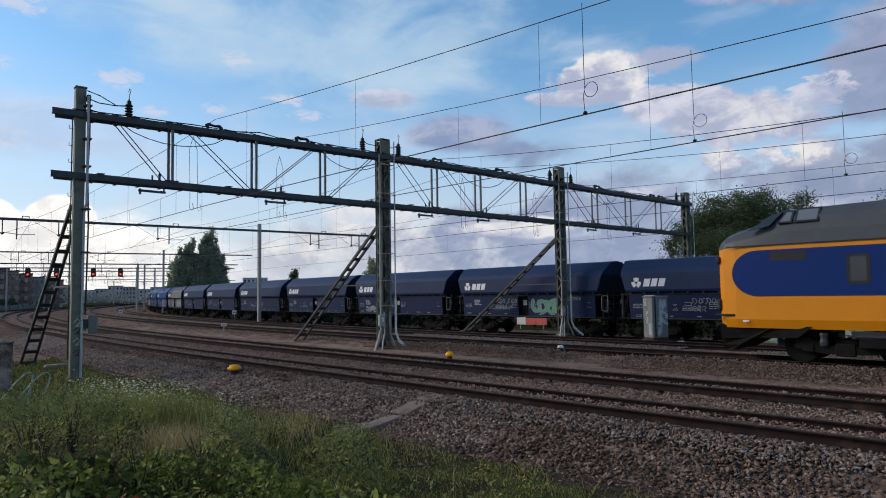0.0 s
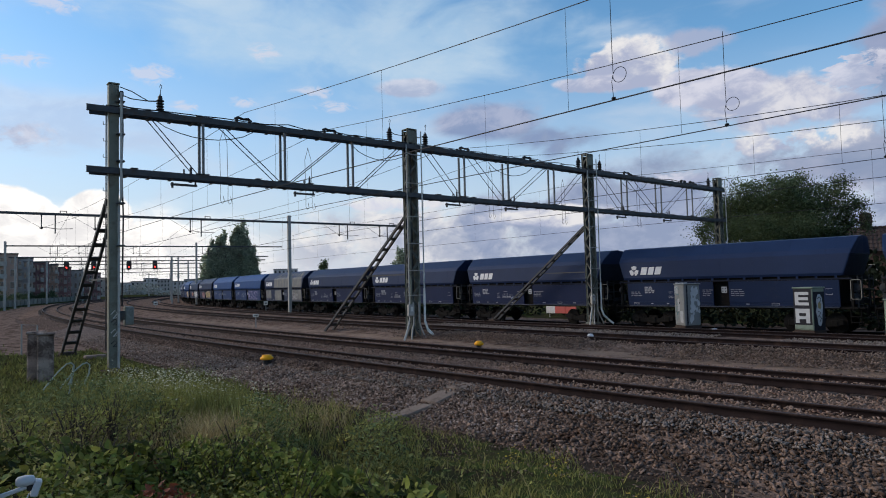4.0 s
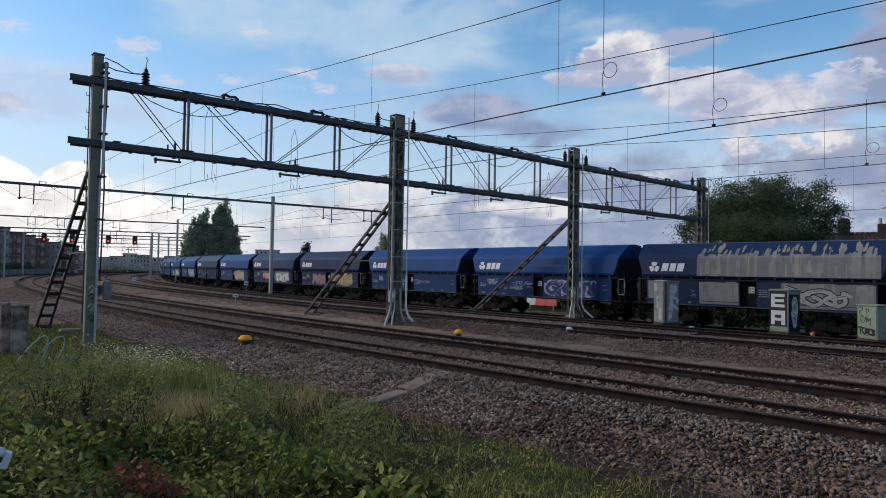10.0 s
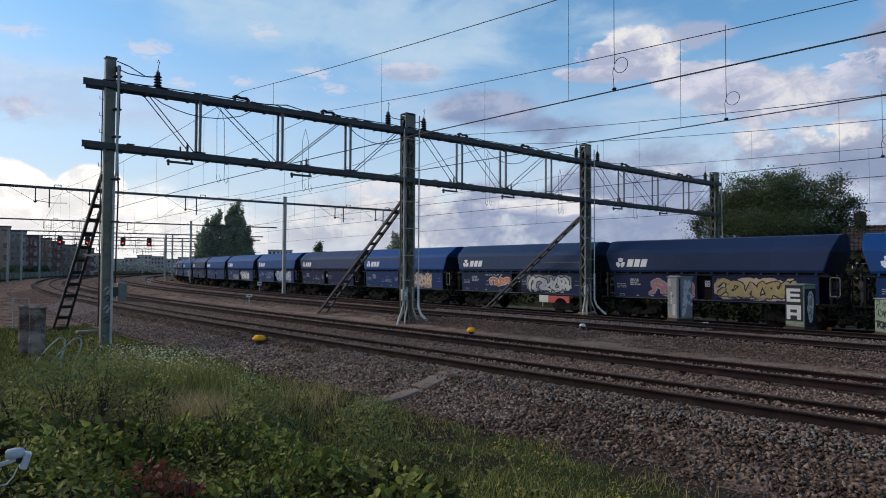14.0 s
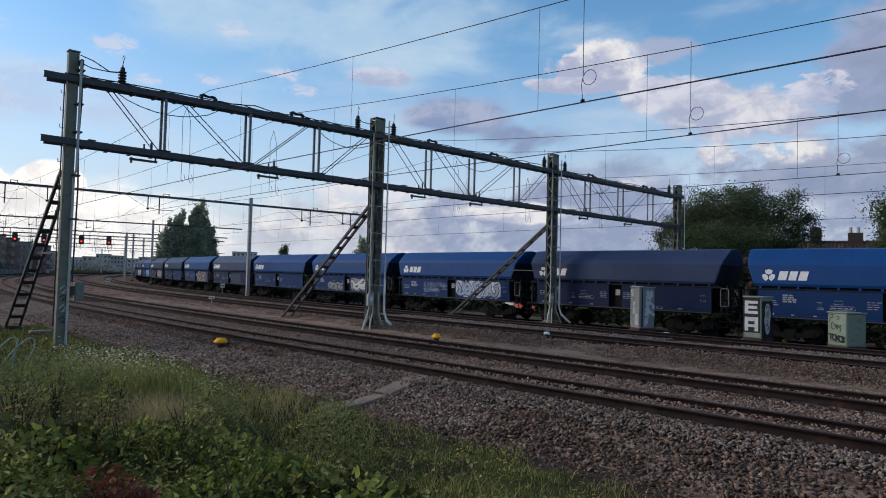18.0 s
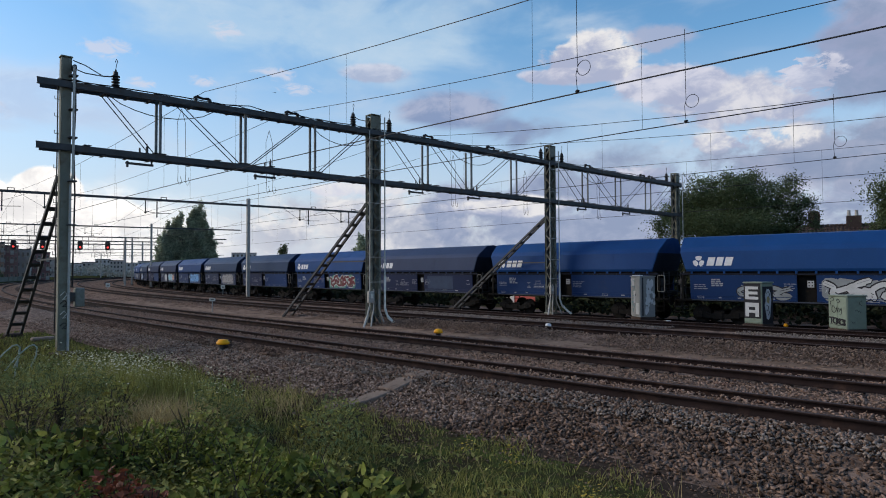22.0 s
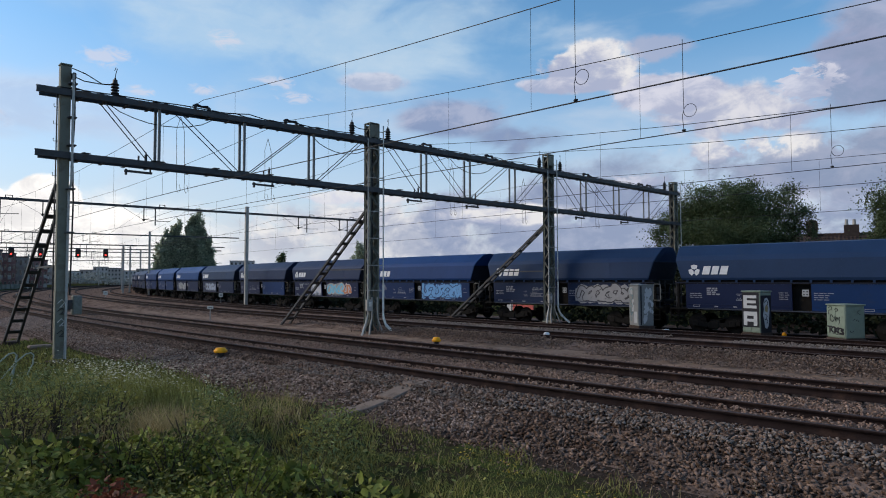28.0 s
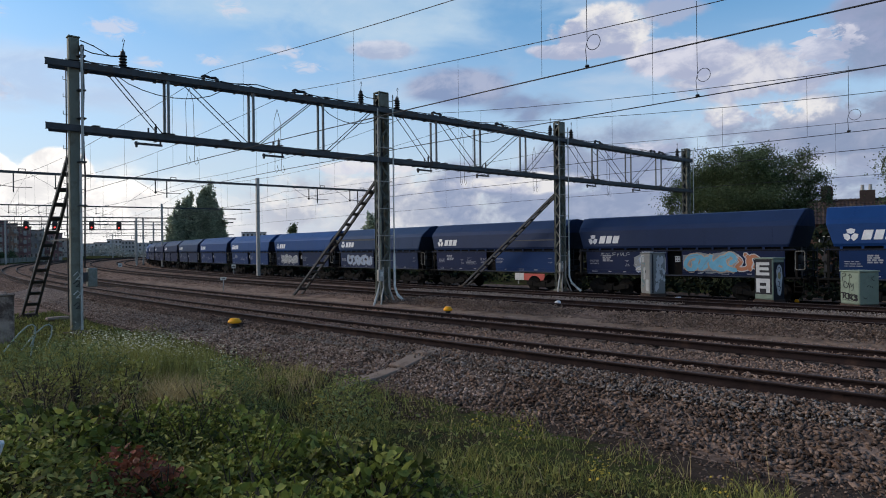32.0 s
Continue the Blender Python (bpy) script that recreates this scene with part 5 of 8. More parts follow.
WAGONS = {
    -2: ("navy",), -1: ("navy",), 0: ("navy", None, None, [(-1.9, -0.5, 1.5, 2.3, (sp_grey, sp_grey, None), False)]),
    1: ("navy", "slate", None, [(-2.6, -0.5, 1.5, 2.35, (sp_grey, sp_grey, None), False), (0.6, 3.2, 1.25, 2.3, (sp_green, sp_grey, None), False), (3.4, 4.5, 1.9, 2.4, (sp_grey, sp_grey, None), False)]),
    2: ("navy", None, None, [(-4.4, -2.6, 1.25, 1.8, (sp_grey, sp_black, None), False)]), 3: ("navy", "slate"), 4: ("navy", None, None, [(-1.6, -0.6, 1.35, 1.7, (sp_pale, sp_pale, None), False)]), 5: ("navy",), 6: ("navy",),
    8: ("blue", None, None, [(-4.4, -3.4, 1.7, 2.3, (sp_pale, sp_pale, None), False), (-1.9, -0.6, 1.5, 2.2, (sp_pale, sp_pale, None), False), (0.5, 4.3, 1.3, 2.3, (sp_navy, sp_purple, sp_lilac), False)]),
    9: ("blue", None, None, [(-1.8, -0.5, 1.4, 2.1, (sp_pale, sp_pale, None), False), (0.8, 2.4, 1.5, 2.0, (sp_grey, sp_grey, None), False)]),
    10: ("navy", None, None, [(-3.2, -0.5, 1.25, 2.3, (sp_pink, sp_grey, None), False), (0.5, 4.4, 1.25, 2.36, (sp_yellow, sp_black, sp_tan), False)]),
    11: ("slate", None, None, [(0.9, 4.5, 1.25, 2.38, (sp_white, sp_black, sp_grey), False), (-2.6, -0.5, 1.55, 2.2, (sp_orange, sp_white, None), False), (-2.9, -1.2, 2.1, 2.4, (sp_pale, sp_pale, None), False)]),
    12: ("blue", None, None, [(0.45, 4.0, 1.25, 2.42, (sp_tan, sp_black, sp_tan), False)]),
    13: ("grey", "navy"), 14: ("blue", None, None, [(0.45, 4.55, 1.25, 2.40, (sp_pale, sp_navy, sp_white), False), (-2.9, -0.6, 1.4, 2.3, (sp_pale, sp_pale, None), False)]),
    15: ("blue", None, None, [(0.6, 4.0, 1.25, 2.3, (sp_white, sp_black, sp_grey), False), (-3.2, -0.6, 1.25, 1.9, (sp_grey, sp_black, None), False)]),
    16: ("blue",), 17: ("grey", "navy"),
    18: ("blue", None, None, [(0.45, 4.5, 1.25, 2.40, (sp_maroon, sp_white, sp_green), False), (-2.2, -1.0, 1.6, 2.1, (sp_pink, sp_pink, None), False)]),
    19: ("slate", "navy", "blue"), 20: ("slate", None, None, [(0.9, 4.55, 1.28, 2.40, (sp_silver, sp_silver_dark, sp_silver), False), (-2.2, -1.2, 1.7, 2.2, (sp_grey, sp_grey, None), False)]),
    21: ("mid", None, None, [(0.45, 4.55, 1.25, 2.40, (sp_sky, sp_navy, sp_sky), False)]),
    22: ("navy", None, None, [(0.45, 3.2, 1.3, 2.40, (sp_cyan, sp_tan, sp_grey), False), (3.0, 4.4, 1.4, 2.4, (sp_orange, sp_white, None), False), (-2.3, -0.5, 1.25, 2.3, (sp_white, sp_pale, sp_grey), False), (-4.4, -2.4, 1.9, 2.4, (sp_grey, sp_grey, None), False)]),
    23: ("navy", None, "blue"), 24: ("slate", None, None, [(-4.3, -0.6, 1.3, 2.3, (sp_pale, sp_grey, None), False)]), 25: ("blue", "slate", None, [(-4.3, -0.6, 1.3, 2.3, (sp_grey, sp_white, None), False)]), 26: ("blue",), 27: ("mid",), 28: ("slate",), 29: ("navy",), 30: ("navy",), 31: ("grey", "navy"), 32: ("blue",), 33: ("navy",), 34: ("navy",),
}
FADED = material("chalky_paint", (0.18, 0.185, 0.18), 0.8, 0, 0.25, 2.0, 0.05)
WAGONS[7] = ("navy", "slate", "grey")
GOODS = {k: hopper_wagon(k, *v) for k, v in WAGONS.items()}

for x0, x1, z0, z1 in ((0.75, 3.4, 1.42, 2.30), (0.45, 3.6, 1.27, 1.36)):
    part("repaint_patch", Geo().add([(x, -1.40 + 0.07 * (2.42 - z) / 1.36 - 0.004, z) for x, z in ((x0, z0), (x1, z0), (x1, z1), (x0, z1))], [(0, 1, 2, 3)]), spray("repaint", (0.028, 0.045, 0.085)), GOODS[17], "greyish repainted rectangle")
CHALKS = (FADED, spray("chalk_tan", (0.225, 0.21, 0.165)), spray("chalk_blue", (0.135, 0.14, 0.145)))
for n, (x0, x1, z0, z1, up) in enumerate(((-2.5, 5.45, 2.66, 3.80, True), (-5.2, -3.6, 1.45, 2.4, False), (-2.4, -0.45, 1.27, 2.4, False), (1.5, 5.25, 1.27, 2.4, False))):
    part("chalky_coat", wash(700 + n, x0, x1, z0, z1, CHALKS, up), None, GOODS[7], "faded chalky paint streaks")["kind"] = "stuff"


over = part("graffiti", graffiti(78, 1.6, 4.4, 1.3, 2.3, (sp_silver, sp_black, None), False), None, GOODS[7], "black-edged sprayed strokes")
over["kind"] = "stuff"
over.location.y = -0.006


def goods_way(t):
    return -3.91433e-05 * t ** 4 + 0.00194094 * t ** 3 - 0.0376384 * t ** 2 + 9.21788 * t + 0.0118821


# ---- relay cabinets beside the third track ----
cab_grey = material("cabinet_grey", (0.20, 0.205, 0.20), 0.6, 0, 0.15, 3.0, 0.1, (0.2, 0.22, 0.2), 0.2)
cab_green = material("cabinet_green", (0.19, 0.235, 0.185), 0.6, 0, 0.15, 3.0, 0.1, (0.14, 0.17, 0.13), 0.3)


def cabinet(name, label, x, y, z, w, d, hgt, mat, yaw=None):
    r, th = polar(x, y)
    t = thing(name, label, "relay cabinet", pose(x, y, z, 0, 0, math.degrees(th) + 90 if yaw is None else yaw), "lineside cabinets")
    part("plinth", Geo().box((0, 0, 0.02), (w + 0.06, d + 0.06, 0.36), bev=0.02), concrete, t)
    part("housing", Geo().box((0, 0, 0.2 + hgt / 2), (w, d, hgt), bev=0.025), mat, t)
    part("lid", Geo().box((0, 0, 0.2 + hgt + 0.03), (w + 0.08, d + 0.08, 0.06), bev=0.02), mat, t)
    part("door", Geo().box((-w * 0.24, -d / 2 - 0.008, 0.2 + hgt / 2), (w * 0.47, 0.02, hgt * 0.92), bev=0.006), mat, t)
    part("door", Geo().box((w * 0.24, -d / 2 - 0.008, 0.2 + hgt / 2), (w * 0.47, 0.02, hgt * 0.92), bev=0.006), mat, t)
    part("lock", Geo().box((0.03, -d / 2 - 0.03, 0.2 + hgt * 0.55), (0.03, 0.03, 0.12), bev=0.008), dark_steel, t)
    return t


def turned(x, y, extra):
    return math.degrees(polar(x, y)[1]) + 90 + extra


CABS = [cabinet("relay_cabinet", "pale grey steel relay cabinet covered in faint graffiti", 9.98, 32.95, -0.45, 0.84, 0.84, 1.98, cab_grey, turned(9.98, 32.95, -30)),
        cabinet("relay_cabinet", "green relay cabinet sprayed with large white letters", 13.72, 28.7, -0.45, 0.84, 0.82, 1.74, cab_green, turned(13.72, 28.7, -13)),
        cabinet("relay_cabinet", "grey-green relay cabinet with scrawled black tags", 15.9, 25.95, -0.45, 0.96, 0.86, 1.26, cab_green, turned(15.9, 25.95, -36)),
        cabinet("relay_cabinet", "green relay cabinet sprayed with white block letters", 17.8, 24.1, -0.36, 1.25, 0.6, 1.35, cab_green)]


# ---- plants and distance ----
leaf_green = material("leaf_green", (0.146, 0.168, 0.034), 0.6, 0, 0.35, 3.0, 0.1, (0.24, 0.20, 0.04), 0.2, per=0.5, thin=0.3, spec=0.12)
leaf_bright = material("leaf_bright", (0.27, 0.285, 0.07), 0.55, 0, 0.3, 3.0, 0.1, (0.30, 0.26, 0.06), 0.2, per=0.35, thin=0.3, spec=0.15)
leaf_dark = material("leaf_dark", (0.058, 0.070, 0.020), 0.65, 0, 0.35, 3.0, 0.1, per=0.5, thin=0.3, spec=0.12)
leaf_red = material("leaf_red", (0.22, 0.068, 0.036), 0.6, 0, 0.3, 4.0, 0.1, per=0.45, thin=0.25)
grass_green = material("grass_green", (0.236, 0.220, 0.060), 0.65, 0, 0.35, 1.2, 0.0, (0.25, 0.22, 0.08), 0.25, per=0.45, thin=0.35)
grass_dry = material("grass_dry", (0.37, 0.29, 0.145), 0.75, 0, 0.3, 1.5, 0.0, (0.24, 0.19, 0.09), 0.3, per=0.4, thin=0.3)
weed_olive = material("weed_olive", (0.25, 0.246, 0.078), 0.65, 0, 0.4, 1.2, 0.0, (0.21, 0.17, 0.07), 0.3, per=0.5, thin=0.3, spec=0.1)
# leaf colour far below real foliage: the shade behind the train is put into it
scrub = material("shaded_scrub_leaf", (0.019, 0.024, 0.013), 0.8, 0, 0.35, 1.0, 0.0, per=0.5, spec=0.05)
lawn = material("lawn_green", (0.138, 0.142, 0.042), 0.7, 0, 0.35, 1.2, 0.0, (0.17, 0.15, 0.06), 0.2, per=0.45, thin=0.3, spec=0.1)
herb_green = material("herb_green", (0.16, 0.19, 0.08), 0.6, 0, 0.35, 2.0, 0.0, (0.10, 0.12, 0.04), 0.3, per=0.5, thin=0.3, spec=0.1)
dead_stem = material("dead_stem", (0.17, 0.12, 0.075), 0.85, 0, 0.3, 2.0, 0.0, per=0.5)
petal = material("petal_white", (0.44, 0.43, 0.29), 0.7, 0, 0.15, 6.0, 0.0, per=0.3)
petal_y = material("petal_yellow", (0.36, 0.26, 0.03), 0.7, 0, 0.2, 6.0, 0.0, per=0.3)
bark = material("bark", (0.07, 0.055, 0.04), 0.9, 0, 0.35, 4.0, 0.6)
tree_leaf = material("tree_leaf", (0.085, 0.116, 0.056), 0.6, 0, 0.35, 0.6, 0.0, (0.10, 0.125, 0.05), 0.3, per=0.4, thin=0.4)
# leaves of distant trees, paler than real ones: haze is mixed into the colour
hazed_tree_leaf = material("hazed_tree_leaf", (0.33, 0.37, 0.26), 0.7, 0, 0.35, 0.4, 0.0, per=0.4, thin=0.4)
# greyed and lightened so that the colour itself carries the distance haze
hazed_far_leaf = material("hazed_far_leaf", (0.27, 0.29, 0.27), 0.9, 0, 0.2, 0.05, 0.0, per=0.25, thin=0.2)
brick_red = material("brick", (0.09, 0.052, 0.042), 0.9, 0, 0.3, 1.5, 0.4, (0.12, 0.07, 0.055), 0.3, fine=30)
soot_brick = material("soot_brick", (0.048, 0.035, 0.031), 0.9, 0, 0.3, 2.0, 0.4, (0.05, 0.04, 0.036), 0.3, fine=30)
tile_red = material("roof_tile", (0.036, 0.024, 0.022), 0.85, 0, 0.3, 1.5, 0.3, (0.10, 0.07, 0.05), 0.35)
glass_dark = material("window_glass", (0.03, 0.035, 0.04), 0.12, 0, 0.2, 2.0, 0.0, spec=0.6)
R_LIST, Z_LIST = [a for a, _ in GROUND_R], [b for _, b in GROUND_R]


def ground_at(x, y):
    r, th = np.hypot(x - CX, y - CY), np.arctan2(y - CY, x - CX)
    r = np.where(r > 438.4, np.maximum(438.4, r - 1.9 * np.clip((-2.332 - th) / 0.025, 0, 1)), r)
    return np.interp(r, R_LIST, Z_LIST)


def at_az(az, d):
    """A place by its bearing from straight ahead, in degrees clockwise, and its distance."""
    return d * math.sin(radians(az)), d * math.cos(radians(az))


def leaf_cloud(rng, p, size, up=0.6, fold=0.25, slim=0.75):
    """Folded leaves of six triangles at the points p, tilted at random; up leans them to the sky."""
    n = len(p)
    s = np.broadcast_to(size, (n,)).reshape(n, 1)
    nrm = rng.normal(size=(n, 3)) * (1 - up) + np.array([0, 0, 1.0]) * up * 1.6
    nrm /= np.linalg.norm(nrm, axis=1)[:, None]
    a = rng.normal(size=(n, 3))
    a -= nrm * np.sum(a * nrm, 1)[:, None]
    a /= np.linalg.norm(a, axis=1)[:, None]
    b = np.cross(nrm, a)
    w = s * slim * rng.uniform(0.8, 1.15, (n, 1))
    sag = nrm * s
    v = np.stack([p, p + a * s * 0.22 + b * w * 0.42, p + a * s * 0.62 + b * w * 0.38 - sag * 0.05, p + a * s - sag * 0.15, p + a * s * 0.62 - b * w * 0.38 - sag * 0.05, p + a * s * 0.22 - b * w * 0.42, p + a * s * 0.48 - sag * fold], 1)
    f = np.array([(0, 1, 6), (1, 2, 6), (2, 3, 6), (3, 4, 6), (4, 5, 6), (5, 0, 6)])
    return v.reshape(-1, 3), (f[None] + 7 * np.arange(n)[:, None, None]).reshape(-1, 3)


def fine_leaves(rng, p, size, up=0.5):
    """Small folded leaves of two triangles each."""
    n = len(p)
    s = np.broadcast_to(size, (n,)).reshape(n, 1)
    nrm = rng.normal(size=(n, 3)) * (1 - up) + np.array([0, 0, 1.0]) * up
    nrm /= np.linalg.norm(nrm, axis=1)[:, None]
    a = rng.normal(size=(n, 3))
    a -= nrm * np.sum(a * nrm, 1)[:, None]
    a /= np.linalg.norm(a, axis=1)[:, None]
    b = np.cross(nrm, a) * s * 0.36
    v = np.stack([p, p + a * s * 0.5 + b - nrm * s * 0.12, p + a * s, p + a * s * 0.5 - b - nrm * s * 0.12], 1)
    f = np.array([(0, 1, 2), (0, 2, 3)])
    return v.reshape(-1, 3), (f[None] + 4 * np.arange(n)[:, None, None]).reshape(-1, 3)


def blade_cloud(rng, p, hgt, width, lean):
    n = len(p)
    a = rng.uniform(0, 2 * math.pi, n)
    side = np.stack([np.cos(a), np.sin(a), 0 * a], 1) * (width * rng.uniform(0.7, 1.3, n))[:, None]
    b = rng.uniform(0, 2 * math.pi, n)
    bend = np.stack([np.cos(b), np.sin(b), 0 * b], 1) * (hgt * lean * rng.uniform(0.2, 1.0, n))[:, None]
    up = np.zeros((n, 3))
    up[:, 2] = hgt
    v = np.stack([p - side, p + side, p + up * 0.55 + bend * 0.35 - side * 0.7, p + up * 0.55 + bend * 0.35 + side * 0.7, p + up * 0.95 + bend], 1)
    f = np.array([(0, 1, 2), (1, 3, 2), (2, 3, 4)])
    return v.reshape(-1, 3), (f[None] + 5 * np.arange(n)[:, None, None]).reshape(-1, 3)


def patch_points(rng, n, az, dist, r_min=437.3, wobble=0.35):
    """Points on the bank, evenly over bearing and over the inverse of distance."""
    a = np.radians(rng.uniform(*az, n))
    d = 1 / rng.uniform(1 / dist[1], 1 / dist[0], n)
    x, y = d * np.sin(a), d * np.cos(a)
    edge = r_min + wobble * np.sin(a * 37 + 1.0) + 0.5 * wobble * np.sin(a * 91) + rng.normal(0, 0.12, n)
    th = np.arctan2(y - CY, x - CX)
    edge = edge + 0.4 * np.clip((th + 2.345) / 0.01, 0, 1) + 0.75 * np.clip((th + 2.333) / 0.01, 0, 1)
    k = np.hypot(x - CX, y - CY) > edge
    x, y = x[k], y[k]
    return np.stack([x, y, ground_at(x, y) - 0.03], 1)


def stuff(name, label, category, mesh):
    return tagged(new(name, mesh), label, category, kind="stuff")


def build_bank():
    rng = np.random.default_rng(11)
    # short green grass over the whole bank, longer towards the viewer
    p = patch_points(rng, 105000, (-46, 40), (2.6, 26))
    far = np.hypot(p[:, 0], p[:, 1]) + 2.2 * np.sin(p[:, 0] * 1.9) * np.sin(p[:, 1] * 1.3 + 1)
    p = p[(far > 6.6) | (p[:, 0] > -0.12 * p[:, 1]) | (rng.uniform(0, 1, len(p)) < 0.12)]
    d = np.hypot(p[:, 0], p[:, 1])
    tuft = 0.5 + 0.5 * np.sin(p[:, 0] * 2.1 + 1.3 * np.sin(p[:, 1] * 1.7)) * np.sin(p[:, 1] * 2.6 + 0.7)
    h_ = (0.09 + 0.20 * tuft) * rng.uniform(0.5, 1.3, len(p)) * np.where(p[:, 0] > -0.1 * p[:, 1], 0.66, 1.15)
    stuff("grass", "uneven green grass on the railway bank", "grass", quick_mesh("grass", *blade_cloud(rng, p, h_, 0.0032 + 0.0003 * d, 1.0), [grass_green, weed_olive], np.repeat((rng.uniform(0, 1, len(p)) < 0.4).astype(int), 3)))
    # short lawn-like grass beside the first mast
    p = patch_points(rng, 42000, (-46, -20), (13, 50), 437.6, 0.5)
    p = p[(np.arctan2(p[:, 1] - CY, p[:, 0] - CX) > -2.392) | (np.hypot(p[:, 0] - CX, p[:, 1] - CY) > 441.2 + rng.normal(0, 0.3, len(p)))]
    stuff("grass", "short green grass around the first mast", "grass", quick_mesh("short_grass", *blade_cloud(rng, p, rng.uniform(0.06, 0.2, len(p)), 0.012 + 0.0004 * np.hypot(p[:, 0], p[:, 1]), 0.9), lawn))
    # rough grass on the far bank outside the curve
    p = patch_points(rng, 16000, (-47, -33), (48, 130), 440.5, 0.8)
    stuff("grass", "rough green grass outside the curve of the tracks", "grass", quick_mesh("far_grass", *blade_cloud(rng, p, rng.uniform(0.1, 0.35, len(p)), 0.05, 0.9), lawn))
    # thin dry stalks among it
    p = patch_points(rng, 1700, (-46, 38), (3.6, 24), 437.0, 0.5)
    stuff("dry_grass", "thin dry straw-coloured stalks on the bank", "grass", quick_mesh("dry_grass", *blade_cloud(rng, p, rng.uniform(0.12, 0.40, len(p)), 0.003 + 0.0002 * np.hypot(p[:, 0], p[:, 1]), 1.3), grass_dry))
    # a grey tangle of last year's stems
    q = []
    for az, dd, rad, n in ((-36, 9.5, 1.0, 220), (-33, 10.5, 1.0, 200), (-30, 9.8, 0.9, 160), (-26, 11.4, 0.8, 110), (-33, 7.6, 0.8, 90)):
        cx, cy = at_az(az, dd)
        o = rng.normal(0, rad * 0.55, (n, 2))
        q.append(np.stack([cx + o[:, 0], cy + o[:, 1], ground_at(cx + o[:, 0], cy + o[:, 1]) - 0.02], 1))
    q = np.concatenate(q)
    stuff("dead_stems", "grey-brown tangle of dead thin stems among weeds", "weeds", quick_mesh("dead_stems", *blade_cloud(rng, q, rng.uniform(0.25, 0.55, len(q)), 0.004, 1.2), dead_stem))
    # a pale clump of dead grass
    q = []
    for az, dd, rad, n in ((-21.6, 9.6, 0.55, 900), (-19.9, 9.8, 0.4, 420), (-23.4, 9.9, 0.5, 320), (-25.6, 9.4, 0.8, 110), (-14.5, 12.5, 0.7, 200), (-38, 8.0, 1.0, 40)):
        cx, cy = at_az(az, dd)
        o = rng.normal(0, rad * 0.5, (n, 2))
        q.append(np.stack([cx + o[:, 0], cy + o[:, 1], ground_at(cx + o[:, 0], cy + o[:, 1]) - 0.02], 1))
    q = np.concatenate(q)
    stuff("dry_grass", "pale clump of dead long grass", "grass", quick_mesh("dead_grass", *blade_cloud(rng, q, rng.uniform(0.30, 0.72, len(q)), 0.005, 0.8), grass_dry))
    # leafy weeds
    p = patch_points(rng, 30000, (-46, 22), (3.0, 17), 438.2, 0.3)
    bearing, away = np.degrees(np.arctan2(p[:, 0], p[:, 1])), np.hypot(p[:, 0], p[:, 1])
    p = p[(away < 6.4) & (bearing < 0) | (rng.uniform(0, 1, len(p)) < np.where(bearing > -21, 0.3, 0.6))]
    tall = 0.22 + 0.22 * np.sin(p[:, 0] * 1.3 + 2) * np.sin(p[:, 1] * 1.1) + 0.12 * np.sin(p[:, 0] * 3.7 + p[:, 1] * 2.9)
    p[:, 2] += np.clip(tall, 0.06, 1) * rng.uniform(0.25, 1.1, len(p)) + 0.03
    for half, mat, words in ((p[::3], leaf_dark, "low dark leafy weeds among the grass"), (np.concatenate([p[1::3], p[2::3]]), weed_olive, "low olive leafy weeds among the grass")):
        stuff("weeds", words, "weeds", quick_mesh("weeds", *leaf_cloud(rng, half, rng.uniform(0.035, 0.085, len(half)), 0.5, 0.2, 0.55), mat))
    # dark upright herbs
    q = []
    for az, dd, rad, n in ((-19.4, 9.2, 0.4, 550), (-17.8, 9.4, 0.4, 500), (-30.5, 13.5, 0.7, 1400), (-28, 12.0, 0.6, 1000), (-33, 12.5, 0.9, 1300), (-9.5, 8.6, 0.5, 600)):
        cx, cy = at_az(az, dd)
        o = rng.normal(0, rad * 0.5, (n, 2))
        x, y = cx + o[:, 0], cy + o[:, 1]
        q.append(np.stack([x, y, ground_at(x, y) + rng.uniform(0.05, 0.95, n) * np.exp(-(o ** 2).sum(1) / rad ** 2)], 1))
    q = np.concatenate(q)
    stuff("herbs", "dark upright feathery herbs", "weeds", quick_mesh("herbs", *leaf_cloud(rng, q, rng.uniform(0.05, 0.11, len(q)), 0.25, 0.1, 0.25), herb_green))
    # white flower heads
    q = []
    for az, dd, rad, n in ((-26.4, 13.6, 0.8, 850), (-24.0, 13.2, 0.8, 750), (-28.2, 14.2, 0.7, 380), (-18.8, 10.8, 0.35, 170), (-29.5, 16.5, 0.8, 120)):
        cx, cy = at_az(az, dd)
        o = rng.normal(0, rad * 0.55, (n, 2))
        x, y = cx + o[:, 0], cy + o[:, 1]
        q.append(np.stack([x, y, ground_at(x, y) + rng.uniform(0.5, 1.0, n)], 1))
    q = np.concatenate(q)
    stuff("flowers", "small white daisy heads in the grass", "flowers", quick_mesh("flowers", *leaf_cloud(rng, q, rng.uniform(0.022, 0.044, len(q)), 0.8, 0.05, 1.0), petal))
    st = q.copy()
    st[:, 2] = ground_at(q[:, 0], q[:, 1])
    stuff("flower_stalks", "green stalks of the white flowers", "flowers", quick_mesh("flower_stalks", *blade_cloud(rng, np.repeat(st, 4, 0) + rng.normal(0, 0.05, (4 * len(st), 3)) * [1, 1, 0], rng.uniform(0.3, 0.9, 4 * len(st)), 0.006, 0.3), weed_olive))
    q = []
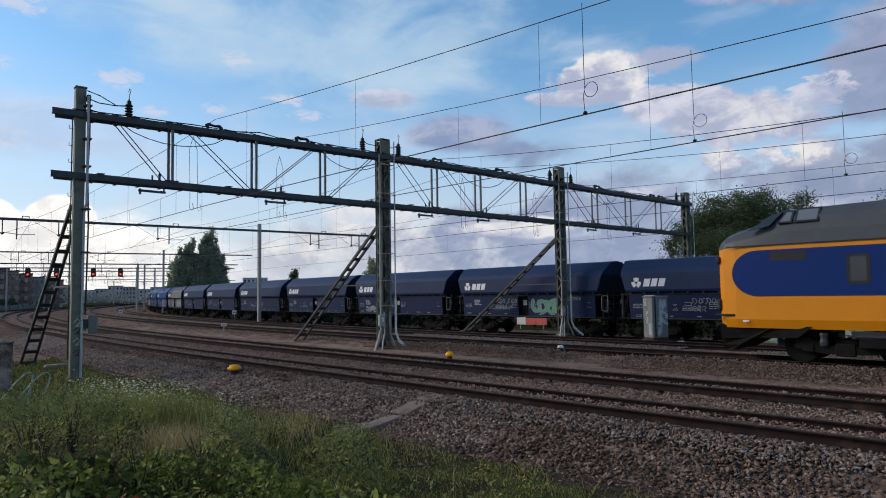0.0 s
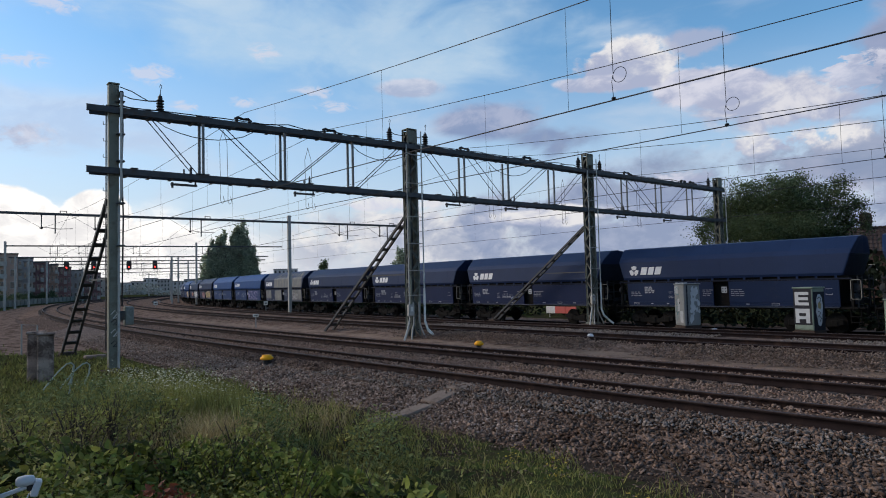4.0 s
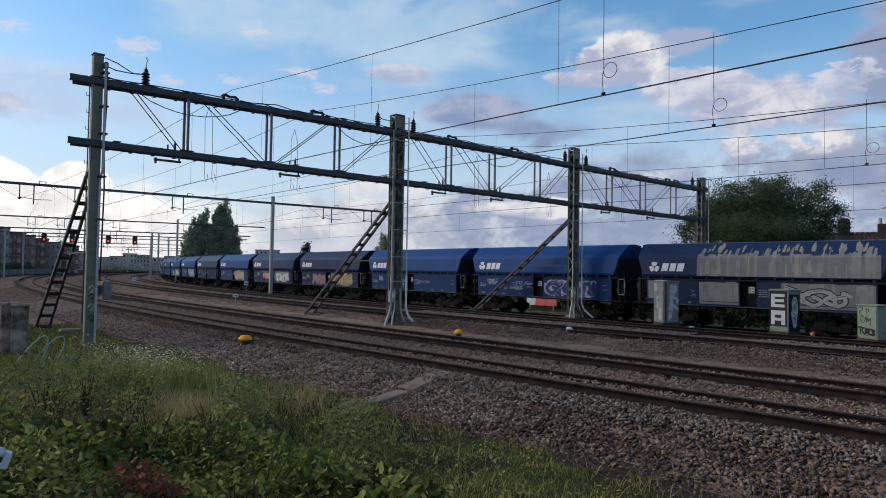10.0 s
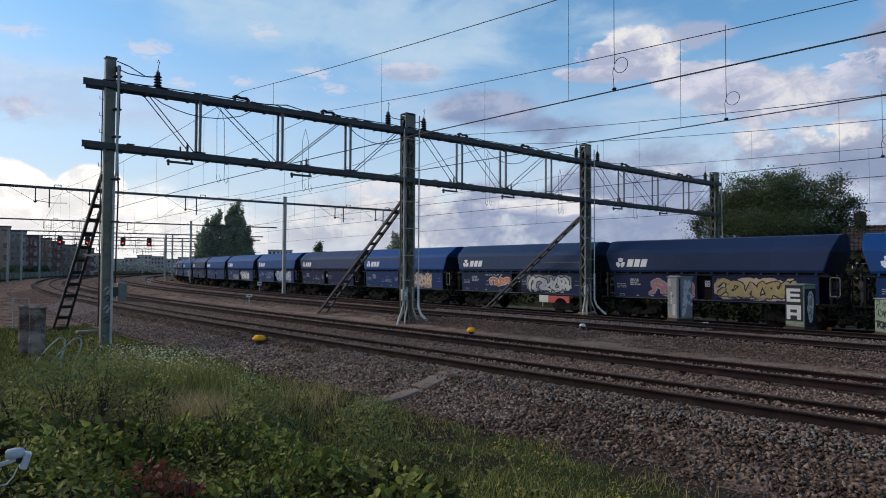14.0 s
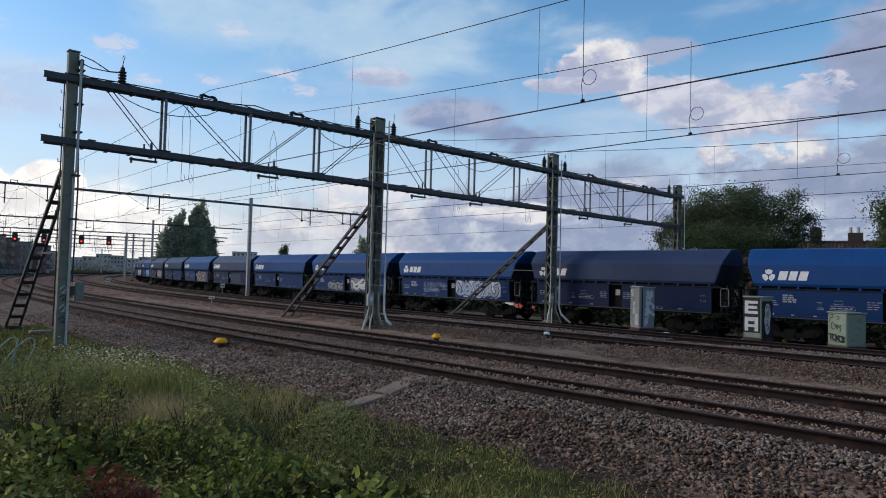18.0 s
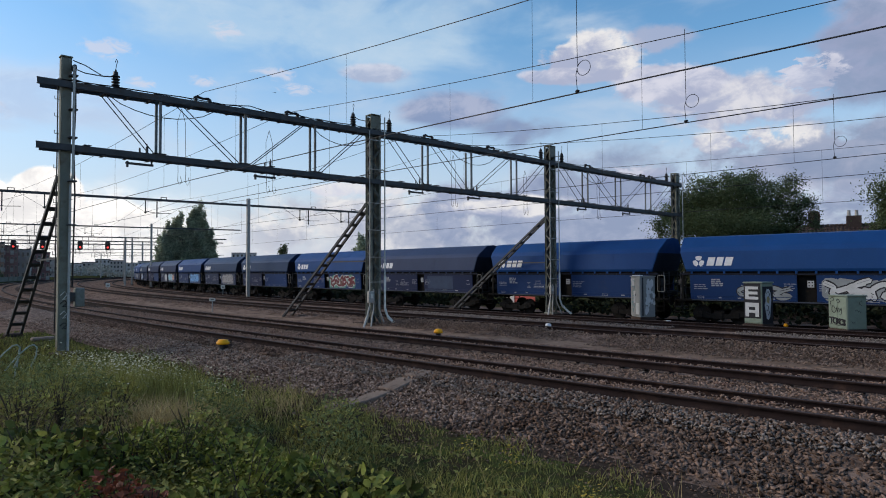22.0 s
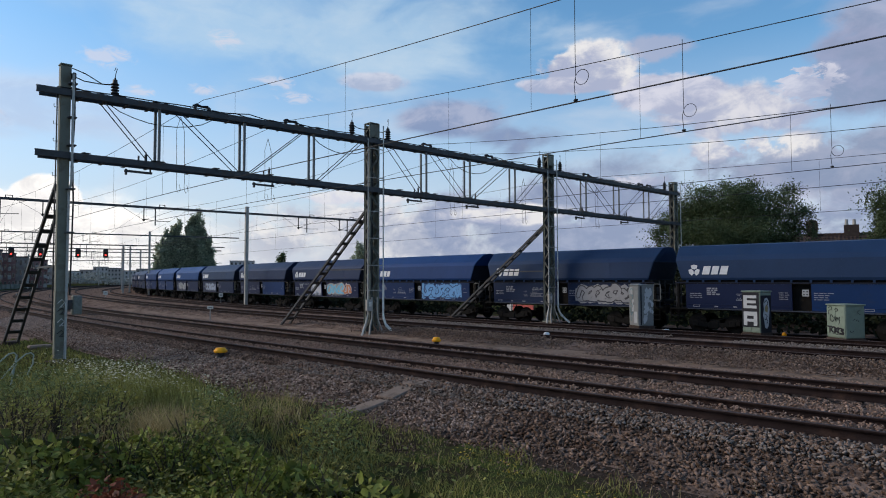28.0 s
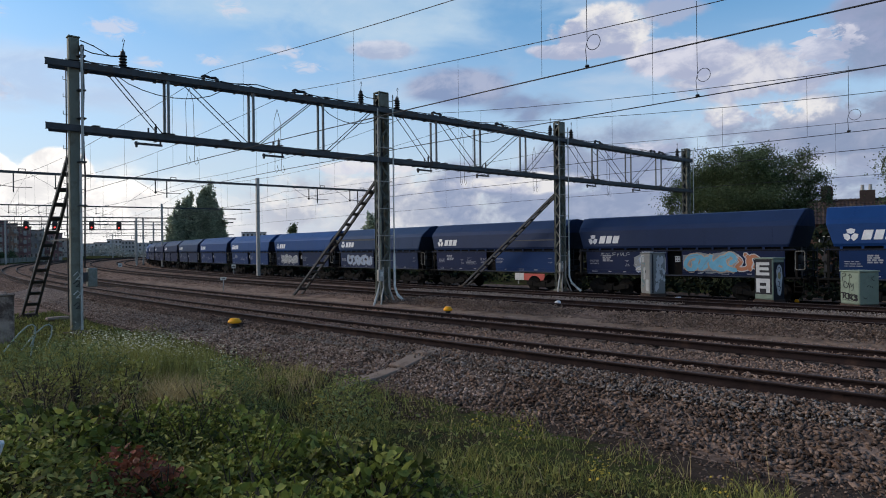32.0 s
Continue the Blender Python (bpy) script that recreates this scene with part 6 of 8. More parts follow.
    for az, dd, rad, n in ((2.0, 8.9, 0.14, 45), (5.5, 8.3, 0.15, 40), (12.5, 6.9, 0.12, 60), (-12.0, 9.6, 0.2, 25), (22.0, 6.6, 0.15, 30)):
        cx, cy = at_az(az, dd)
        o = rng.normal(0, rad * 0.6, (n, 2))
        x, y = cx + o[:, 0], cy + o[:, 1]
        q.append(np.stack([x, y, ground_at(x, y) + rng.uniform(0.12, 0.38, n)], 1))
    q = np.concatenate(q)
    stuff("flowers", "scattered yellow ragwort flowers", "flowers", quick_mesh("yellow_flowers", *leaf_cloud(rng, q, rng.uniform(0.02, 0.04, len(q)), 0.7, 0.05, 1.0), petal_y))


def thicket(az, d, rad, top, n, size, mat, label, seed):
    """A shrub of bent stems and broad pointed leaves."""
    rng = np.random.default_rng(seed)
    cx, cy = at_az(az, d)
    base = float(ground_at(cx, cy))
    t = thing("shrub", label, "shrub", pose(cx, cy, base), "bramble bank")
    g = Geo()
    pts = []
    for k in range(16):
        a, l = rng.uniform(0, 2 * math.pi), rad * rng.uniform(0.3, 1.0)
        hh = top * rng.uniform(0.6, 1.05) * (1 - 0.35 * (l / rad) ** 2)
        e = (l * math.cos(a), l * math.sin(a), hh)
        g.tube([(0.2 * e[0], 0.2 * e[1], -0.05), (0.45 * e[0], 0.45 * e[1], hh * 0.6), e], [0.009, 0.006, 0.003], 4, False)
    part("stem", g, bark, t)["kind"] = "stuff"
    o = rng.uniform(-1, 1, (n * 2, 2)) * rad
    o = o[(o ** 2).sum(1) < rad * rad][:n]
    q = (o ** 2).sum(1) / rad ** 2
    lump = 0.85 + 0.22 * np.sin(o[:, 0] * 5 + seed) * np.sin(o[:, 1] * 6 + 2 * seed)
    z = top * lump * (1 - 0.45 * q) * rng.uniform(0.35, 1.0, len(o)) ** 0.4
    p = np.stack([o[:, 0], o[:, 1], z], 1)
    young = np.repeat((rng.uniform(0, 1, len(p)) < 0.22 * (z > 0.6 * top)).astype(int), 6)
    ob = part("leaves", quick_mesh("leaves", *leaf_cloud(rng, p, rng.uniform(0.45, 1.25, len(p)) * size, 0.42, 0.2, 0.78), [mat, mat if mat is leaf_red else leaf_bright], young), None, t)
    tagged(ob, kind="stuff")


def build_thickets():
    rng = random.Random(5)
    for k in range(60):
        az = rng.uniform(-46, -6)
        d = rng.uniform(3.8, 6.8) if az < -16 else rng.uniform(3.6, 5.4)
        if d < 5.8 and -33 < az < -19:
            d = 5.8 + 0.5 * (d - 3.8)
        rad = rng.uniform(0.3, 0.55) if d < 4.6 else rng.uniform(0.35, 0.65)
        broad = k % 3 != 0
        thicket(az, d, rad, rng.choice((0.2, 0.34, 0.5, 0.66)), int((620 if broad else 1500) * rad), rng.choice((0.065, 0.08, 0.10)) if broad else 0.042, leaf_green if k % 4 and az > -37 else leaf_dark, "broad-leaved green shrub growing on the grassy bank" if broad else "small-leaved green shrub growing on the grassy bank", 100 + k)
    for k in range(9):
        az, d = rng.uniform(-35, -12), rng.uniform(6.2, 7.4)
        thicket(az, d, rng.uniform(0.3, 0.5), rng.uniform(0.3, 0.55), 170, rng.choice((0.07, 0.085, 0.10)), leaf_green, "knotty weed with broad yellow-green leaves", 700 + k)
    for k in range(10):
        az, d = rng.uniform(-10, 6), rng.uniform(3.6, 5.6)
        thicket(az, d, rng.uniform(0.35, 0.6), rng.uniform(0.2, 0.38), 220, 0.055, leaf_dark if k % 2 else leaf_green, "small leafy shrub in the grass of the bank", 200 + k)
    for k in range(26):
        az, d = rng.uniform(-37, -8), rng.uniform(8.0, 12.2)
        thicket(az, d, rng.uniform(0.25, 0.5), rng.uniform(0.35, 0.75), 260, rng.choice((0.04, 0.05, 0.06)), (weed_olive, grass_green, weed_olive)[k % 3], "tall weedy plant among the long grass", 500 + k)
    thicket(-26.2, 5.02, 0.28, 0.5, 300, 0.06, leaf_red, "shrub with rust-red dying leaves", 301)
    thicket(-24.0, 4.9, 0.2, 0.38, 110, 0.055, leaf_red, "small shrub with reddish withering leaves", 302)
    thicket(-28.6, 6.6, 0.4, 0.5, 90, 0.06, leaf_red, "withered reddish-brown shrub in the weedy bank", 303)


def tree(label, az, d, base, lobes, n, leaf, mat, trunk_r, trunk_h, seed, name="tree"):
    """Trunk, limbs to every lobe of the crown, and leaves in ragged clumps; lobes are (side, deep, height, radius, tall)."""
    rng = np.random.default_rng(seed)
    x, y = at_az(az, d)
    t = thing(name, label, "tree", pose(x, y, base, 0, 0, -az))
    part("trunk", Geo().tube([(0, 0, -0.2), (0.1, 0, trunk_h * 0.5), (0, 0.1, trunk_h)], [trunk_r * 1.25, trunk_r, trunk_r * 0.7], 8), bark, t)
    g = Geo()
    ps = []
    weight = [w * w * h for *_, w, h in lobes]
    for (u, v, z, w, hh), wt in zip(lobes, weight):
        g.tube([(0, 0, trunk_h * 0.8), (u * 0.5, v * 0.5, trunk_h * 0.8 + (z - trunk_h * 0.8) * 0.6), (u, v, z)], [trunk_r * 0.5, trunk_r * 0.28, 0.04], 5, False)
        # ragged sub-clumps in every lobe
        subs = max(5, int(wt * 1.3))
        c = rng.normal(size=(subs, 3))
        c *= (rng.uniform(0.35, 1.0, subs) / np.linalg.norm(c, axis=1))[:, None]
        m = int(n * wt / sum(weight))
        pick = rng.integers(0, subs, m)
        q = c[pick] + rng.normal(0, 0.21, (m, 3))
        for k in range(min(subs, 14)):
            e = c[k] * [w, w, hh]
            g.tube([(u, v, z), (u + e[0] * 0.9, v + e[1] * 0.9, z + e[2] * 0.9)], [0.05, 0.015], 4, False)
        ps.append(q * [w * 1.22, w * 1.22, hh * 1.15] + [u, v, z])
    part("limb", g, bark, t)["kind"] = "stuff"
    p = np.concatenate(ps)
    ob = part("crown", quick_mesh("crown", *fine_leaves(rng, p, rng.uniform(0.6, 1.3, len(p)) * leaf), mat), None, t)
    tagged(ob, kind="stuff")


def build_trees():
    lob = [(-1.4, 0, 7.4, 2.4, 1.7), (-3.2, 0.5, 6.6, 2.0, 1.7), (1.2, 0, 7.2, 2.2, 1.6), (3.4, 0, 7.2, 1.7, 1.2), (4.8, 0.3, 6.6, 1.1, 1.0), (5.4, 0, 5.4, 0.8, 0.7), (-0.6, -0.5, 5.0, 3.8, 1.4), (3.0, 0, 5.0, 2.0, 0.9), (-5.9, 0, 5.4, 0.9, 0.9), (-4.7, 0, 6.7, 1.2, 1.4), (-6.3, 0.2, 4.5, 0.8, 0.7), (0.3, 0.5, 8.5, 1.1, 0.8), (-2.6, 0.2, 5.9, 2.4, 1.5), (0.2, 0.2, 6.2, 2.4, 1.5), (2.4, 0.2, 5.8, 2.2, 1.3), (1.0, 0.3, 8.0, 1.5, 1.0), (-0.9, 0.2, 8.5, 1.2, 0.8)]
    tree("broad ragged green tree standing behind the goods train", 24.0, 58.0, -0.8, [(u * 0.95, v, z * 1.08 + 0.8, w, h * 1.05) for u, v, z, w, h in lob], 100000, 0.135, tree_leaf, 0.28, 3.5, 21)
    lob = [(0, 0, 6.6, 2.3, 1.9), (-2.2, 0, 6.0, 1.5, 1.3), (2.2, 0, 6.6, 2.3, 1.8), (-0.6, 0, 4.8, 2.6, 1.3), (-3.0, 0, 4.2, 1.0, 0.9), (3.6, 0, 5.4, 2.2, 1.8), (1.2, 0, 8.0, 1.2, 0.9)]
    tree("large airy green tree beside the houses", 37.2, 50.0, -0.8, [(u, v, z + 0.8, w, h) for u, v, z, w, h in lob], 110000, 0.14, tree_leaf, 0.26, 3.2, 22)
    spires = [(2.6, 15.4, 1.2), (1.4, 13.2, 1.1), (3.9, 13.2, 1.0), (0.2, 11.4, 1.1), (-1.0, 13.0, 1.15), (-2.2, 11.6, 1.1), (-3.4, 9.8, 1.0), (-4.5, 7.2, 0.85), (4.8, 10.2, 0.8)]
    lob = [(u + 0.2 * math.sin(7 * f * h), 0.4 * math.cos(5 * u + f), h * f, w * (1.2 - 0.75 * f * f), h * 0.15) for u, h, w in spires for f in (0.22, 0.38, 0.53, 0.68, 0.81, 0.92)]
    tree("tall dark poplars standing close together", -21.55, 132.0, -0.8, lob, 90000, 0.40, hazed_tree_leaf, 0.4, 6.0, 23)
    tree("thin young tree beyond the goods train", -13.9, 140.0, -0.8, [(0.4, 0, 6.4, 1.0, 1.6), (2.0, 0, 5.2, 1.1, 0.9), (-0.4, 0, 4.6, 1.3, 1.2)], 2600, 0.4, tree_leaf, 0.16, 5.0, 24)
    tree("narrow dark tree beyond the goods train", -7.2, 130.0, -0.8, [(0, 0, 5.5, 1.3, 3.0), (0.2, 0, 8.0, 1.1, 2.3), (-1.3, 0, 4.6, 1.2, 1.5)], 5000, 0.4, hazed_tree_leaf, 0.2, 5.0, 25)
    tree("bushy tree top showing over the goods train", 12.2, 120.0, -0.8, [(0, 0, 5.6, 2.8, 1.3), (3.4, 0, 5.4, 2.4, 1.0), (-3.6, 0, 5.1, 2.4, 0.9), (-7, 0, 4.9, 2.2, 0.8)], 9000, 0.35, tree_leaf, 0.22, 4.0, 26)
    tree("low trees far behind the goods train", 2.2, 150.0, -0.8, [(0, 0, 5.6, 3.0, 1.0), (5, 0, 5.8, 3.0, 1.0), (-5, 0, 5.6, 3.0, 0.9), (10, 0, 5.6, 3.0, 0.9)], 8000, 0.4, hazed_tree_leaf, 0.22, 4.0, 27)


def house():
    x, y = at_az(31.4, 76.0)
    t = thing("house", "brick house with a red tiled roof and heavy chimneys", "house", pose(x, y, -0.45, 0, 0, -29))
    w, d = 26.0, 8.0
    part("wall", Geo().box((0, 0, 1.9), (w, d, 5.2)), brick_red, t)
    g = Geo()
    # tiled roof with rounded rows
    n = 80
    for s in (-1, 1):
        for k in range(n):
            x0 = -w / 2 - 0.3 + (w + 0.6) * k / n
            x1 = x0 + (w + 0.6) / n
            for r in range(6):
                a, b = r / 6, (r + 1) / 6
                ya, yb = s * (d / 2 + 0.4) * (1 - a), s * (d / 2 + 0.4) * (1 - b)
                za, zb = 4.4 + 2.4 * a + 0.03, 4.4 + 2.4 * b
                g.add([(x0, ya, za), ((x0 + x1) / 2, ya, za + 0.06), (x1, ya, za), (x1, yb, zb), ((x0 + x1) / 2, yb, zb + 0.06), (x0, yb, zb)], [(0, 1, 4, 5), (1, 2, 3, 4)])
    part("roof", g, tile_red, t)
    for k in range(64):
        part("ridge_tile", kept("ridge", lambda: Geo().tube([(-0.19, 0, 0), (0.2, 0, 0.03)], [0.13, 0.16], 8).mesh("ridge_tile", [tile_red])), None, t).location = (-w / 2 + 0.2 + k * 0.405, 0, 6.84)
    for cx, ww, top in ((-2.55, 1.0, 8.25), (0.85, 1.25, 7.75), (8.0, 1.5, 7.7)):
        c = part("chimney", Geo().box((cx, 0, 5.0 + (top - 5.0) / 2), (ww, 0.9, top - 5.0)), soot_brick, t, "dark brick chimney stack")
        if top > 8:
            part("chimney_crown", Geo().loft([[(cx + ww / 2 * k * math.cos(a), 0.45 * k * math.sin(a) * 1.2, z) for a in np.linspace(0, 2 * math.pi, 13)[:-1]] for k, z in ((1.08, top - 0.9), (1.08, top - 0.3), (0.95, top - 0.05), (0.6, top + 0.1))]), soot_brick, c)
            for z in (top - 0.75, top - 0.5, top - 0.25):
                part("brick_band", Geo().box((cx, 0, z), (ww * 1.12, 1.1, 0.07)), concrete, c)
        else:
            for px in (-0.4, 0.25):
                part("chimney_pot", Geo().lathe((cx + px, 0, top), [(0.17, 0), (0.14, 0.5), (0.17, 0.55)], 10), galv, c)
    for k in range(6):
        wd = part("window", Geo().box((-11 + k * 4.2, -d / 2 - 0.01, 2.6), (1.4, 0.06, 1.5)), white_pipe, t)
        part("pane", Geo().box((-11 + k * 4.2, -d / 2 - 0.05, 2.6), (1.2, 0.02, 1.3)), glass_dark, wd)


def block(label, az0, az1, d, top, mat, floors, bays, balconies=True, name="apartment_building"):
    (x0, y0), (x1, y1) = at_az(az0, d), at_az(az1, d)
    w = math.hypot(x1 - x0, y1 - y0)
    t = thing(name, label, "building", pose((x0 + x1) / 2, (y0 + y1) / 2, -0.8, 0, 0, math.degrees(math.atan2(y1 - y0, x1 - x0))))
    dep = 12.0
    part("wall", Geo().box((0, dep / 2, top / 2), (w, dep, top)), mat, t)
    part("roof", Geo().box((0, dep / 2, top + 0.15), (w + 0.3, dep + 0.3, 0.3)), dark_steel, t)
    fh = (top - 0.6) / floors
    for i in range(bays):
        for j in range(floors):
            cx, cz = -w / 2 + w * (i + 0.5) / bays, 0.6 + fh * (j + 0.5)
            ww = w / bays * 0.5
            o = part("window", kept(("bw", round(ww, 2), round(fh, 2)), lambda: Geo().box((0, -0.03, 0), (ww, 0.08, fh * 0.55)).mesh("window", [galv])), None, t)
            o.location = (cx, 0, cz)
            q = part("pane", kept(("bp", round(ww, 2), round(fh, 2)), lambda: Geo().box((0, -0.08, 0), (ww * 0.86, 0.03, fh * 0.47)).mesh("pane", [glass_dark])), None, o)
            if balconies and i % 2 == 0:
                b = part("balcony", kept(("bb", round(ww, 2)), lambda: Geo().box((0, -0.7, 0), (ww * 1.6, 1.4, 0.14)).box((0, -1.38, 0.55), (ww * 1.6, 0.05, 1.0)).mesh("balcony", [galv])), None, t)
                b.location = (cx, 0, cz - fh * 0.45)


def build_distance():
    # wall colours of the far blocks are lightened to include some distance haze
    dark_brick = material("dark_brick", (0.21, 0.118, 0.118), 0.9, 0, 0.25, 0.3, 0.2, fine=6)
    tan_wall = material("tan_wall", (0.35, 0.24, 0.19), 0.9, 0, 0.2, 0.3, 0.2, fine=6)
    grey_wall = material("grey_wall", (0.32, 0.30, 0.29), 0.9, 0, 0.2, 0.2, 0.2, fine=6)
    hazed_pale_wall = material("hazed_pale_wall", (0.40, 0.39, 0.39), 0.85, 0, 0.15, 0.2, 0.1, fine=6)
    house()
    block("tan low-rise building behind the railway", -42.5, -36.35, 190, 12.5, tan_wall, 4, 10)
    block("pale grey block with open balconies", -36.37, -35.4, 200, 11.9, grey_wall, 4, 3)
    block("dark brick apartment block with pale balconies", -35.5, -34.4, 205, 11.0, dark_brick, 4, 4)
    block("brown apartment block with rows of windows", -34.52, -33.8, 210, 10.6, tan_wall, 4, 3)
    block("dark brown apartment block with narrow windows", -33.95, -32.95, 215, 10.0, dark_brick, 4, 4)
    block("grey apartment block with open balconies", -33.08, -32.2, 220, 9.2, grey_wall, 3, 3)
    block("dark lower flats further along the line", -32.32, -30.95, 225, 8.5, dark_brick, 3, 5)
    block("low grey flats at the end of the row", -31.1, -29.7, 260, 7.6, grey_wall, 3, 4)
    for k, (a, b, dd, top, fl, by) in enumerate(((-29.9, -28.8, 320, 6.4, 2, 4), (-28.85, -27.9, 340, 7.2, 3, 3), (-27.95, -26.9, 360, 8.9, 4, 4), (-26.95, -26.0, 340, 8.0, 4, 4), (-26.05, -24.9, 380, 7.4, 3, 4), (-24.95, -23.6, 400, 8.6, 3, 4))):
        block("pale distant office building beyond the station tracks", a, b, dd, top, (hazed_pale_wall, grey_wall)[k % 2], fl, by, False, "office_building")
    block("small pale flats seen over the goods train", -17.9, -15.9, 420, 14.0, hazed_pale_wall, 4, 6, False)
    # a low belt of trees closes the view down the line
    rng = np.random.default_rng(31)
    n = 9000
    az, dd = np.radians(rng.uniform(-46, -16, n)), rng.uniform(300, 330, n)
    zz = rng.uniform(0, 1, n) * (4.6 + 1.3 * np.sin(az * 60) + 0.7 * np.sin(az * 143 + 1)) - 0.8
    stuff("far_woods", "low belt of hazy trees closing the view", "trees", quick_mesh("far_woods", *leaf_cloud(rng, np.stack([dd * np.sin(az), dd * np.cos(az), zz], 1), rng.uniform(0.6, 1.3, n), 0.3, 0.15, 0.8), hazed_far_leaf))
    # hedge and low wall beside the line
    wall = material("wall_green", (0.17, 0.17, 0.145), 0.9, 0, 0.25, 0.6, 0.2)
    t = thing("lineside_wall", "long low grey-green wall curving beside the line", "wall")
    for k in range(30):
        a, b = -2.53 - 0.01 * k, -2.54 - 0.01 * k
        part("wall_panel", Geo().beam(arc(443.2, a, 0.1), arc(443.2, b, 0.1), 0.3, 1.6), wall, t)
        part("wall_post", Geo().box(arc(443.0, a, 0.14), (0.3, 0.3, 1.8), bev=0.03), wall, t)
    rng = np.random.default_rng(77)
    for k, (th, tall) in enumerate(((-2.545, 2.4), (-2.575, 2.7), (-2.605, 2.9), (-2.64, 2.4), (-2.70, 1.6), (-2.76, 1.6), (-2.82, 1.6))):
        x, y = arc(447.5, th)[:2]
        az, dd = math.degrees(math.atan2(x, y)), math.hypot(x, y)
        tree("low dark hedge tree beside the station tracks", az, dd, -0.8, [(u * 1.3, 0, tall + rng.uniform(-0.3, 0.7), 1.5, 1.2) for u in range(-2, 3)], 5000, 0.3, tree_leaf, 0.12, 1.0, 400 + k, "hedge")


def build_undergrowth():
    """Scrub beyond the goods line, near-black to hold the train's shade, closes the gaps under the wagons."""
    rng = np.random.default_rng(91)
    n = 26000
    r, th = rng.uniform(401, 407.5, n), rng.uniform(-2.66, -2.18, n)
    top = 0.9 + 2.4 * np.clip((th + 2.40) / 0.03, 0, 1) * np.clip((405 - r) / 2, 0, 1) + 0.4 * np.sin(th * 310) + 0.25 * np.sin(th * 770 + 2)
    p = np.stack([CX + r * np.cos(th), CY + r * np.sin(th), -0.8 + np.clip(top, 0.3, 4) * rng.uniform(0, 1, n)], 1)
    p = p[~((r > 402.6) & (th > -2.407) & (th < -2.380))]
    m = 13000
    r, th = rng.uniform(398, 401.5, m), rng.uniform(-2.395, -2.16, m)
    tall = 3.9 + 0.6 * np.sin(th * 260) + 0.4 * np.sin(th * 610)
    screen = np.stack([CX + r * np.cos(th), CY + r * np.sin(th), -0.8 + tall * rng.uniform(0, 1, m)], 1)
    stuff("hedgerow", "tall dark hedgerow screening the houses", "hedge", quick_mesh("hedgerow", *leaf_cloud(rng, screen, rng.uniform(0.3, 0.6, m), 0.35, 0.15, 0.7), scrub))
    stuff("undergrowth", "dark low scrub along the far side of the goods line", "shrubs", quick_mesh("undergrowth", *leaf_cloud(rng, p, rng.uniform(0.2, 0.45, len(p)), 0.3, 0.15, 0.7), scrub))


build_bank()
build_undergrowth()
build_thickets()
build_trees()
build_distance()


# ---- passenger train leaving on the third track ----
train_yellow = material("train_yellow", (0.62, 0.225, 0.005), 0.4, 0, 0.05, 2.0, 0.02, spec=0.3)
train_blue = material("train_blue", (0.006, 0.026, 0.135), 0.45, 0, 0.06, 2.0, 0.02, spec=0.15)
train_grey = material("train_grey", (0.060, 0.068, 0.076), 0.5, 0, 0.12, 2.0, 0.05, (0.06, 0.06, 0.06), 0.2)
train_dark = material("train_dark", (0.025, 0.027, 0.03), 0.5, 0, 0.15, 2.0, 0.05)


def train_ring(x, half, top, roof, bottom=0.95):
    """A cross-section: flat sides, rounded shoulder, domed roof; roof is where the shoulder starts."""
    pts = [(-half * 0.94, bottom), (-half, bottom + 0.25), (-half, 2.3), (-half * 0.985, roof)]
    for a in (20, 45, 70):
        pts.append((-half * (0.985 - 0.62 * (1 - math.cos(radians(a)))), roof + (top - roof) * math.sin(radians(a)) * 0.97))
    pts.append((0, top))
    return [(x, y, z) for y, z in pts] + [(x, -y, z) for y, z in pts[-2::-1]]


# from the blunt nose backwards: x, half width, top, shoulder
NOSE = [(0.0, 0.95, 3.42, 3.2), (0.06, 1.12, 3.58, 3.25), (0.25, 1.28, 3.74, 3.28), (0.6, 1.36, 3.87, 3.30), (1.2, 1.40, 4.03, 3.32), (1.62, 1.41, 4.20, 3.32), (2.0, 1.41, 4.36, 3.32), (2.6, 1.41, 4.43, 3.32), (4.5, 1.41, 4.46, 3.32), (5.6, 1.41, 4.30, 3.32), (7.0, 1.41, 4.05, 3.32), (26.5, 1.41, 4.02, 3.32)]


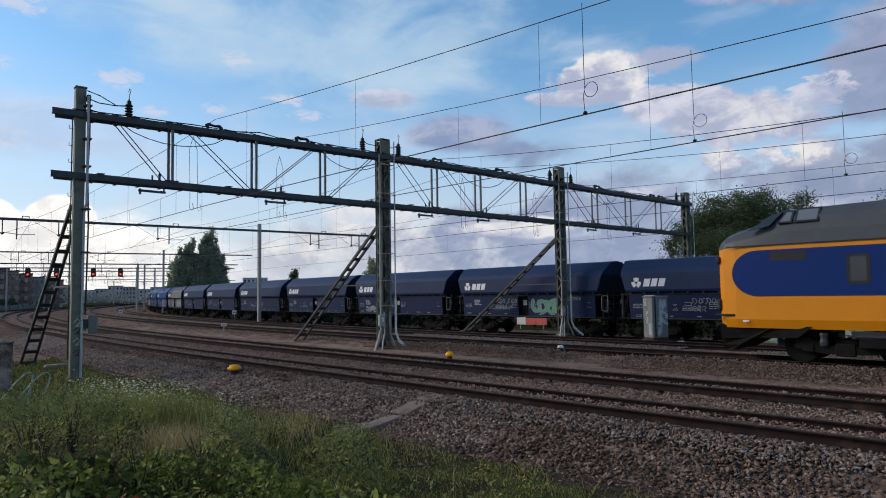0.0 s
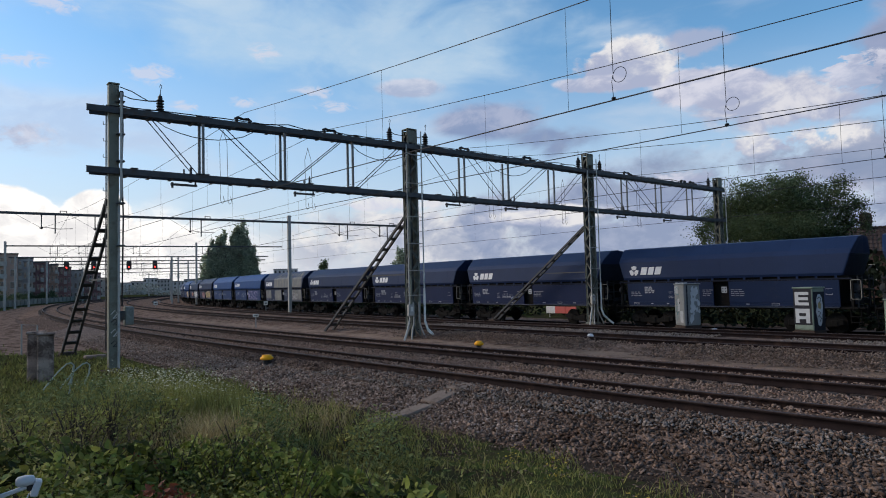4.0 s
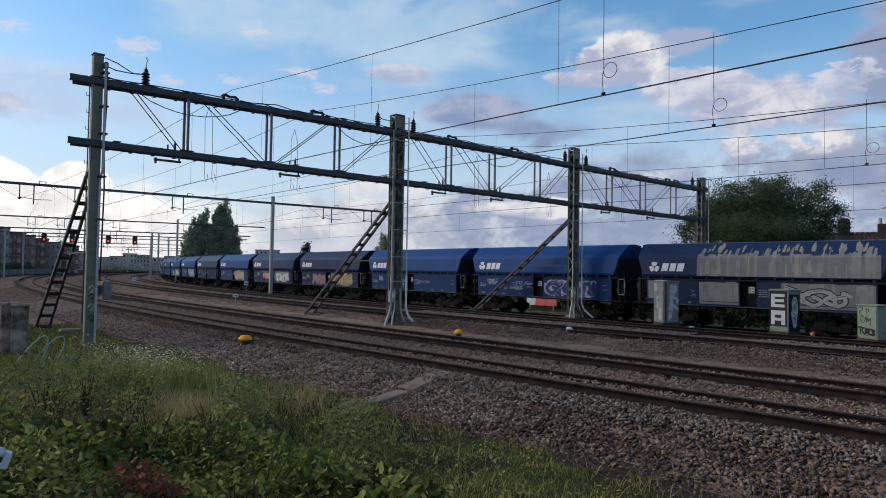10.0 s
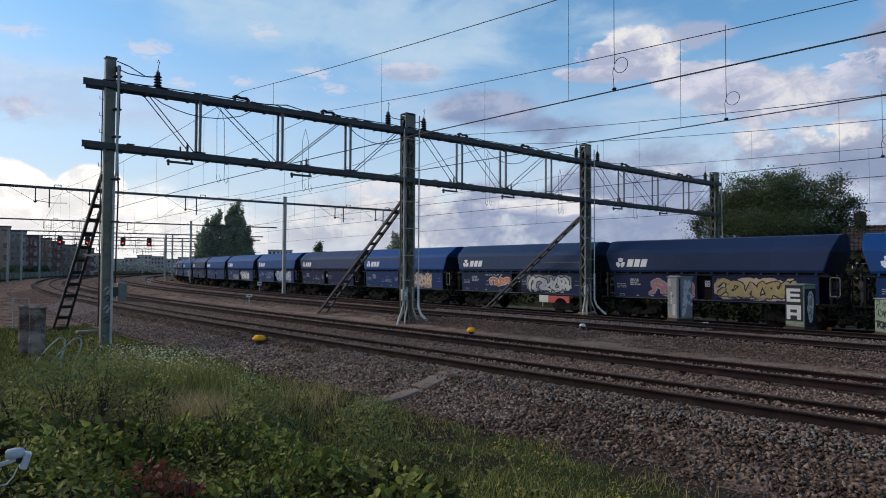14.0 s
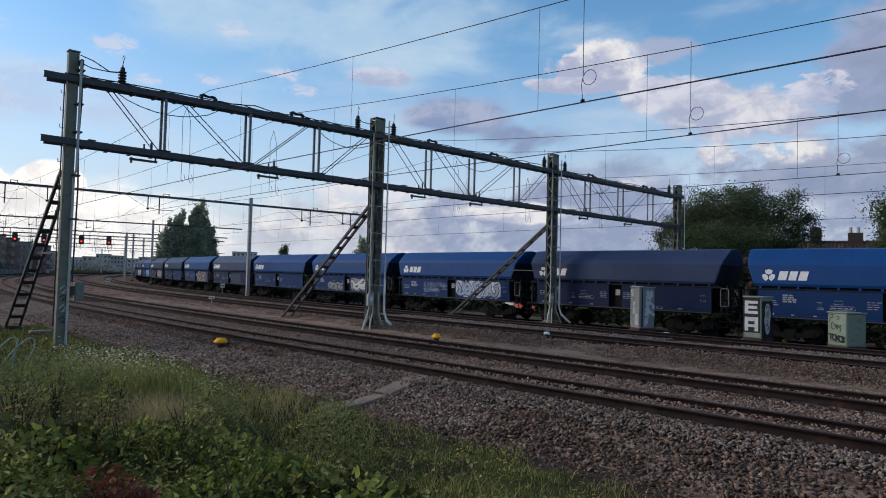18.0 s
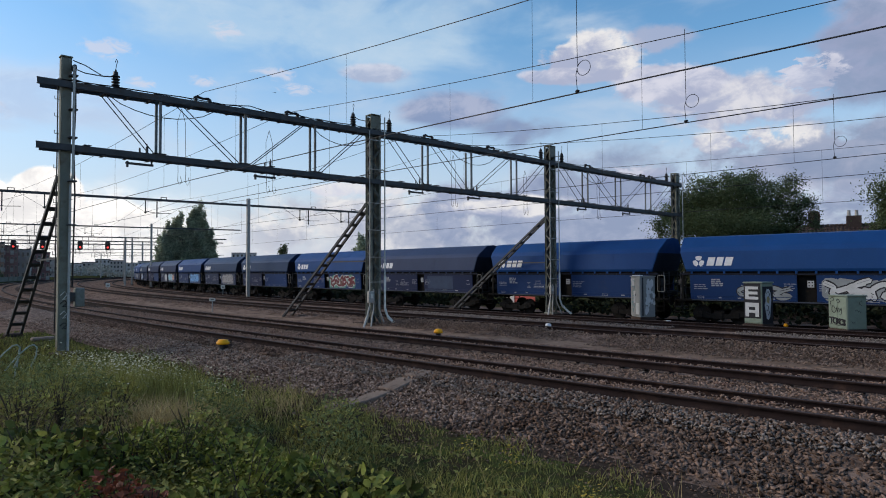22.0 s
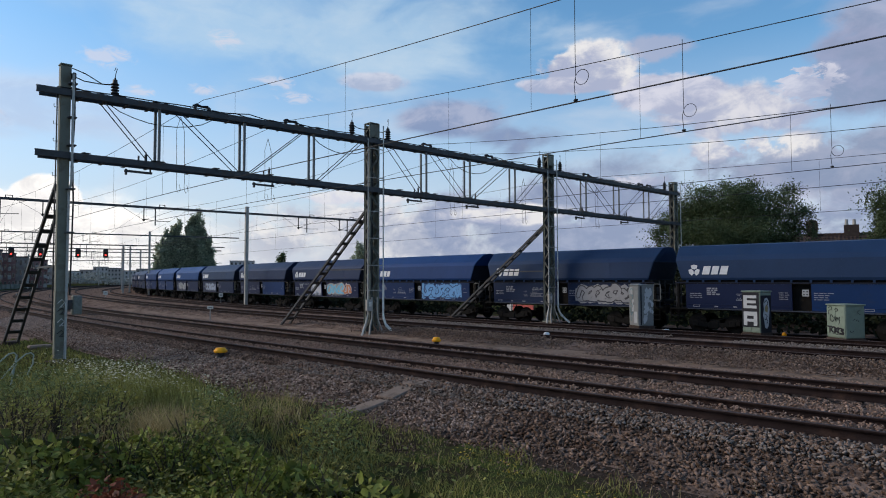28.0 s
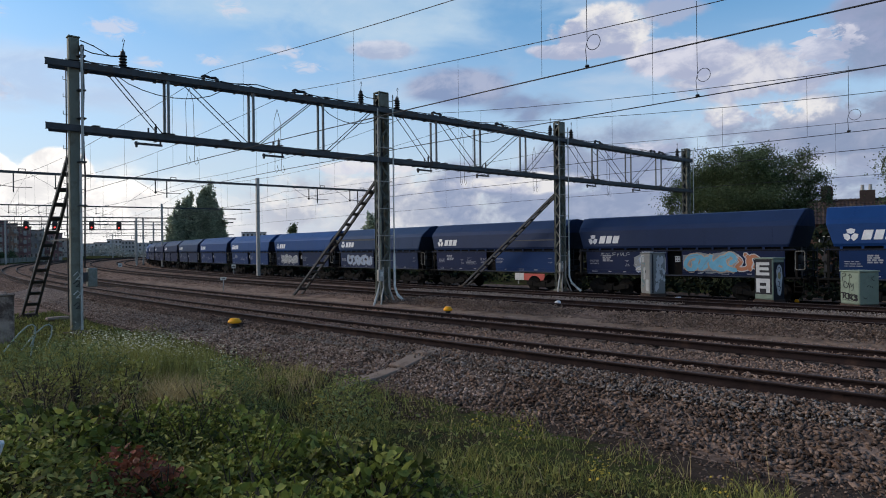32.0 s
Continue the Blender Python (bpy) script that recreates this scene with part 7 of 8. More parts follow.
def passenger_car():
    t = thing("passenger_train", "yellow and blue electric passenger train with a high grey cab", "train")
    rings = [train_ring(*n) for n in NOSE]
    g = Geo()
    n = len(rings[0])
    for i in range(len(rings) - 1):
        for k in range(n - 1):
            q = [rings[i][k], rings[i][k + 1], rings[i + 1][k + 1], rings[i + 1][k]]
            g.add(q, [(0, 1, 2, 3)], 1 if k >= 3 and k < n - 4 else 0)
    # closed nose
    g.add(rings[0], [tuple(range(n))], 0)
    g.add(rings[-1], [tuple(range(n - 1, -1, -1))], 1)
    g.add([(0.0, -0.9, 0.95), (26.5, -1.3, 0.95), (26.5, 1.3, 0.95), (0.0, 0.9, 0.95)], [(0, 1, 2, 3)], 1)
    part("body", g, [train_yellow, train_grey], t)
    for s in (-1, 1):
        side = lambda u, v, d, s=s: (u, s * (1.411 + d), v)
        o = [(1.25 - 0.72 * math.sin(a), 2.52 + 0.66 * math.cos(a)) for a in np.linspace(0, math.pi, 15)]
        part("side_band", Geo().prism([(24.8, 3.18)] + o + [(24.8, 1.86)], -0.02, 0.004, side), train_blue, t, "blue window band")
        part("roof_line", Geo().prism([(0.4, 3.30), (25, 3.30), (25, 3.335), (0.4, 3.335)], -0.02, 0.006, side), train_dark, t)
        part("destination_panel", Geo().prism([(1.6, 3.12), (2.55, 3.12), (2.55, 2.86), (1.6, 2.86)], 0.0, 0.008, side), train_dark, t)
        for x0, x1 in ((3.5, 4.05), (7.2, 8.6), (9.0, 10.4), (10.8, 12.2), (12.6, 14.0), (14.4, 15.8), (16.2, 17.6)):
            w = part("window", Geo().prism([(x0 + 0.08, 2.16), (x1 - 0.08, 2.16), (x1, 2.24), (x1, 2.88), (x1 - 0.08, 2.96), (x0 + 0.08, 2.96), (x0, 2.88), (x0, 2.24)], 0.0, 0.012, side), train_dark, t)
            part("pane", Geo().prism([(x0 + 0.09, 2.24), (x1 - 0.09, 2.24), (x1 - 0.09, 2.88), (x0 + 0.09, 2.88)], 0.012, 0.016, side), glass_dark, w)
        d = part("door", Geo().prism([(4.5, 1.05), (5.4, 1.05), (5.4, 3.15), (4.5, 3.15)], 0.0, 0.014, side), train_yellow, t)
        part("door_window", Geo().prism([(4.7, 2.2), (5.2, 2.2), (5.2, 2.95), (4.7, 2.95)], 0.014, 0.018, side), glass_dark, d)
        for x0, x1, z0, z1 in ((1.80, 2.18, 3.92, 4.30), (2.24, 2.85, 3.92, 4.34)):
            rows = [(x0 + 0.16 * (x0 < 2), z1), (x1, z1), (x1, z0), (x0, z0)]
            w = part("cab_window", Geo().add([(x, s * (1.30 - (z - 3.88) * 0.95 + 0.02), z) for x, z in rows] + [(x, s * (1.22 - (z - 3.88) * 0.95), z) for x, z in rows], [(0, 1, 2, 3), (4, 7, 6, 5), (0, 4, 5, 1), (1, 5, 6, 2), (2, 6, 7, 3), (3, 7, 4, 0)]), train_dark, t)
            rows = [(x0 + 0.05 + 0.14 * (x0 < 2), z1 - 0.05), (x1 - 0.05, z1 - 0.05), (x1 - 0.05, z0 + 0.05), (x0 + 0.06, z0 + 0.05)]
            part("pane", Geo().add([(x, s * (1.30 - (z - 3.88) * 0.95 + 0.026), z) for x, z in rows], [(0, 1, 2, 3)]), cab_glass, w)
        rows = [(1.02, 3.76), (1.74, 4.24), (1.86, 4.27), (1.60, 3.86)]
        part("windscreen_side", Geo().add([(x, s * (1.30 - (z - 3.88) * 0.95 + 0.03), z) for x, z in rows] + [(x, s * (1.20 - (z - 3.88) * 0.95), z) for x, z in rows], [(0, 1, 2, 3), (4, 7, 6, 5), (0, 4, 5, 1), (1, 5, 6, 2), (2, 6, 7, 3), (3, 7, 4, 0)]), glass_dark, t)
        part("tail_lamp", Geo().box((0.05, s * 1.12, 2.95), (0.16, 0.2, 0.22), bev=0.05), train_dark, t)
        lamp = part("headlight", Geo().box((0.04, s * 1.12, 1.62), (0.16, 0.2, 0.36), bev=0.06), train_dark, t)
        part("lamp_glass", Geo().box((-0.035, s * 1.10, 1.66), (0.03, 0.13, 0.2), bev=0.01), cab_glass, lamp)
        part("bumper_strip", Geo().box((0.25, s * 1.33, 1.32), (0.6, 0.1, 0.06), bev=0.02), train_dark, t)
        part("grille", Geo().prism([(5.2, 3.45), (6.6, 3.45), (6.6, 3.9), (5.2, 3.9)], -0.2, -0.04, side), train_dark, t)
        part("number_plate", Geo().prism([(0.78, 1.13), (0.96, 1.13), (0.96, 1.18), (0.78, 1.18)], 0.0, 0.006, side), white_paint, t)
        part("solebar", Geo().box((14.5, s * 1.25, 0.82), (22.0, 0.12, 0.2)), train_dark, t)
        for x in (3.2, 6.6, 9.0, 16.0, 19.0):
            part("equipment_box", Geo().box((x + 1.0, s * 1.1, 0.66), (1.1, 0.4, 0.4), bev=0.04), under_black, t)
        part("cable_duct", Geo().tube([(3.6, s * 1.3, 0.78), (5.4, s * 1.3, 0.78), (5.6, s * 1.3, 0.6)], 0.05, 8), train_dark, t)
    part("windscreen", Geo().add([(1.24, -1.0, 4.06), (1.24, 1.0, 4.06), (1.98, 0.75, 4.39), (1.98, -0.75, 4.39), (1.33, -1.0, 3.95), (1.33, 1.0, 3.95), (2.03, 0.75, 4.30), (2.03, -0.75, 4.30)], [(0, 1, 2, 3), (7, 6, 5, 4), (0, 4, 5, 1), (1, 5, 6, 2), (2, 6, 7, 3), (3, 7, 4, 0)]), glass_dark, t)
    part("front_door", Geo().box((-0.02, 0, 2.2), (0.08, 0.8, 2.1), bev=0.02), train_yellow, t)
    part("skirt", Geo().loft([[(0.06, -1.2, 1.02), (0.06, 1.2, 1.02), (2.6, 1.36, 1.02), (2.6, -1.36, 1.02)], [(0.0, -1.1, 0.62), (0.0, 1.1, 0.62), (2.2, 1.33, 0.70), (2.2, -1.33, 0.70)]]), under_black, t)
    part("snow_plough", Geo().loft([[(0.02, -1.15, 1.05), (0.02, 1.15, 1.05), (1.6, 1.33, 1.0), (1.6, -1.33, 1.0)], [(-0.06, -0.9, 0.4), (-0.06, 0.9, 0.4), (0.6, 1.25, 0.45), (0.6, -1.25, 0.45)], [(0.0, -0.75, 0.24), (0.0, 0.75, 0.24), (0.3, 1.0, 0.26), (0.3, -1.0, 0.26)]]), under_black, t)
    part("coupler", Geo().lathe((-0.3, 0, 1.02), [(0.1, 0), (0.2, 0.1), (0.2, 0.3), (0.1, 0.45)], 10, "x"), train_dark, t)
    for x in (3.3, 22.5):
        b = part("bogie", kept("tbogie", lambda: bogie_mesh()), None, t)
        b.location.x = x
        for dd in (-1.15, 1.15):
            w = part("wheelset", kept("wheel", wheel_mesh), None, b)
            w.location.x = dd
        for dd in (-0.5, 0.5):
            part("spring", Geo().lathe((dd, -1.12, 0.5), [(0.1, 0), (0.12, 0.1), (0.1, 0.2), (0.12, 0.3), (0.1, 0.36)], 8), dark_steel, b)
    return t


cab_glass = material("cab_glass", (0.13, 0.14, 0.155), 0.15, 0, 0.1, 2.0, 0.0, spec=0.7)
PASSENGER = passenger_car()


# ---- lineside small things ----
yellow_cap = material("yellow_cap", (0.85, 0.37, 0.01), 0.5, 0, 0.12, 5.0, 0.1)
weathered = material("weathered_concrete", (0.36, 0.275, 0.225), 0.9, 0, 0.35, 3.0, 0.5, (0.09, 0.062, 0.05), 0.75)
post_grey = material("post_grey", (0.42, 0.42, 0.41), 0.5, 0.2, 0.08, 3.0, 0.05)
fixture_white = material("fixture_white", (0.50, 0.50, 0.51), 0.45, 0, 0.08, 5.0, 0.05)


def cap_marker(x, y, w, label):
    z = float(ground_at(x, y))
    t = thing("track_marker", label, "track marker", pose(x, y, z))
    part("base", Geo().lathe((0, 0, -0.05), [(w * 0.42, 0), (w * 0.30, 0.12), (w * 0.28, 0.26)], 12), black_ins, t)
    part("cap", Geo().lathe((0, 0, 0.18), [(w * 0.44, 0.0), (w * 0.52, 0.02), (w * 0.52, 0.07), (w * 0.40, 0.10), (w * 0.36, 0.14), (w * 0.15, 0.15)], 16), yellow_cap, t, "yellow domed cap", True)


cap_marker(-6.62, 19.75, 0.38, "yellow domed marker cap standing on the ballast")
cap_marker(-0.19, 22.4, 0.30, "small yellow domed marker between the tracks")
cap_marker(16.03, 30.9, 0.2, "small yellow marker beside the goods line")
single("marker_stone", Geo().box((0, 0, 0.09), (0.22, 0.2, 0.18), bev=0.05), white_paint, "small white painted marker stone by the rail", "marker", pose(4.14, 26.13, -0.2, 0, 0, 20))
single("marker_stone", Geo().box((0, 0, 0.08), (0.36, 0.2, 0.16), bev=0.05), white_paint, "white stone lying beside the cabinets", "marker", pose(10.3, 30.3, -0.40, 0, 0, 40))


def sign_board(x, y, w, hh, post, label):
    z = float(ground_at(x, y))
    t = thing("sign_board", label, "sign", pose(x, y, z, 0, 0, math.degrees(math.atan2(-x, y))))
    part("post", Geo().box((0, 0.02, post / 2 - 0.1), (0.06, 0.05, post + 0.2)), galv, t)
    part("board", Geo().box((0, -0.02, post), (w, 0.03, hh), bev=0.01), white_pipe, t)
    part("lettering", Geo().box((0, -0.038, post), (w * 0.6, 0.006, hh * 0.25)), black_ins, t)


sign_board(-13.75, 39.1, 0.34, 0.17, 0.78, "small low white sign on a thin post between tracks")
sign_board(-23.5, 70.0, 0.42, 0.42, 0.85, "small square white sign on a post by the goods line")
sign_board(-47.0, 92.0, 0.55, 0.5, 0.6, "small white square sign beside the curved tracks")
sign_board(-39.0, 108.0, 0.6, 0.7, 1.4, "white square sign on a post further down")

slab_mat = material("slab_concrete", (0.195, 0.148, 0.118), 0.9, 0, 0.25, 3.0, 0.4, (0.11, 0.08, 0.06), 0.4)
# stepping slabs up to the rails
for k, (r, th) in enumerate(((437.7, -2.3406), (437.0, -2.3406), (436.3, -2.3406), (435.68, -2.3406))):
    z = ground_z(r)
    single("paving_slab", Geo().box((0, 0, 0.0), (0.44, (0.72, 0.66, 0.66, 0.5)[k], 0.1), bev=0.02), slab_mat, "worn concrete slab laid on the ballast slope", "paving slab", at_arc(r, th, z + (0.04, 0.02, 0.028, 0.035)[k]) @ pose(0, 0, 0, (4, 9, 12, 4)[k], (1, -3, 2, 0)[k], (3, -2, 4, 0)[k]), "stepping slabs")


def lineside_posts():
    t = thing("concrete_post", "thick short weathered concrete post in the grass", "post", pose(-12.3, 17.85, -0.5, 0, 0, 33))
    part("post", Geo().box((0, 0, 0.7), (0.40, 0.36, 1.45), bev=0.03), weathered, t)
    part("cap", Geo().box((0, 0, 1.46), (0.46, 0.42, 0.08), bev=0.03), weathered, t)
    t = thing("concrete_post", "short stained concrete post with a rough cap", "post", pose(-12.85, 18.15, -0.5, 0, 0, 33))
    part("post", Geo().box((0, 0, 0.72), (0.34, 0.36, 1.45), bev=0.03), weathered, t)
    part("cap", Geo().box((0.05, 0, 1.48), (0.5, 0.42, 0.07), bev=0.02), weathered, t)
    x, y = at_az(-33.3, 18.4)
    t = thing("pipe_railing", "pale green bent steel pipe railing in tall grass", "railing", pose(x, y, 0.05, 0, 0, 40) @ Matrix.Scale(0.62, 4))
    for dx, s in ((0.0, 1.0), (0.55, 0.92)):
        part("hoop", Geo().tube([(dx - 0.75, -0.2, -0.35), (dx - 0.25, 0, 0.25 * s), (dx + 0.05, 0.05, 0.52 * s), (dx + 0.2, 0.05, 0.56 * s), (dx + 0.3, 0.05, 0.46 * s), (dx + 0.28, 0.05, 0.1), (dx + 0.1, 0.0, -0.3)], 0.028, 8), pipe_green, t)
    part("post", Geo().tube([(0.12, 0.05, -0.8), (0.3, 0.05, 0.46)], 0.035, 8), pipe_green, t)
    x, y = at_az(-35.6, 33.0)
    t = thing("hoop_barrier", "thin pale steel hoop barrier by the track", "barrier", pose(x, y, -0.5, 0, 0, 33))
    part("hoop", Geo().tube([(-0.28, 0, -0.1), (-0.28, 0, 1.3), (0.28, 0, 1.25), (0.28, 0, -0.1)], 0.03, 6), galv, t)
    # flat concrete footing by the first mast
    single("cable_cover", Geo().box((0, 0, 0.02), (0.8, 0.5, 0.14), bev=0.05), slab_mat, "flat concrete cover slab in the grass", "cover slab", pose(-15.2, 25.0, -0.45, 0, 0, 40))


pipe_green = material("pipe_green", (0.24, 0.29, 0.25), 0.55, 0.2, 0.15, 5.0, 0.1)
lineside_posts()


def near_fixture():
    x, y = at_az(-38.95, 3.4)
    z = float(ground_at(x, y))
    t = thing("fence_post", "smooth grey steel post close to the viewer", "post", pose(x, y, z, 0, 0, 38.5))
    part("post", Geo().box((0, 0, 1.6), (0.15, 0.15, 3.6), bev=0.012), post_grey, t)
    part("sticker", Geo().box((0.03, -0.077, 0.98), (0.03, 0.003, 0.10)), black_ins, t)
    x, y = at_az(-35.75, 3.4)
    t = thing("lamp_fixture", "white weatherproof lamp on an arm with a loose cable", "lamp", pose(x, y, 1.255, 0, 0, 36) @ Matrix.Scale(0.58, 4))
    part("arm", Geo().box((-0.1, 0, 0.0), (0.24, 0.03, 0.03), pose(0, 0, 0, 0, -14, 0), bev=0.006), fixture_white, t)
    part("head", Geo().lathe((0.0, 0, 0.07), [(0.02, -0.065), (0.036, -0.05), (0.042, 0.0), (0.036, 0.045), (0.02, 0.06)], 14, "x"), fixture_white, t, "", True)
    part("plate", Geo().box((0.065, 0, 0.01), (0.05, 0.09, 0.12), pose(0, 0, 0, 0, 18, 0), bev=0.008), fixture_white, t)
    part("joint", Geo().box((0.03, -0.01, 0.02), (0.05, 0.04, 0.05), bev=0.01), black_ins, t)
    part("cable", Geo().tube([(0.02, -0.02, -0.02), (-0.01, -0.03, -0.09), (-0.05, -0.03, -0.14), (-0.14, -0.02, -0.15)], 0.005, 6), fixture_white, t)


near_fixture()


def barrier_board():
    t = thing("barrier_board", "red and white barrier board beyond the goods line", "barrier", pose(6.1, 52.8, -0.85, 0, 0, -47))
    for x0, x1, top, mat in ((-1.5, -0.55, 0.90, white_paint), (-0.55, 0.5, 0.86, sp_red_board), (0.5, 1.6, 0.86, sp_red_board)):
        part("stripe", Geo().box(((x0 + x1) / 2, 0, (top + 0.32) / 2), (x1 - x0 - 0.02, 0.06, top - 0.32), bev=0.008), mat, t)
    for s in (-1, 1):
        part("leg", Geo().box((s * 1.2, 0.07, 0.4), (0.07, 0.07, 0.85)), galv, t)


sp_red_board = material("board_red", (0.50, 0.115, 0.10), 0.6, 0, 0.12, 4.0, 0.05)
barrier_board()


# ---- sprayed marks on the cabinets ----
def letter(cab, ch, x, y, z, size, mat, depth=0.006):
    cu = bpy.data.curves.new("letter", "FONT")
    cu.body, cu.size, cu.extrude, cu.offset = ch, size, depth, 0.035 * size
    tmp = bpy.data.objects.new("letter", cu)
    scene.collection.objects.link(tmp)
    me = bpy.data.meshes.new_from_object(tmp.evaluated_get(bpy.context.evaluated_depsgraph_get()))
    bpy.data.objects.remove(tmp)
    me.materials.clear()
    me.materials.append(mat)
    ob = part("sprayed_letter", me, None, cab, "sprayed white letter " + ch)
    ob.matrix_basis = pose(x, y, z, 90, 0, 0) @ Matrix.Diagonal((1.15, 1, 1, 1))
    return ob


def stroke(cab, pts, y, mat, thick=0.014, side=False):
    """One sprayed line on the front, or on the right-hand side, of a cabinet."""
    q = []
    for k in range(len(pts) - 1):
        a, b, c, d = pts[max(k - 1, 0)], pts[k], pts[k + 1], pts[min(k + 2, len(pts) - 1)]
        for n in range(5):
            u = n / 5
            q.append(tuple(0.5 * (2 * b[i] + (c[i] - a[i]) * u + (2 * a[i] - 5 * b[i] + 4 * c[i] - d[i]) * u * u + (3 * b[i] - a[i] - 3 * c[i] + d[i]) * u ** 3) for i in (0, 1)))
    q.append(pts[-1])
    part("sprayed_tag", Geo().tube([(y, u, v) if side else (u, y, v) for u, v in q], thick, 4), mat, cab, "sprayed scribble")


def block_letter(cab, bars, x, y, z, size, mat):
    """A square sprayed letter made of plain bars (x0, z0, x1, z1) in a unit box."""
    g = Geo()
    for a, b, c, d in bars:
        g.box((x + (a + c) / 2 * size[0], y, z + (b + d) / 2 * size[1]), ((c - a) * size[0], 0.006, (d - b) * size[1]))
    part("sprayed_letter", g, mat, cab, "square white sprayed letter")


BAR_E = [(0, 0, 0.26, 1), (0.26, 0, 1, 0.22), (0.26, 0.39, 0.95, 0.61), (0.26, 0.78, 1, 1)]
BAR_A = [(0, 0, 0.26, 0.86), (0.74, 0, 1, 0.86), (0, 0.86, 1, 1), (0.26, 0.70, 0.74, 0.86), (0.26, 0.28, 0.74, 0.48)]
BAR_F = [(0, 0, 0.26, 1), (0.26, 0.39, 0.9, 0.61), (0.26, 0.78, 1, 1)]


def mark_cabinets():
    a, b, c, d = CABS
    # square letters on black, and a white figure on the side
    part("sprayed_panel", Geo().box((-0.02, -0.4335, 1.18), (0.78, 0.004, 1.5)), sp_black, b, "black sprayed background")
    block_letter(b, BAR_E, -0.34, -0.438, 1.24, (0.60, 0.56), sp_white)
    block_letter(b, BAR_A, -0.34, -0.438, 0.50, (0.62, 0.60), sp_white)
    part("sprayed_panel", Geo().box((0.4235, 0.0, 1.0), (0.004, 0.78, 1.6)), sp_black, b, "black sprayed side")
    out = [(-0.10, 0.42), (0.05, 0.36), (0.16, 0.5), (0.2, 0.85), (0.26, 1.2), (0.2, 1.55), (0.08, 1.7), (-0.08, 1.68), (-0.2, 1.45), (-0.16, 1.2), (-0.24, 1.0), (-0.16, 0.7)]
    part("sprayed_figure", Geo().prism(out, 0.0, 0.004, lambda u, v, w: (0.4265 + w, u, v)), sp_white, b, "white sprayed figure")
    part("sprayed_figure", Geo().prism([(-0.1, 1.14), (0.08, 1.05), (0.14, 1.28), (0.02, 1.4), (-0.08, 1.32)], 0.0, 0.003, lambda u, v, w: (0.4315 + w, u, v)), sp_yellow, b, "yellow sprayed patch")
    for pts in ([(-0.12, 1.5), (0.02, 1.58), (0.12, 1.45), (0.03, 1.36)], [(-0.1, 1.0), (0.05, 0.92), (-0.02, 0.8), (0.1, 0.7), (0.0, 0.56)], [(-0.14, 0.8), (-0.02, 0.74)]):
        stroke(b, pts, 0.433, sp_black, 0.014, True)
    part("lid_edge", Geo().box((0.06, -0.05, 1.985), (0.7, 0.7, 0.012)), sp_white, b, "white sprayed lid")
    # looping scrawls over the tall grey cabinet
    y = -0.445
    for pts in ([(-0.02, 1.95), (-0.2, 2.05), (-0.33, 1.85), (-0.2, 1.68), (-0.05, 1.72), (-0.12, 1.5), (-0.3, 1.45), (-0.2, 1.3)], [(-0.3, 1.2), (-0.12, 1.28), (-0.1, 1.12), (-0.25, 1.1), (-0.28, 0.95), (-0.1, 0.98)],
                [(-0.34, 0.8), (-0.25, 0.92), (-0.2, 0.7), (-0.12, 0.88), (-0.05, 0.65)], [(-0.3, 0.55), (-0.15, 0.62), (-0.22, 0.42)]):
        stroke(a, pts, y, sp_teal, 0.012)
    for k, (x0, x1, z0, z1) in enumerate(((-0.38, -0.1, 1.75, 2.1), (-0.15, 0.02, 0.9, 1.5), (0.05, 0.3, 0.35, 0.9))):
        part("sprayed_panel", Geo().box(((x0 + x1) / 2, -0.4415, (z0 + z1) / 2), (x1 - x0, 0.003, z1 - z0)), sp_chalk, a, "pale chalky patch")
    g = Geo()
    rng = random.Random(12)
    for k in range(26):
        u, v, r = rng.uniform(-0.1, 0.38), rng.uniform(0.4, 2.0), rng.uniform(0.04, 0.12)
        g.prism([(u + r * rng.uniform(0.6, 1.2) * math.cos(w), v + 1.7 * r * rng.uniform(0.6, 1.2) * math.sin(w)) for w in np.linspace(0, 5.6, 8)], 0.0, 0.002 + 0.0001 * k, lambda p, q, w: (0.4265 + w, p, q))
    part("paint_splash", g, sp_white, a, "white splashes of paint")["kind"] = "stuff"
    part("door_gap", Geo().box((0.424, -0.28, 1.2), (0.012, 0.07, 1.9)), sp_black, a, "dark gap between doors")
    for x in (-0.28, 0.0, 0.28):
        part("lid_clip", Geo().box((x, -0.3, 2.26), (0.16, 0.2, 0.03), bev=0.01), white_paint, a)
    # black handwriting on the low cabinet
    y = -0.455
    for pts in ([(-0.36, 1.36), (-0.22, 1.42), (-0.2, 1.3), (-0.33, 1.26), (-0.36, 1.1)], [(-0.05, 1.3), (0.06, 1.36), (0.12, 1.26), (0.0, 1.22)], [(-0.1, 0.98), (-0.22, 1.1), (-0.28, 0.92), (-0.16, 0.82), (-0.06, 0.94), (-0.02, 1.04), (0.0, 0.88), (0.08, 1.02), (0.12, 0.88), (0.2, 1.02), (0.2, 0.8), (0.12, 0.74)]):
        stroke(c, pts, y, sp_black, 0.011)
    for k, ch in enumerate("TOKOS"):
        letter(c, ch, -0.42 + 0.165 * k, y, 0.42 - 0.018 * k, 0.33, sp_black, 0.004)
    stroke(c, [(-0.36, 0.38), (-0.1, 0.36), (0.1, 0.33), (0.3, 0.36)], y, sp_black, 0.009)
    for pts in ([(-0.1, 0.9), (0.0, 0.96), (0.06, 0.86)], [(0.1, 0.92), (0.16, 0.84)], [(-0.25, 0.5), (-0.2, 0.44), (-0.1, 0.48)], [(0.2, 1.3), (0.1, 1.2), (0.22, 1.12)]):
        stroke(c, pts, 0.484, sp_black, 0.008, True)
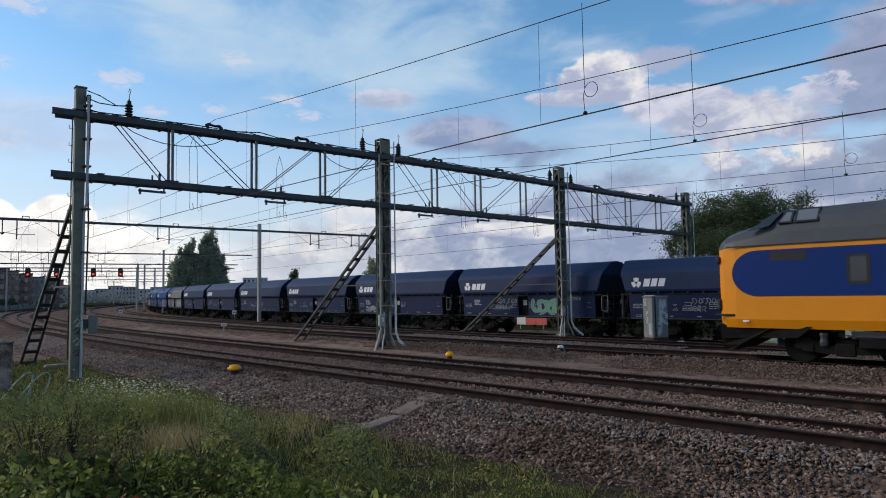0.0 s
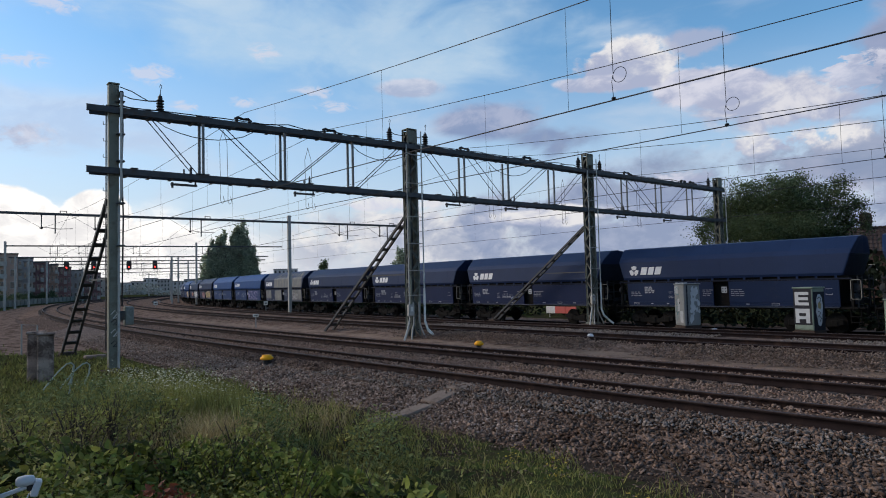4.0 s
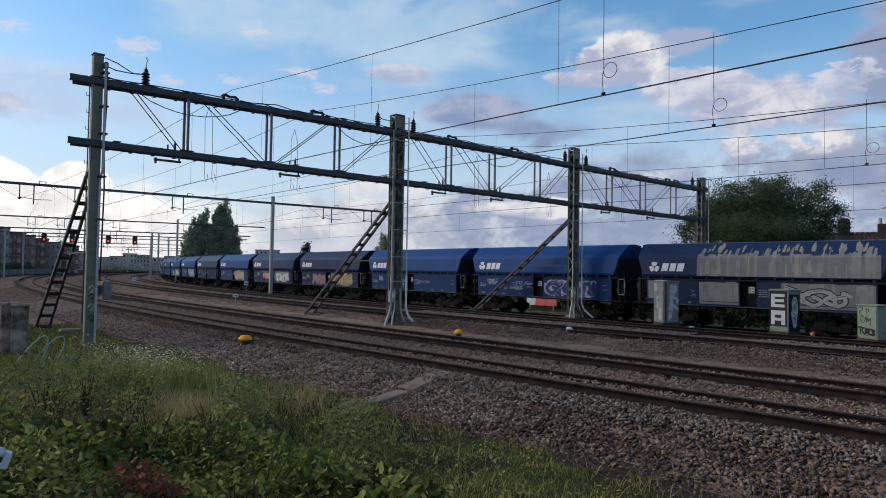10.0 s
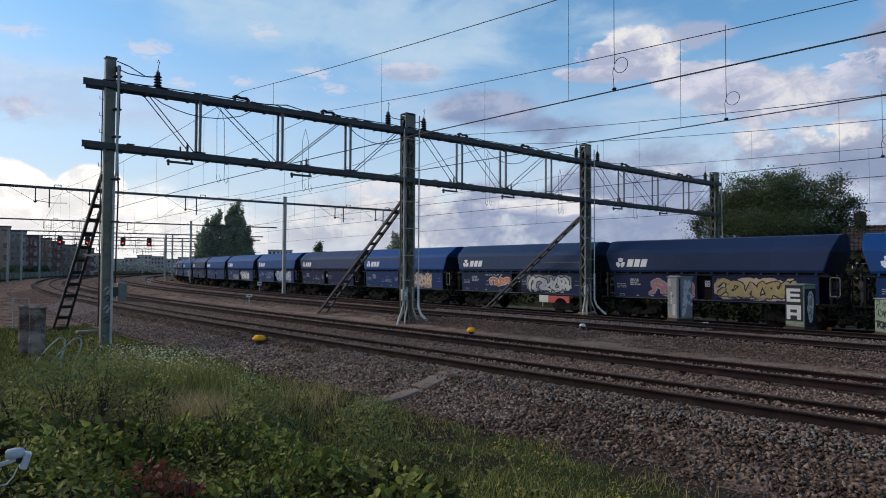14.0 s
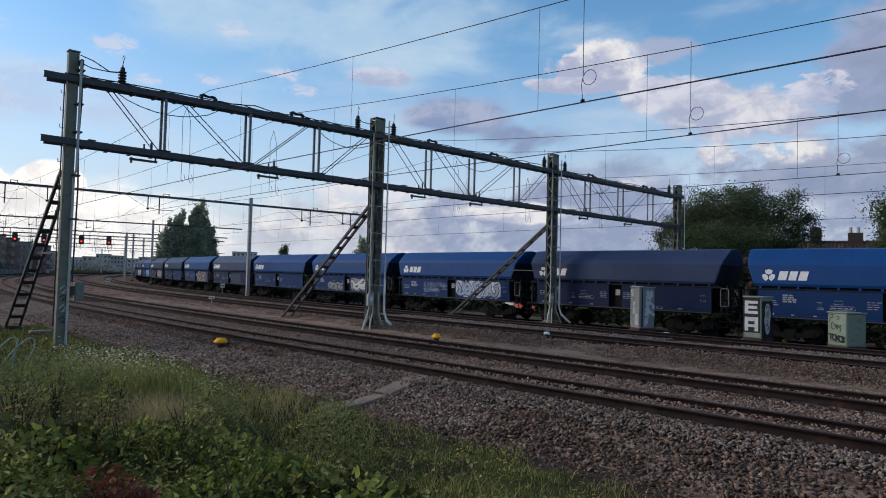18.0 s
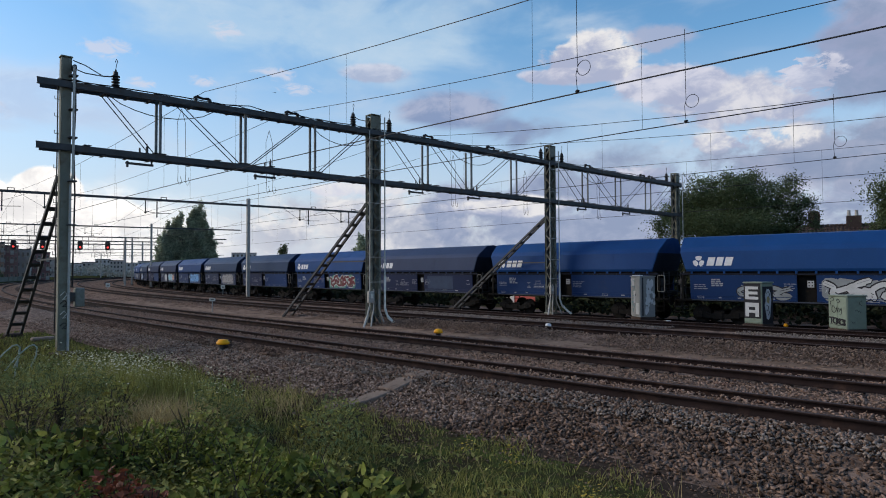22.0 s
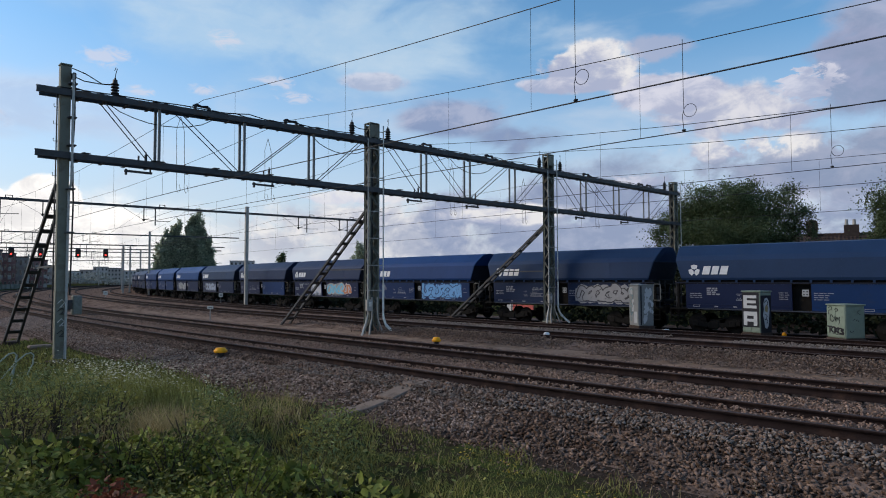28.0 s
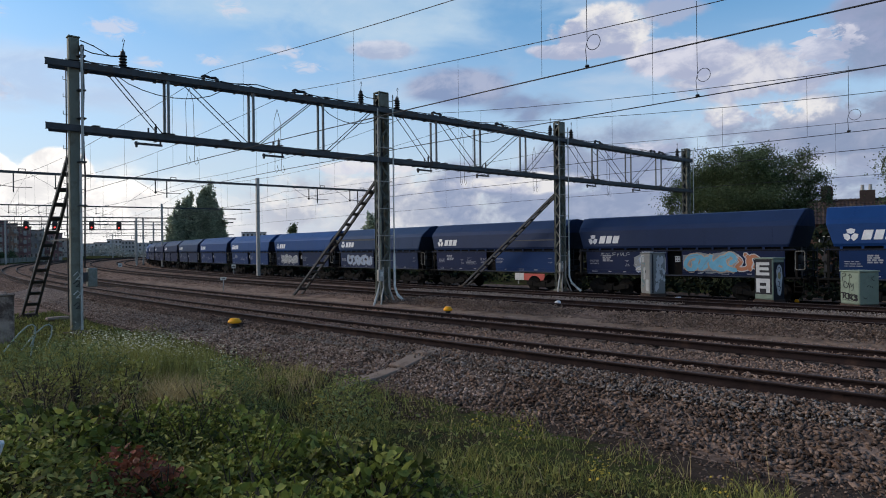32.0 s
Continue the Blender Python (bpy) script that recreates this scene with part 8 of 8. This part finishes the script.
    part("sprayed_panel", Geo().box((0.05, -0.3225, 0.88), (1.1, 0.004, 1.2)), sp_black, d, "black sprayed background")
    block_letter(d, BAR_E, -0.56, -0.327, 0.94, (0.62, 0.50), sp_white)
    block_letter(d, BAR_F, -0.40, -0.327, 0.30, (0.62, 0.54), sp_white)


sp_teal, sp_chalk = spray("teal", (0.10, 0.20, 0.22)), spray("chalk", (0.34, 0.35, 0.35))
mark_cabinets()


# ---- birds passing over ----
feather = material("feather", (0.05, 0.05, 0.055), 0.8, 0, 0.2, 20.0, 0.0)


def bird(label):
    t = thing("bird", label, "bird")
    part("body", Geo().tube([(0, -0.15, 0), (0, -0.10, 0.01), (0, 0, 0.01), (0, 0.09, 0.015), (0, 0.14, 0.02), (0, 0.17, 0.015)], [0.008, 0.026, 0.04, 0.032, 0.024, 0.004], 8), feather, t, "", True)
    part("tail", Geo().prism([(-0.02, -0.13), (0.02, -0.13), (0.035, -0.24), (-0.035, -0.24)], -0.004, 0.004, lambda u, v, d: (u, v, d)), feather, t)
    for s in (-1, 1):
        part("wing", Geo().prism([(0.02, 0.06), (0.13, 0.09), (0.26, 0.02), (0.15, -0.02), (0.02, -0.05)], -0.004, 0.004, lambda u, v, d, s=s: (s * u, v, d + 0.02 + abs(u) * 0.3 - 0.5 * u * u)), feather, t)
    return t


# where each bird is at its moment, and how fast it flies
BIRDS = [(bird("small dark bird gliding with spread wings"), 19.0, (-27.9, 49.5, 21.3), (5.29, 19.3, 2.07)), (bird("small dark bird gliding beside another"), 19.0, (-26.5, 50.1, 21.6), (5.41, 19.09, 2.06)),
         (bird("lone small dark bird following the others"), 20.2, (-28.6, 49.4, 20.6), (3.79, 19.4, 2.54))]
build_tracks()


def motions():
    for k, wagon in GOODS.items():
        rows = []
        for t in range(0, 33):
            s = -974.89 + goods_way(t) - PITCH * k + 5.17
            rows.append((t, at_arc(WAGON_R, s / 413.2, WAGON_Z)))
        walk(wagon, rows)
    for ob, t0, p, v in BIRDS:
        walk(ob, [(t, pose(*(p[k] + v[k] * (t - t0) for k in range(3)), 6, 0, -15)) for t in range(0, 33)])
    walk(PASSENGER, [(t, at_arc(424.4, (-991.29 + 9.5 * t) / 424.4)) for t in range(0, 33)])


motions()
